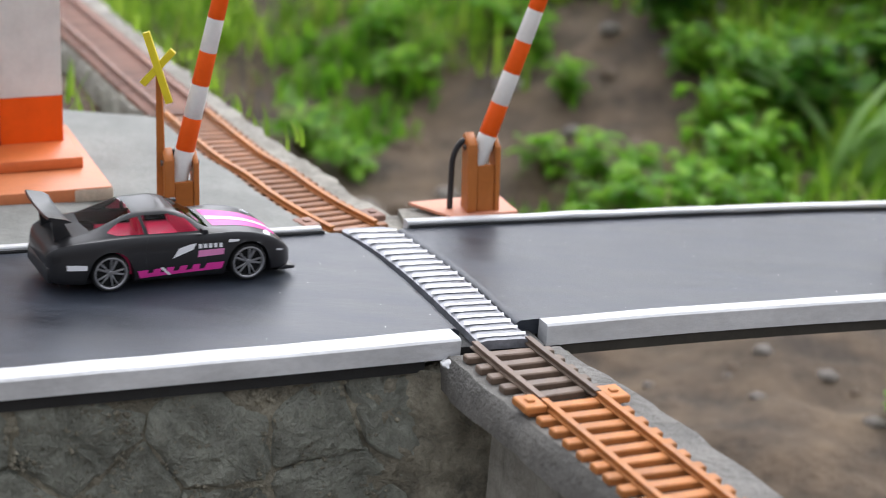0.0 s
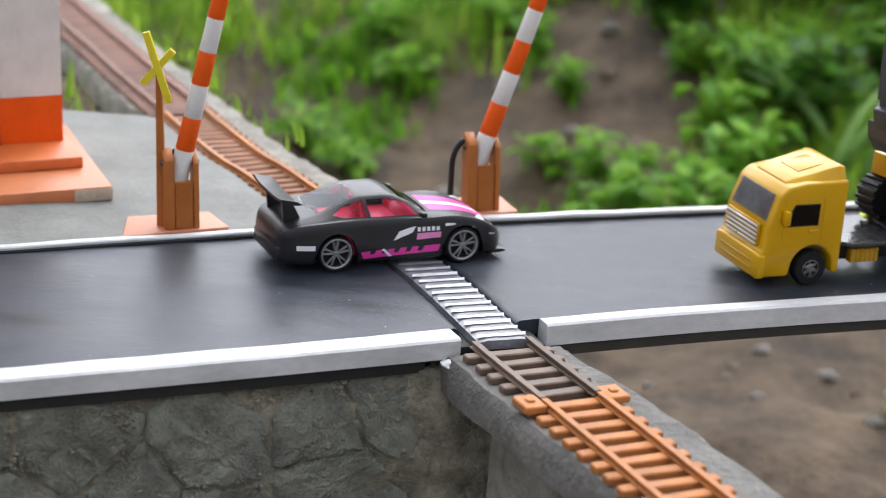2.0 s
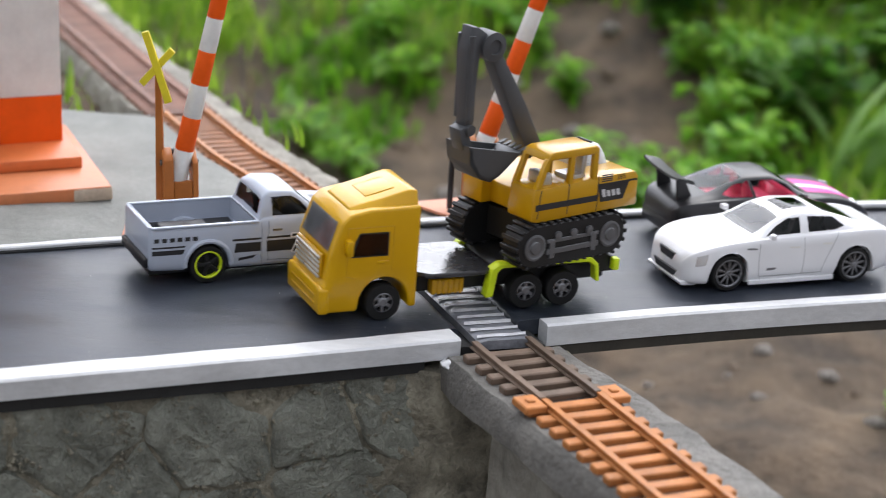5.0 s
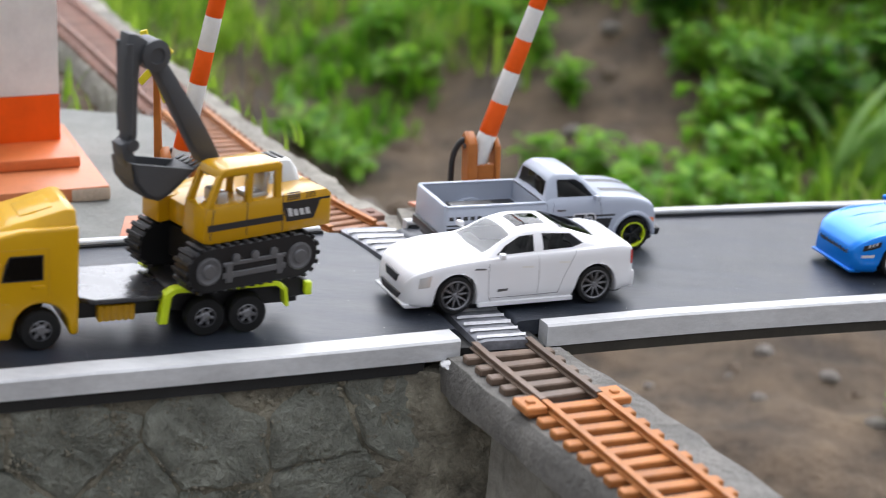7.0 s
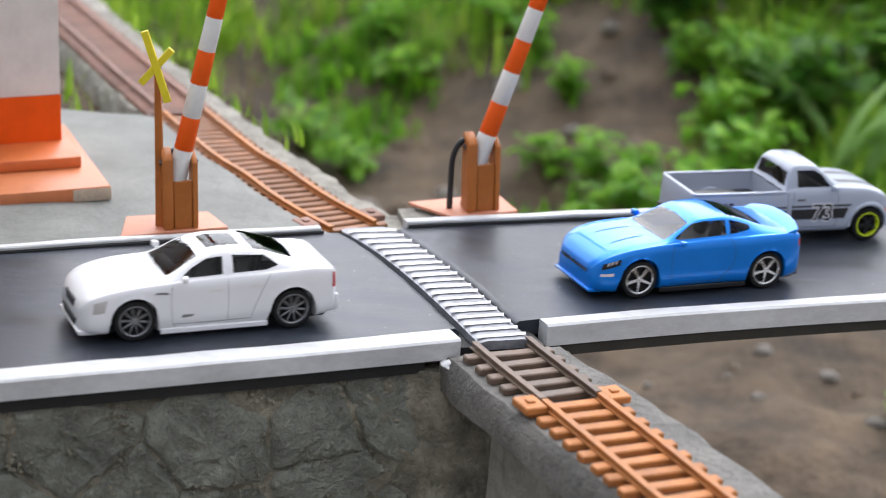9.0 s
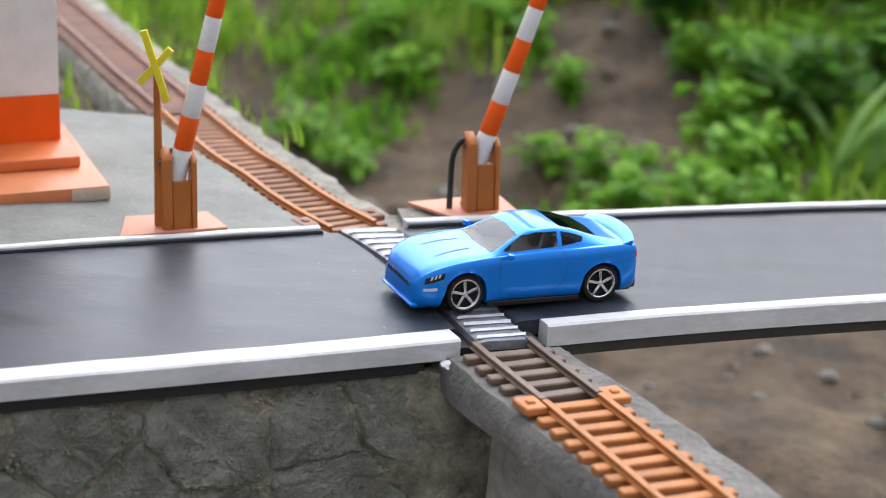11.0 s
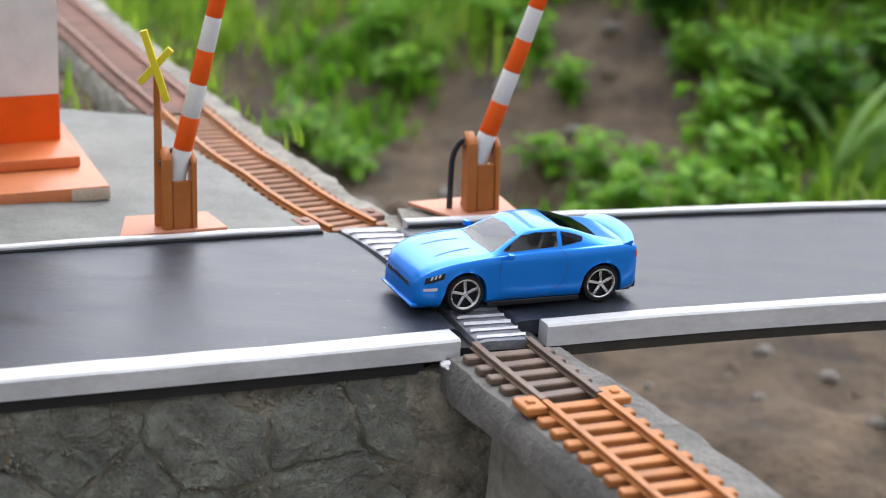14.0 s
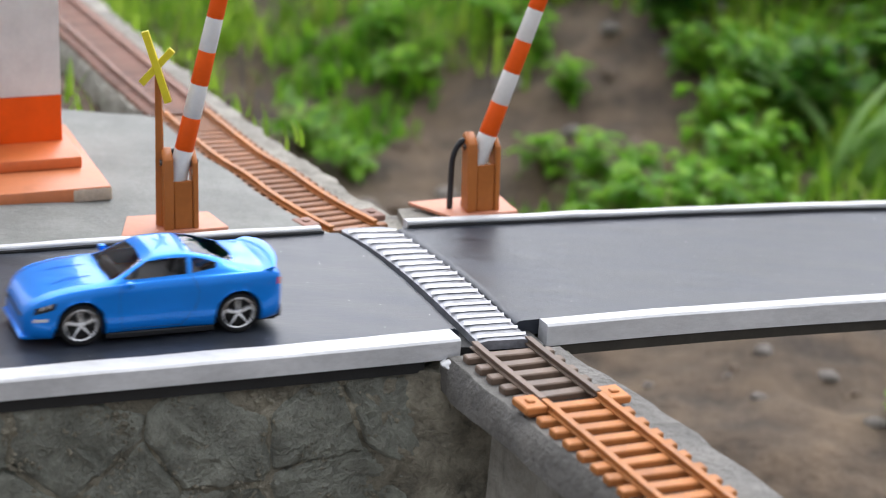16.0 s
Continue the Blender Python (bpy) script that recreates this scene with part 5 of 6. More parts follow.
        for k in range(6):
            decal(sh, "print_bar", car, [(-39.6 + k * 2.3, 13.2), (-38.1 + k * 2.3, 13.2)], [(-39.6 + k * 2.3, 14.4), (-38.1 + k * 2.3, 14.4)], black, "", o, 0.06, 3, 1)
        decal(sh, "print_mark", car, [(-14, 6.0), (-9.6, 6.6)], [(-14, 6.9), (-8.4, 7.6)], black, "", o, 0.06)
        seam(sh, car, [(-4.8, 17.2), (-4.9, 11), (-4.8, 4.6)], o)
        seam(sh, car, [(11.2, 17.0), (12.0, 11), (11.4, 5.4)], o)
        seam(sh, car, [(-6.9, 17), (-6.9, 10), (-6.8, 4.0)], o)
        seam(sh, car, [(-4.6, 5.6), (4, 5.4), (11, 5.6)], o, 0.07)
        decal(sh, "side_marker", car, [(28.8, 9.6), (30.8, 9.4)], [(28.8, 11.0), (30.6, 10.7)], mat("amber", (0.75, 0.16, 0.03), 0.3), "amber side marker", o, 0.08)
        decal(sh, "door_handle", car, [(-3.6, 14.4), (-0.6, 14.4)], [(-3.6, 15.0), (-0.6, 15.0)], M_GUNMETAL, "", o, 0.15, 3, 1)
        top_decal(sh, "hood_stripe", car, 14, 28, o * 3.2, o * 6.4, mat("dark_grey_print", (0.10, 0.10, 0.11), 0.4), "dark bonnet stripe", 0.07)
        for xw in (23.3, -23.3):
            fb = bmesh.new()
            arc = []
            for k in range(19):
                a = math.pi * (k / 18) * 1.04 - 0.06
                x, z = xw + 7.0 * math.cos(a), 5.7 + 7.0 * math.sin(a)
                arc.append((x, o * 12.9, max(z, 3.6)))
            tube(fb, arc, 0.75, 8)
            mpart("fender_flare", fb, paint, car, "flared wheel arch")
        if o < 0:
            text_on(lambda x, z: 13.05, car, "73", 8.2, 2.0, 7.6, white, "race_number", o, 0.06, 0.42)
            text_on(lambda x, z: 13.05, car, "73", 8.2, 2.0, 7.6, black, "race_number", o, 0.16, 0.0)
    mirror(car, 9.2, 12.4, 18.4, paint)
    bm = bmesh.new()
    prism(bm, [(29, 4.4), (33.0, 4.8), (33.6, 7.0), (31.2, 7.2)], "y", -12.2, 12.2, 0.4, 2)
    mpart("front_bumper", bm, M_DARK, car, "black front bumper")
    bm = bmesh.new()
    box(bm, 31.0, 32.3, -8.6, 8.6, 8.4, 11.0, 0.3, 1)
    mpart("grille", bm, M_DARK, car)
    bm = bmesh.new()
    box(bm, -42.2, -39.5, -11.6, 11.6, 5.4, 8.2, 0.5, 2)
    mpart("rear_bumper", bm, M_DARK, car)
    for x in (23.3, -23.3):
        for y in (-11.4, 11.4):
            wheel(car, x, y, 5.7, 4.2, 4.2, M_DARK, 5, ring_mat=M_LIME, spoke_w=1.1)
    return car


M_TRUCK = mat("yellow_enamel", (0.62, 0.34, 0.001), 0.35, spec=0.25, var=0.1, grain=2500, blotch=60, coat=0.35, rvar=0.08)
M_DIGGER = mat("ochre_enamel", (0.52, 0.275, 0.001), 0.35, spec=0.3, var=0.12, grain=2500, blotch=60, coat=0.5, rvar=0.08)
M_SILVER = mat("dull_silver", (0.62, 0.62, 0.60), 0.32, metal=0.7, var=0.15, grain=1500, blotch=150)
M_GREYPLASTIC = mat("grey_plastic", (0.060, 0.063, 0.068), 0.5, var=0.2, grain=1500, blotch=120, bump=0.00004)


def build_truck():
    t = base("flatbed_truck", "yellow die-cast flatbed truck with black deck and lime mudguards", "toy truck")
    W = 13.2
    arch = [(25.2 + 7.4 * math.cos(a), 5.6 + 7.4 * math.sin(a)) for a in np.linspace(0.05, math.pi - 0.05, 11)]
    prof = [(42.0, 3.4), (43.4, 5.0), (43.6, 11.5), (42.8, 12.2), (41.8, 20.4), (38.6, 29.6), (36.0, 32.0), (30, 33.2), (15.2, 33.6), (15.2, 3.6)]
    bm = bmesh.new()
    prism(bm, prof + [(17.6, 3.6)] + [(x, z) for x, z in arch[::-1]] + [(33.0, 3.4)], "y", -W, W, 0.9, 3)
    mpart("cab", bm, M_TRUCK, t, "glossy yellow cab")
    bm = bmesh.new()
    rows = [[bm.verts.new(p) for p in ((x, -w, z0), (x, -w * 0.86, z1), (x, w * 0.86, z1), (x, w, z0))] for x, w, z0, z1 in ((35.4, 9.6, 31.9, 32.6), (32, 10.8, 32.7, 34.0), (26, 11.4, 33.0, 35.4), (18, 11.8, 33.2, 37.6), (15.6, 11.8, 33.2, 37.2))]
    for a, b in zip(rows, rows[1:]):
        for k in range(3):
            bm.faces.new((a[k], a[k + 1], b[k + 1], b[k]))
    bm.faces.new(rows[0]), bm.faces.new(rows[-1])
    bmesh.ops.recalc_face_normals(bm, faces=bm.faces)
    bmesh.ops.bevel(bm, geom=list(bm.edges), offset=0.5, segments=2, affect='EDGES', profile=0.5)
    mpart("roof_fairing", bm, M_TRUCK, t, "raised yellow roof fairing")
    bm = bmesh.new()
    box(bm, 20.5, 29.5, -5.5, 5.5, -0.4, 0.4, 0.3, 2, Matrix.Translation((0, 0, 35.6)) @ Matrix.Translation((25, 0, 0)) @ Euler((0, radians(14.5), 0)).to_matrix().to_4x4() @ Matrix.Translation((-25, 0, 0)))
    mpart("roof_hatch", bm, M_TRUCK, t)
    # grey sheet behind the clear pane carries the windscreen's pale reflection
    for nm, d, mt, ins in (("screen_back", 0.08, mat("reflection_grey", (0.34, 0.34, 0.35), 0.5, var=0.4, grain=600, blotch=150), 0.0), ("windscreen", 0.35, G_CLEAR, 0.1)):
        bm = bmesh.new()
        q = []
        for x, z in ((41.65, 21.2), (38.9, 29.2)):
            for y in (-10.8, 10.8):
                q.append(bm.verts.new((x + d, y * (1 - 0.06 * (z > 28)) - ins, z)))
        bm.faces.new((q[0], q[1], q[3], q[2]))
        mpart(nm, bm, mt, t, "large windscreen over the painted grey reflection" if ins else "grey cab backing with the pale screen reflection in its colour", smooth=False)
    bm = bmesh.new()
    box(bm, 42.4, 43.5, -9.8, 9.8, 12.6, 20.0, 0.3, 1)
    mpart("grille", bm, M_DIGGER, t, "grille panel behind silver bars")
    for k in range(5):
        bm = bmesh.new()
        box(bm, 43.2, 44.0, -9.4, 9.4, 13.0 + k * 1.4, 13.75 + k * 1.4, 0.15, 1)
        mpart("grille_bar", bm, M_SILVER, t, "silver grille bar")
    bm = bmesh.new()
    prism(bm, [(W + 0.3, 3.2), (W + 0.3, 10.8), (W - 3, 11.4), (-W + 3, 11.4), (-W - 0.3, 10.8), (-W - 0.3, 3.2)], "x", 41.5, 44.6, 0.8, 3)
    mpart("bumper", bm, M_TRUCK, t, "deep yellow front bumper")
    for k, (z, w) in enumerate(((5.2, 9.5), (7.6, 9.8))):
        bm = bmesh.new()
        box(bm, 44.3, 44.8, -w, w, z, z + 0.9, 0.1, 1)
        mpart("bumper_slot", bm, M_DIGGER, t)
    for o in (-1, 1):
        bm = bmesh.new()
        prism(bm, [(35.6, 19.6), (24.6, 19.6), (24.6, 26.6), (33.4, 26.6), (34.6, 24.4)], "y", o * (W + 0.04), o * (W + 0.16))
        mpart("door_window_frame", bm, M_INNER, t, "dark side window", smooth=False)
        bm = bmesh.new()
        prism(bm, [(35.2, 20.0), (25, 20.0), (25, 26.2), (33.2, 26.2)], "y", o * (W + 0.2), o * (W + 0.26))
        mpart("side_window", bm, G_DARK, t, smooth=False)
        bm = bmesh.new()
        for a, b in (((36.8, 28.2), (36.8, 14)), ((23.2, 28.2), (23.2, 15)), ((36.8, 28.2), (23.2, 28.2)), ((36.8, 14), (33.4, 13.4))):
            tube(bm, [(a[0], o * W, a[1]), (b[0], o * W, b[1])], 0.10, 5)
        mpart("door_seam", bm, M_DIGGER, t)
        bm = bmesh.new()
        box(bm, 24.4, 27.6, o * (W + 0.1) - 0.25, o * (W + 0.1) + 0.25, 17.4, 18.3, 0.15, 1)
        mpart("door_handle", bm, M_TRUCK, t)
        bm = bmesh.new()
        box(bm, 35.8, 37.8, o * (W + 1.2) - 1.4, o * (W + 1.2) + 1.4, 20.6, 25.2, 0.5, 2)
        mpart("mirror", bm, M_TRUCK, t, "yellow wing mirror")
        bm = bmesh.new()
        box(bm, -0.6, 9.2, o * 9.2 - 1.3, o * 9.2 + 1.3, 5.8, 10.0, 0.25, 1)
        tank = mpart("fuel_tank", bm, M_DIGGER, t, "ribbed ochre side tank")
        for k in range(6):
            bm = bmesh.new()
            box(bm, 8.2 - k * 1.7, 9.5 - k * 1.7, o * 9.2 - 1.6, o * 9.2 + 1.6, 5.6, 10.2, 0.25, 1)
            mpart("tank_rib", bm, M_DIGGER, tank)
        bm = bmesh.new()
        outer = [(-6.2, 4.6), (-7.6, 13.0), (-10.2, 14.6), (-39.6, 14.6), (-42.0, 12.4), (-42.8, 7.0)]
        inner = [(-41.6, 7.0), (-41.0, 11.6), (-39.0, 13.2), (-11.0, 13.2), (-9.6, 12.0), (-8.6, 4.6)]
        prism(bm, outer + inner, "y", o * 10.2, o * 13.8, 0.25, 1)
        mpart("mudguard", bm, M_LIME, t, "bright lime mudguard")
        bm = bmesh.new()
        box(bm, -49.6, -47.6, o * 11.5 - 1.3, o * 11.5 + 1.3, 9.5, 13.2, 0.4, 2)
        mpart("tail_lamp", bm, M_LIME, t, "lime painted tail lamp")
    bm = bmesh.new()
    box(bm, -47, 15, -8, 8, 6.0, 11.2, 0.4, 1)
    mpart("chassis", bm, M_DARK, t, "black chassis")
    bm = bmesh.new()
    prism(bm, [(14.6, -W + 3), (11, -W), (-6, -W), (-9, -W + 2), (-9, W - 2), (-6, W), (11, W), (14.6, W - 3)], "z", 11.4, 12.9, 0.25, 1)
    mpart("front_deck", bm, mat("deck_black", (0.03, 0.03, 0.033), 0.28, coat=0.4, grain=900, blotch=80), t, "glossy black deck behind the cab")
    bm = bmesh.new()
    prism(bm, [(-9.2, 11.2), (-9.2, 13.0), (-13, 14.4), (-46, 14.4), (-49.5, 12.6), (-49.5, 8.6), (-44, 8.2), (-42, 11.2)], "y", -10, 10, 0.3, 1)
    mpart("rear_deck", bm, M_DARK, t, "black deck over the rear wheels")
    for x in (25.2, -19.3, -31.1):
        for y in (-10.9, 10.9):
            wheel(t, x, y, 5.5, 2.9, 4.6, M_GUNMETAL, 6, hub=1.5, spoke_w=1.0)
    return t


def build_excavator():
    """Local x points forward; the tracks stand on z = 0; the cab is on the left side (+y)."""
    e = base("excavator", "ochre toy excavator with black crawler tracks and grey digging arm", "toy excavator")
    for o in (-1, 1):
        bm = bmesh.new()
        path = []
        R, L = 6.3, 14.4
        for k in range(13):
            a = math.pi / 2 - math.pi * k / 12
            path.append((L + R * math.cos(a), R + R * math.sin(a)))
        for k in range(13):
            a = -math.pi / 2 - math.pi * k / 12
            path.append((-L + R * math.cos(a), R + R * math.sin(a)))
        prism(bm, path, "y", o * 12.5 - 3.6, o * 12.5 + 3.6, 0.4, 1)
        mpart("track_belt", bm, M_DARK, e, "black rubber crawler track")
        per = [(L - 26.4 * k / 9, 2 * R, 0) for k in range(10)] + [(-L + R * math.cos(a), R + R * math.sin(a), math.pi / 2 - a) for a in np.linspace(math.pi / 2 + 0.35, 3 * math.pi / 2 - 0.35, 7)]
        per += [(-L + 26.4 * k / 9, 0, math.pi) for k in range(10)] + [(L + R * math.cos(a), R + R * math.sin(a), math.pi / 2 - a) for a in np.linspace(-math.pi / 2 + 0.35, math.pi / 2 - 0.35, 7)]
        for x, z, a in per:
            bm = bmesh.new()
            box(bm, -0.65, 0.65, -3.8, 3.8, -0.3, 0.75, 0.2, 1, Matrix.Translation((x, o * 12.5, z)) @ Euler((0, a, 0)).to_matrix().to_4x4())
            if z < 0.5:
                for v in bm.verts:
                    v.co.z = max(v.co.z, -0.15)
            mpart("track_shoe", bm, M_DARK, e)
        bm = bmesh.new()
        yo = o * 16.2
        for x in (-L, L):
            lathe(bm, [(3.9, -0.3), (3.9, 0.3), (3.3, 0.45), (2.9, 0.2), (2.0, 0.2), (1.7, 0.7), (0.5, 0.8)], 22, "y", Matrix.Translation((x, yo, R)) @ Matrix.Diagonal((1, o, 1, 1)))
        for x in (-6, 0, 6):
            lathe(bm, [(1.25, -0.3), (1.25, 0.5), (0.4, 0.7)], 12, "y", Matrix.Translation((x, yo, R + 2.6)) @ Matrix.Diagonal((1, o, 1, 1)))
        box(bm, -10, 10, yo - 0.3, yo + 0.35, R - 2.8, R - 1.2, 0.15, 1)
        box(bm, -10, 10, yo - 0.3, yo + 0.3, R + 0.6, R + 1.7, 0.15, 1)
        for x in (-8, 8):
            box(bm, x - 1, x + 1, yo - 0.3, yo + 0.45, R - 4.0, R + 1.4, 0.15, 1)
        bmesh.ops.recalc_face_normals(bm, faces=bm.faces)
        mpart("track_frame", bm, mat("frame_grey", (0.13, 0.13, 0.135), 0.4, metal=0.3), e, "grey rollers and frame inside the track")
    bm = bmesh.new()
    box(bm, -10, 12, -9, 9, 3, 12.4, 0.5, 1)
    lathe(bm, [(8, 12.4), (8, 13.6)], 28, "z")
    mpart("undercarriage", bm, M_DARK, e, "black undercarriage and turntable")
    z0 = 13.4
    bm = bmesh.new()
    prism(bm, [(13.5, z0 + 0.6), (13.5, z0 + 7), (9.5, z0 + 7.6), (-9, z0 + 10.6), (-23.6, z0 + 10.6), (-25.2, z0 + 9.0), (-25.2, z0), (-8, z0 - 0.4), (11.5, z0 - 0.4)], "y", -14.6, 4.0, 0.6, 2)
    prism(bm, [(15.6, z0 + 0.2), (15.6, z0 + 2.2), (15.0, z0 + 9.8), (-9, z0 + 10.6), (-23.6, z0 + 10.6), (-25.2, z0 + 9.0), (-25.2, z0), (13, z0 - 0.4)], "y", 4.1, 15.0, 0.6, 2)
    mpart("upper_body", bm, M_DIGGER, e, "ochre upper body with rear counterweight")
    zc = z0 + 9.8
    ztop = z0 + 19.2
    for nm, a in (("front_post", (15.0, 12.6, 11.4, 9.4)), ("middle_post", (2.6, 0.6, 2.2, 0.4)), ("rear_post", (-6.6, -8.8, -6.6, -8.6))):
        for y0, y1 in ((13.4, 15.0), (4.2, 5.6)):
            bm = bmesh.new()
            prism(bm, [(a[0], zc - 0.2), (a[1], zc - 0.2), (a[3], ztop - 0.8), (a[2], ztop - 0.8)], "y", y0, y1, 0.25, 1)
            mpart(nm, bm, M_DIGGER, e)
    bm = bmesh.new()
    prism(bm, [(11.6, ztop - 1.6), (10.4, ztop + 0.4), (8.8, ztop + 1.0), (-7.6, ztop + 1.0), (-8.8, ztop + 0.2), (-8.8, ztop - 1.6)], "y", 4.1, 15.0, 0.6, 3)
    mpart("cab_roof", bm, M_DIGGER, e)
    bm = bmesh.new()
    box(bm, -6, 0.5, 6, 12.8, zc - 0.4, zc + 1.8, 0.5, 2)
    prism(bm, [(-6, zc), (-4, zc), (-4.6, zc + 7.6), (-6.6, zc + 7.6)], "y", 6.4, 12.6, 0.7, 2)
    box(bm, 7, 10.2, 5.6, 13, zc - 0.2, zc + 3.4, 0.6, 2)
    mpart("seat", bm, M_SILVER, e, "silver moulded seat and console")
    bm = bmesh.new()
    rows = [[bm.verts.new(p) for p in ((x, -w, za), (x, -w * 0.72, zb), (x, w * 0.72, zb), (x, w, za))] for x, w, za, zb in ((-9.6, 6.0, z0 + 10.5, z0 + 15.4), (-11, 6.0, z0 + 10.5, z0 + 16.8), (-19, 6.0, z0 + 10.5, z0 + 16.4), (-21.5, 6.0, z0 + 10.5, z0 + 13.2))]
    for a, b in zip(rows, rows[1:]):
        for k in range(3):
            bm.faces.new((a[k], a[k + 1], b[k + 1], b[k]))
    bm.faces.new(rows[0]), bm.faces.new(rows[-1])
    bmesh.ops.recalc_face_normals(bm, faces=bm.faces)
    bmesh.ops.bevel(bm, geom=list(bm.edges), offset=0.6, segments=2, affect='EDGES', profile=0.5)
    for v in bm.verts:
        v.co.y -= 1.0
    mpart("engine_cover", bm, M_SILVER, e, "shiny silver engine cover")
    for k in range(4):
        bm = bmesh.new()
        box(bm, -17.6 + k * 2.0, -16.8 + k * 2.0, -4.0, 2.0, z0 + 16.2, z0 + 16.9)
        mpart("vent_slot", bm, M_DARK, e)
    black = mat("black_sticker", (0.02, 0.02, 0.022), 0.4)

    def flat(x, z):
        return 15.0
    for name, pts in (("side_stripe", [(14.4, z0 + 3.4), (14.4, z0 + 5.2), (-9.5, z0 + 5.2), (-9.5, z0 + 3.4)]), ("side_panel", [(-10.5, z0 + 2.8), (-8.8, z0 + 8.4), (-24.6, z0 + 8.4), (-24.6, z0 + 7.8), (-21.4, z0 + 7.8), (-19.4, z0 + 2.8)])):
        bm = bmesh.new()
        prism(bm, pts, "y", 15.02, 15.1)
        mpart(name, bm, black, e, "black printed stripe", smooth=False)
    for k in range(4):
        bm = bmesh.new()
        prism(bm, [(-11.2 - k * 1.9, z0 + 4.2), (-10.6 - k * 1.9, z0 + 6.6 - 0.5 * (k > 0)), (-11.9 - k * 1.9, z0 + 6.6 - 0.5 * (k > 0)), (-12.5 - k * 1.9, z0 + 4.2)], "y", 15.12, 15.18)
        mpart("print_bar", bm, M_KERB, e, "white printed mark", smooth=False)
    num = text_on(lambda x, z: 15.0, e, "285", 2.4, -22.6, z0 + 8.9, black, "model_number", 1, 0.1)
    for v in num.data.vertices:
        v.co.x = -38.8 * MM - v.co.x + 0.0
    for xs in (((12.6, z0 + 9.4), (13.6, z0 + 1)), ((2.2, z0 + 10), (2.2, z0 + 1)), ((-9.2, z0 + 11), (-9.2, z0 + 0.4))):
        bm = bmesh.new()
        tube(bm, [(xs[0][0], 15.0, xs[0][1]), (xs[1][0], 15.0, xs[1][1])], 0.15, 5)
        mpart("panel_seam", bm, M_SEAM, e)
    for k in range(4):
        bm = bmesh.new()
        box(bm, -14.6, -10.4, 14.9, 15.15, z0 + 8.9 + k * 0.6, z0 + 9.2 + k * 0.6)
        mpart("vent", bm, M_SEAM, e)
    bm = bmesh.new()
    box(bm, 9, 17, -14.8, -6, z0 + 0.2, z0 + 7.6, 0.6, 2)
    mpart("front_box", bm, M_DIGGER, e)
    # digging arm in the middle plane
    ya = -1.0

    def beam(name, p, q, w0, w1, th, label=""):
        bm = bmesh.new()
        p, q = np.array(p, float), np.array(q, float)
        d = (q - p) / np.linalg.norm(q - p)
        n = np.array((-d[1], d[0]))
        prism(bm, [tuple(p - d * w0 * 0.3 + n * w0 * 0.5), tuple(p + (q - p) * 0.4 + n * (w0 + w1) * 0.34), tuple(q + d * w1 * 0.3 + n * w1 * 0.5), tuple(q + d * w1 * 0.3 - n * w1 * 0.5), tuple(p + (q - p) * 0.4 - n * (w0 + w1) * 0.28), tuple(p - d * w0 * 0.3 - n * w0 * 0.5)], "y", ya - th, ya + th, 0.35, 2)
        return mpart(name, bm, M_GREYPLASTIC, e, label)
    base_p, knee, wrist = (4.5, z0 + 17.0), (23.0, 62.0), (29.6, 39.0)
    beam("boom", base_p, knee, 5.6, 3.4, 2.4, "dark grey boom")
    beam("boom_cylinder", (8.2, z0 + 25.0), (18.0, z0 + 41.0), 3.2, 2.6, 1.6)
    bm = bmesh.new()
    prism(bm, [(31.0, 68.6), (28.6, 68.2), (21.6, 63.6), (23.6, 60.0), (27.6, 60.6), (28.2, 50.0), (28.0, 41.5), (28.8, 38.6), (30.8, 38.8), (31.6, 50.0), (32.0, 62.0)], "y", ya - 2.3, ya + 2.3, 0.35, 2)
    mpart("stick", bm, M_GREYPLASTIC, e, "dark grey dipper stick")
    bm = bmesh.new()
    tube(bm, [(31.0, ya - 2.6, 66), (30.4, ya - 2.6, 42)], 0.9, 8)
    tube(bm, [(31.0, ya + 2.6, 66), (30.4, ya + 2.6, 42)], 0.9, 8)
    mpart("stick_ram", bm, M_GREYPLASTIC, e)
    beam("bucket_link", (31.4, 39.0), (29.0, 31.5), 3.0, 2.6, 2.6)
    bm = bmesh.new()
    lathe(bm, [(4.2, -3.4), (4.2, 3.4), (2.2, 3.8), (2.0, 3.2), (1.0, 3.2)], 22, "y", Matrix.Translation((23.4, ya, 62.4)))
    mpart("knuckle", bm, M_GREYPLASTIC, e, "round knuckle joint")
    for p in (wrist, base_p, (27.0, 31.0)):
        bm = bmesh.new()
        lathe(bm, [(1.6, -3.3), (1.6, 3.3)], 14, "y", Matrix.Translation((p[0], ya, p[1])))
        mpart("pin", bm, M_GREYPLASTIC, e)
    bm = bmesh.new()
    out = [(31.5, 35.0), (30.6, 29.6), (27.0, 25.0), (23.0, 23.6), (19.5, 25.0), (12.0, 31.0)]
    inn = [(12.6, 31.5), (20.2, 26.2), (23.2, 24.9), (26.2, 26.2), (29.4, 30.2), (30.2, 34.6)]
    prism(bm, out + inn, "y", ya - 5.4, ya + 5.4, 0.15, 1)
    for s in (-5.4, 4.6):
        prism(bm, out, "y", ya + s, ya + s + 0.8, 0.15, 1)
    for k in range(5):
        y = ya - 4.6 + k * 2.3
        prism(bm, [(12.8, 30.2), (12.2, 31.6), (9.6, 32.4)], "y", y - 0.6, y + 0.6)
    bmesh.ops.recalc_face_normals(bm, faces=bm.faces)
    mpart("bucket", bm, M_GREYPLASTIC, e, "dark grey toothed bucket")
    return e


pickup = build_pickup()
truck = build_truck()
excavator = build_excavator()


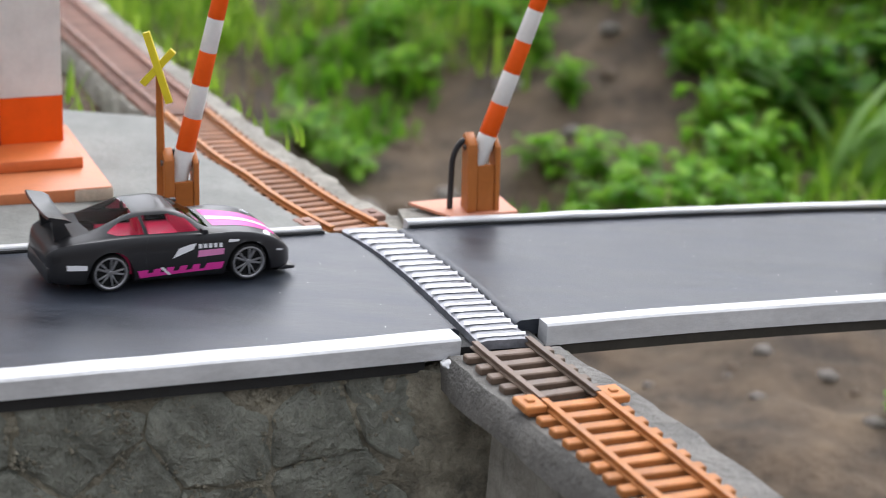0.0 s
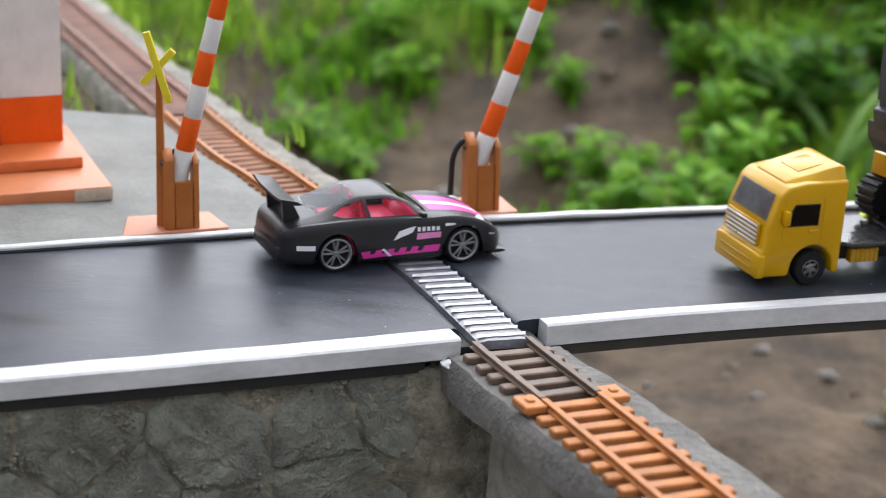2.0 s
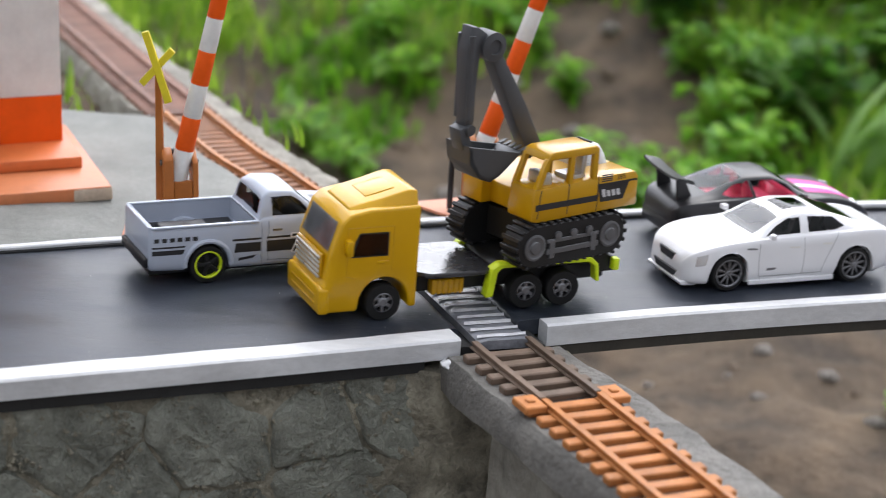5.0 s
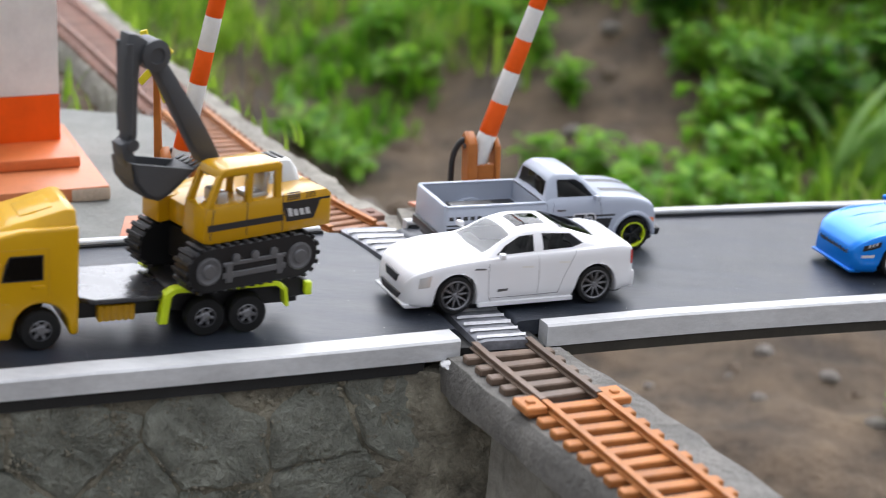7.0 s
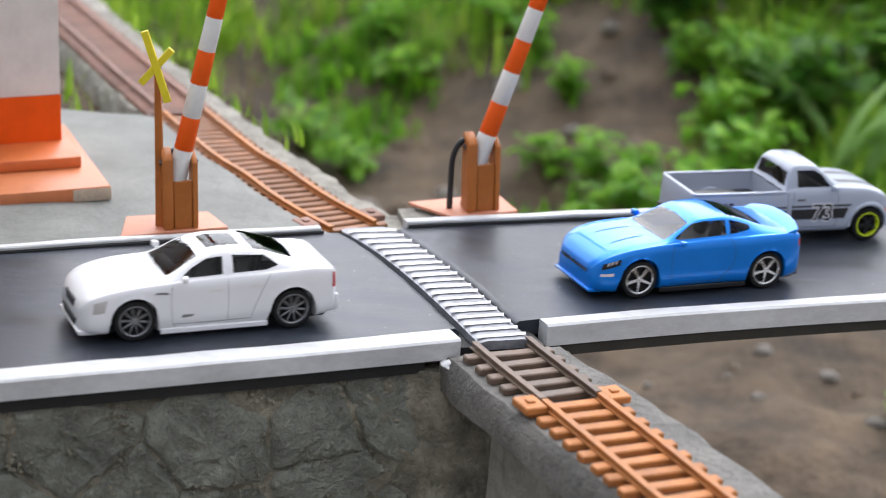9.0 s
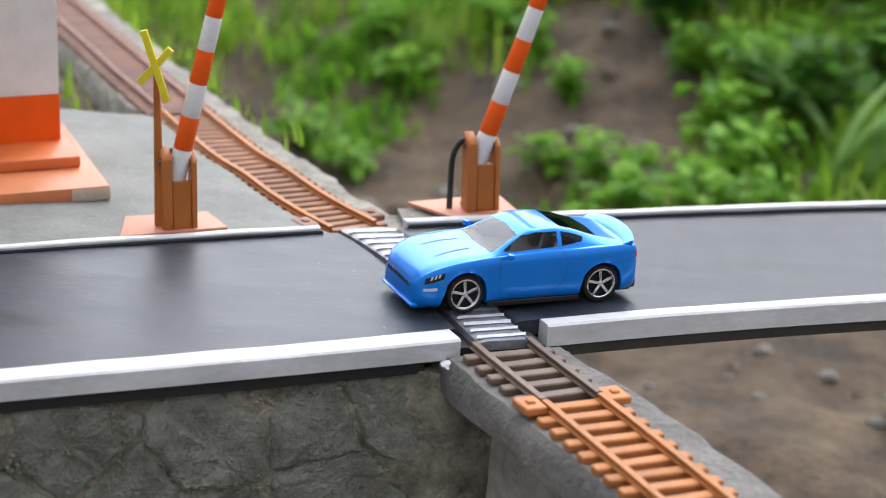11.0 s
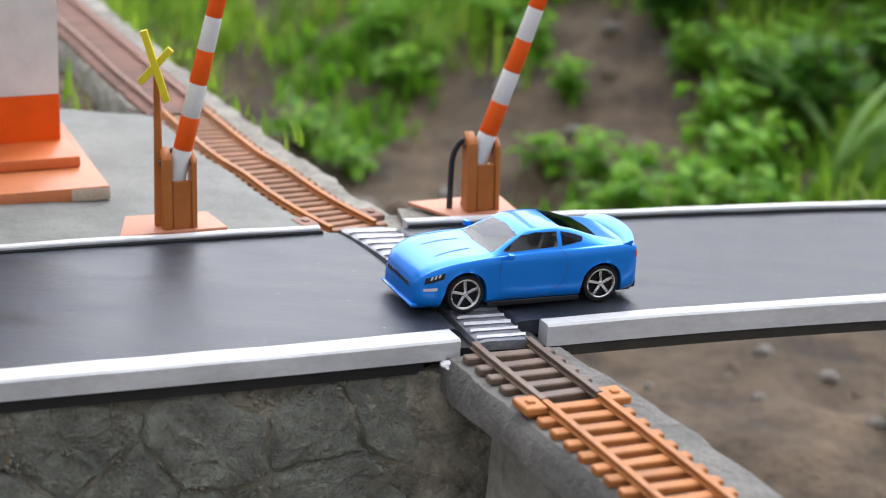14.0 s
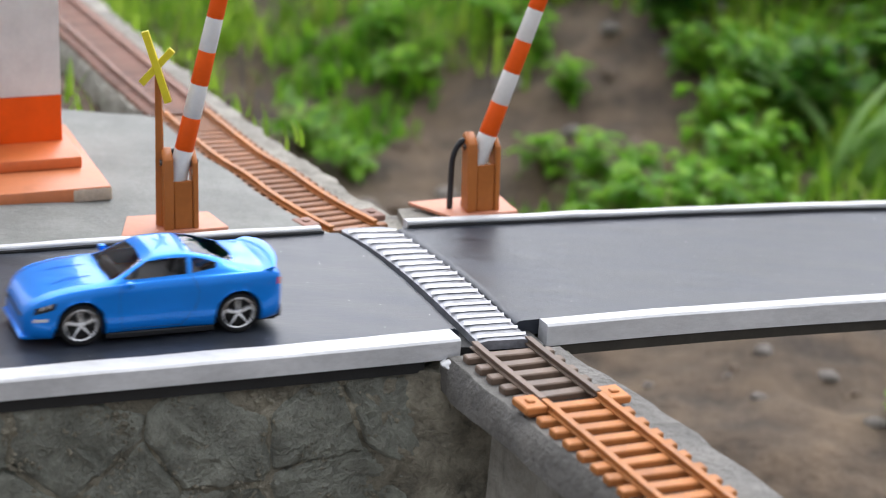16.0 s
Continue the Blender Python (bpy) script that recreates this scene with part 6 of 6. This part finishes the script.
# ---- plants on the slope behind ----
def leaf_mat(name, dark, light):
    m = bpy.data.materials.new(name)
    m.use_nodes = True
    n, l = m.node_tree.nodes, m.node_tree.links
    b = n["Principled BSDF"]
    ge = n.new("ShaderNodeNewGeometry")
    ramp = n.new("ShaderNodeValToRGB")
    ramp.color_ramp.elements[0].color, ramp.color_ramp.elements[1].color = (*dark, 1), (*light, 1)
    tr, mx = n.new("ShaderNodeBsdfTranslucent"), n.new("ShaderNodeMixShader")
    l.new(ge.outputs["Random Per Island"], ramp.inputs[0])
    l.new(ramp.outputs[0], b.inputs["Base Color"]), l.new(ramp.outputs[0], tr.inputs[0])
    b.inputs["Roughness"].default_value = 0.5
    b.inputs["Specular IOR Level"].default_value = 0.3
    mx.inputs[0].default_value = 0.5
    l.new(b.outputs[0], mx.inputs[1]), l.new(tr.outputs[0], mx.inputs[2]), l.new(mx.outputs[0], n["Material Output"].inputs[0])
    return m


M_GRASS = leaf_mat("grass_blades", (0.12, 0.28, 0.012), (0.42, 0.62, 0.07))
M_LEAF_DARK = leaf_mat("dark_leaves", (0.03, 0.11, 0.012), (0.13, 0.32, 0.03))
M_LEAF_MID = leaf_mat("fresh_leaves", (0.08, 0.25, 0.014), (0.27, 0.53, 0.04))
M_LEAF_PALE = leaf_mat("pale_leaves", (0.16, 0.32, 0.07), (0.30, 0.50, 0.14))
M_DRY = leaf_mat("dry_stalks", (0.12, 0.085, 0.045), (0.30, 0.24, 0.13))


def blade(vs, fs, p, ang, length, width, bend, seg=4):
    d = np.array((math.cos(ang), math.sin(ang), 0.0))
    s = np.array((-d[1], d[0], 0.0))
    i0 = len(vs)
    for i in range(seg + 1):
        t = i / seg
        c = np.array(p) + d * (bend * length * t * t) + np.array((0, 0, length * (t - 0.45 * bend * t * t)))
        w = width * 0.5 * (1 - t ** 1.6) + 1e-5
        vs += [tuple(c - s * w), tuple(c + s * w)]
    fs += [(i0 + 2 * i, i0 + 2 * i + 1, i0 + 2 * i + 3, i0 + 2 * i + 2) for i in range(seg)]


def leaf(vs, fs, p, az, droop, length, width):
    d = np.array((math.cos(az) * math.cos(droop), math.sin(az) * math.cos(droop), -math.sin(droop)))
    s = np.array((-math.sin(az), math.cos(az), 0.0))
    up = np.cross(d, s)
    if up[2] < 0:
        up = -up
    i0 = len(vs)
    for t, w, k in ((0, 0, 0), (0.35, 1, 0), (0.35, -1, 0), (0.35, 0, -0.12), (0.7, 0.75, -0.02), (0.7, -0.75, -0.02), (0.7, 0, -0.14), (1.0, 0, -0.18)):
        vs.append(tuple(np.array(p) + d * length * t + s * w * width * 0.5 + up * k * length))
    fs += [(i0, i0 + 3, i0 + 1), (i0, i0 + 2, i0 + 3), (i0 + 1, i0 + 3, i0 + 6, i0 + 4), (i0 + 3, i0 + 2, i0 + 5, i0 + 6), (i0 + 4, i0 + 6, i0 + 7), (i0 + 6, i0 + 5, i0 + 7)]


def plain_mesh(name, vs, fs, material):
    me = bpy.data.meshes.new(name)
    me.from_pydata(vs, [], fs)
    me.materials.append(material)
    for p in me.polygons:
        p.use_smooth = True
    return me


def clear_of_track(x, y):
    return not (0.5 < y < 1.5 and -0.035 < track_side(x, y) < 0.03)


def build_grass():
    rnd = random.Random(5)
    for name, label, mt, count, lo, hi, wd, zone in (
            ("grass", "fresh green grass on the slope behind the road", M_GRASS, 12000, 0.02, 0.05, 0.004, "back"),
            ("weeds", "short green weeds scattered over bare soil", M_LEAF_MID, 6500, 0.008, 0.026, 0.006, "sparse"),
            ("dry_grass", "dry straw-coloured stalks between the weeds", M_DRY, 2600, 0.015, 0.05, 0.002, "all")):
        vs, fs = [], []
        made = 0
        while made < count:
            x, y = rnd.uniform(-0.60, 0.60), rnd.uniform(0.75, 1.9)
            k = noise.noise(Vector((x * 7, y * 7, 1.5))) + 0.5 * noise.noise(Vector((x * 17, y * 17, 8)))
            if zone == "back":
                edge = 1.33 + 0.16 * k - 0.26 * max(0.0, min(1.0, (x - 0.09) * 8)) - 0.04 * max(0.0, min(1.0, (-x - 0.06) * 8))
                ok = y > edge and k > -0.4
            elif zone == "sparse":
                ok = 0.95 < y < 1.45 and k > 0.0 and x > -0.12
            else:
                ok = y > 1.0 and k > -0.2
            if not ok or not clear_of_track(x, y):
                continue
            z = ground_z(x, y)
            for _ in range(rnd.randint(3, 7)):
                blade(vs, fs, (x + rnd.uniform(-0.012, 0.012), y + rnd.uniform(-0.012, 0.012), z - 0.003), rnd.uniform(0, 6.28), rnd.uniform(lo, hi), wd * rnd.uniform(0.6, 1.2), rnd.uniform(0.1, 0.9))
                made += 1
        tagged(new(name, plain_mesh(name, vs, fs, mt)), label, "grass", kind="stuff")
    vs, fs = [], []
    for _ in range(220):
        x, y = rnd.uniform(-0.24, -0.13), rnd.uniform(0.76, 0.95)
        if track_side(x, y) > 0.022:
            blade(vs, fs, (x, y, ground_z(x, y) - 0.002), rnd.uniform(0, 6.28), rnd.uniform(0.008, 0.026), 0.002, rnd.uniform(0.1, 0.7))
    for _ in range(120):
        s = rnd.uniform(s_of_y(0.72), s_of_y(1.2))
        p = track_point(s, -rnd.uniform(0.028, 0.045), -0.014)
        blade(vs, fs, tuple(p), rnd.uniform(0, 6.28), rnd.uniform(0.006, 0.016), 0.002, rnd.uniform(0.1, 0.7))
    tagged(new("verge_grass", plain_mesh("verge_grass", vs, fs, M_GRASS)), "thin green grass growing beside the railway", "grass", kind="stuff")


def bush(name, label, mt, height, spread, leaves, size, seed):
    rnd = random.Random(seed)
    b = base(name, label, "plant", group="weeds on the slope")
    stem_v, tips = bmesh.new(), []
    for _ in range(9):
        a, r = rnd.uniform(0, 6.28), spread * rnd.uniform(0.2, 1.0)
        h = height * rnd.uniform(0.6, 1.0)
        pts = [(0.1 * r * math.cos(a), 0.1 * r * math.sin(a), -0.01), (0.45 * r * math.cos(a), 0.45 * r * math.sin(a), h * 0.5), (r * math.cos(a), r * math.sin(a), h)]
        tube(stem_v, spline(pts, 4), [0.0016 - 0.00013 * i for i in range(9)], 5)
        tips.append(spline(pts, 10))
    part("stem", stem_v, M_DRY, b, "thin stalks")
    vs, fs = [], []
    for _ in range(leaves):
        line = rnd.choice(tips)
        p = line[int(len(line) * rnd.uniform(0.25, 0.999))]
        p = np.array(p) + np.array([rnd.uniform(-1, 1) * size * 0.4 for _ in range(3)])
        leaf(vs, fs, p, rnd.uniform(0, 6.28), rnd.uniform(-0.5, 0.8), size * rnd.uniform(0.6, 1.25), size * rnd.uniform(0.4, 0.7))
    f = new("foliage", plain_mesh("foliage", vs, fs, mt))
    f.parent = b
    tagged(f, "small uneven leaves")
    return b


def plant_out():
    rnd = random.Random(17)
    kinds = [bush("weed_plant", "dark green leafy weed on the slope", M_LEAF_DARK, 0.10, 0.07, 150, 0.030, 1),
             bush("weed_plant", "fresh green broad-leaved weed on the slope", M_LEAF_MID, 0.085, 0.06, 120, 0.028, 2),
             bush("weed_plant", "low pale green weed growing from bare soil", M_LEAF_MID, 0.04, 0.04, 60, 0.020, 3),
             bush("weed_plant", "tall dark green shrub on the slope", M_LEAF_DARK, 0.17, 0.10, 240, 0.034, 4)]
    for k, b in enumerate(kinds):
        x, y = ((0.22, 1.20), (0.17, 1.12), (0.06, 1.16), (0.30, 1.38))[k]
        b.matrix_basis = pose(x, y, ground_z(x, y), 0, 0, 40 * k)
        b.scale = (0.6, 0.6, 0.6)
    spots = []
    for _ in range(60):
        spots.append((rnd.uniform(0.13, 0.42), rnd.uniform(1.12, 1.6), rnd.choice((0, 1, 1, 3)), rnd.uniform(0.32, 0.6)))
    for _ in range(34):
        spots.append((rnd.uniform(-0.42, 0.15), rnd.uniform(1.42, 1.8), rnd.choice((0, 1, 1, 3)), rnd.uniform(0.4, 0.7)))
    for x, y, k, s in ((0.09, 1.13, 1, 0.45), (0.12, 1.07, 1, 0.5), (0.10, 1.07, 2, 0.8), (0.145, 1.10, 1, 0.5), (0.17, 1.07, 1, 0.45), (0.05, 1.30, 1, 0.4), (0.03, 1.34, 2, 0.8), (-0.03, 1.28, 2, 0.7), (-0.05, 1.33, 1, 0.4), (-0.09, 1.20, 2, 0.7), (-0.06, 1.17, 2, 0.6), (0.07, 1.24, 1, 0.35), (0.215, 0.835, 2, 0.42), (0.225, 0.85, 2, 0.38)):
        spots.append((x, y, k, s))
    # unseen tall shrubs above the view, added to darken reflections in road and cars
    for _ in range(16):
        spots.append((rnd.uniform(-0.6, 0.9), rnd.uniform(1.9, 2.6), 3, rnd.uniform(1.5, 2.3)))
    for x, y, k, s in spots:
        if clear_of_track(x, y):
            copy_thing(kinds[k], pose(x, y, ground_z(x, y), rnd.uniform(-8, 8), rnd.uniform(-8, 8), rnd.uniform(0, 360))).scale = (s, s, s)
    for x, y, turn, ln in ((0.235, 1.14, 20, 0.13), (0.225, 1.13, 35, 0.14), (0.25, 1.15, 10, 0.12), (0.26, 1.16, 25, 0.13), (0.23, 1.16, 160, 0.10), (0.245, 1.13, 50, 0.12)):
        vs, fs = [], []
        for k in range(3):
            blade(vs, fs, (0, 0, -0.004), radians(turn + rnd.uniform(-25, 25)), ln * rnd.uniform(0.8, 1.1), 0.007, rnd.uniform(0.7, 1.1), 9)
        ob = tagged(new("tall_grass", plain_mesh("tall_grass", vs, fs, M_LEAF_PALE)), "long arching pale green grass blades", "grass", "long grass on the slope")
        ob.matrix_basis = pose(x, y, ground_z(x, y))


build_grass()
plant_out()


# ---- clods, pebbles and grit ----
def build_stones():
    rnd = random.Random(31)
    tones = [mat("pebble_" + n, c, 0.85, var=0.4, grain=300, blotch=50, bump=0.0006) for n, c in (("grey", (0.30, 0.27, 0.24)), ("brown", (0.20, 0.145, 0.10)))]
    meshes = []
    for k in range(4):
        bm = bmesh.new()
        bmesh.ops.create_icosphere(bm, subdivisions=2, radius=1.0)
        for v in bm.verts:
            v.co *= 1 + 0.35 * noise.noise(v.co * 1.3 + Vector((k * 7, 0, 0)))
            v.co.z *= 0.6
        me = bpy.data.meshes.new("pebble")
        bm.to_mesh(me)
        bm.free()
        me.materials.append(tones[k % 2])
        for p in me.polygons:
            p.use_smooth = True
        meshes.append(me)
    for i in range(90):
        if i < 55:
            x, y, r = rnd.uniform(-0.15, 0.40), rnd.uniform(0.95, 1.4), rnd.uniform(0.003, 0.012)
        elif i < 75:
            x, y, r = rnd.uniform(0.08, 0.28), rnd.uniform(0.72, 0.92), rnd.uniform(0.002, 0.006)
        else:
            x, y, r = rnd.uniform(-0.19, -0.14), rnd.uniform(0.745, 0.85), rnd.uniform(0.004, 0.011)
        if not clear_of_track(x, y):
            continue
        ob = tagged(new("pebble", meshes[i % 4]), "rounded stone lying on the soil", "stone", "stones on the soil")
        ob.matrix_basis = pose(x, y, ground_z(x, y) - r * 0.1, 0, 0, rnd.uniform(0, 360)) @ Matrix.Diagonal((r, r * rnd.uniform(0.7, 1.2), r, 1))
    vs, fs = [], []
    for _ in range(140):
        u, v = rnd.uniform(-0.20, 0.2), rnd.random()
        y = near_y(u) * (1 - v) + far_y(u) * v
        if abs(u - groove_x(GROOVE_L, y) - 0.008) < 0.012:
            continue
        r = rnd.choice((0.0001, 0.00014, 0.0002))
        i0 = len(vs)
        vs += [(u + r, y, 0.00012), (u, y + r, 0.00012), (u - r, y, 0.00012), (u, y - r, 0.00012), (u, y, 0.00012 + r)]
        fs += [(i0, i0 + 1, i0 + 4), (i0 + 1, i0 + 2, i0 + 4), (i0 + 2, i0 + 3, i0 + 4), (i0 + 3, i0, i0 + 4)]
    tagged(new("grit", plain_mesh("grit", vs, fs, M_WHITE)), "pale specks of grit on the black road", "grit", kind="stuff")


build_stones()
bm = bmesh.new()
bmesh.ops.create_icosphere(bm, subdivisions=3, radius=0.0026)
for v in bm.verts:
    v.co *= 1 + 0.5 * noise.noise(v.co * 500)
    v.co.z *= 0.55
ob = tagged(link("glue_blob", bm, M_KERB, smooth=True), "white blob of filler under the kerb's end", "filler")
ob.location = (0.0044, 0.5133, -0.0058)


# ---- what moves ----
def drive(things, lane, heading, half, rows, wheels_of):
    """Key things along a lane: rows of seconds and millimetres; half: from the near wheels' line to the middle of the thing. things: (thing, pose on the vehicle)."""
    ts, us = np.array([r[0] for r in rows], float), np.array([r[1] for r in rows], float) * MM

    def where(u):
        x, y, h = lane_frame(lane, u)
        m = pose(x - math.sin(h) * half, y + math.cos(h) * half, 0.0001, 0, 0, math.degrees(h) + (0 if heading > 0 else 180))
        return m
    for thing, rest in things:
        walk(thing, [(t, where(u) @ rest) for t, u in zip(ts, us)])
    for w in wheels_of:
        fine, last = [], None
        at = Matrix.Translation(w.location)
        for t0, u0, t1, u1 in zip(ts, us, ts[1:], us[1:]):
            n = max(1, int(abs(u1 - u0) / (w["roll"] * 1.1)) + 1)
            for i in range(n):
                fine.append((t0 + (t1 - t0) * i / n, u0 + (u1 - u0) * i / n))
        fine.append((ts[-1], us[-1]))
        keyed = []
        for t, u in fine:
            if last is None or frame(t) > last:
                keyed.append((t, at @ Euler((0, heading * u / w["roll"], 0)).to_matrix().to_4x4()))
                last = frame(t)
        walk(w, keyed)


def wheels_in(car):
    return [c for c in car.children if "roll" in c]


def motions():
    here = Matrix.Identity(4)
    drive([(muscle_car, here)], NEAR_LANE, -1, 0.0128, [(0, 495.8), (3, 356.5), (5, 268.3), (6.3, 206.3), (6.6, 195.0), (7, 176.1), (7.5, 151.0), (8, 130.2), (8.5, 112.9), (9, 85.7), (9.2, 74.3), (9.7, 52.2), (10.3, 32.9), (10.7, 29.2), (11.3, 29.1), (12.5, 29.1), (12.6, 31.5), (12.7, 40.1), (12.8, 35.5), (12.9, 29.9), (13, 29.1), (14.7, 29.2), (14.8, 40.1), (14.9, 26.9), (15, 16.6), (15.2, -2.1), (15.5, -31.2), (16, -82.0)], wheels_in(muscle_car))
    drive([(saloon_car, here)], NEAR_LANE, -1, 0.0122, [(0, 356.5), (1, 308.3), (2, 268.3), (3, 213.4), (3.5, 189.4), (3.7, 179.7), (4, 165.2), (4.2, 155.2), (5, 116.8), (6.3, 60.2), (6.5, 50.4), (7, 26.6), (7.5, -1.1), (8, -21.9), (8.5, -41.4), (9, -66.8), (9.2, -78.9), (10, -126.9), (11, -186.4), (12.5, -273.7), (16, -396.7)], wheels_in(saloon_car))
    drive([(racing_coupe, here)], FAR_LANE, 1, 0.0125, [(0, -84.4), (0.5, -62.6), (1, -42.0), (1.5, -24.1), (2, -14.8), (2.5, 11.1), (3, 35.0), (3.5, 52.8), (4.2, 83.0), (5.2, 125.7), (6.3, 173.2), (6.5, 184.1), (7, 211.5), (8, 264.2), (9, 320.2), (11, 393.8), (16, 459.2)], wheels_in(racing_coupe))

    drive([(pickup, here)], FAR_LANE, 1, 0.0118, [(0, -291.1), (2, -199.3), (2.9, -154.2), (3, -148.9), (3.5, -125.2), (4, -101.0), (4.2, -91.0), (5.2, -43.0), (6.3, 6.8), (6.5, 16.3), (7, 40.9), (7.5, 63.2), (8, 83.0), (8.5, 100.8), (9, 126.1), (9.2, 136.3), (10, 175.6), (12, 279.4), (16, 437.3)], wheels_in(pickup))
    ride = pose(-0.0275, 0.0, 0.0146, 0, 0, 15)
    drive([(truck, here), (excavator, ride)], NEAR_LANE, -1, 0.0112, [(0, 214.5), (0.5, 193.5), (1, 174.6), (1.5, 157.7), (2, 148.7), (2.5, 122.7), (3, 97.5), (3.5, 75.5), (4, 52.7), (4.2, 44.5), (5.2, -2.6), (6.3, -53.0), (6.5, -62.2), (7, -88.6), (7.5, -114.0), (8, -135.4), (8.5, -155.6), (8.7, -166.0), (9.2, -188.4), (10, -228.4), (11, -279.0), (16, -418.3)], wheels_in(truck))


motions()
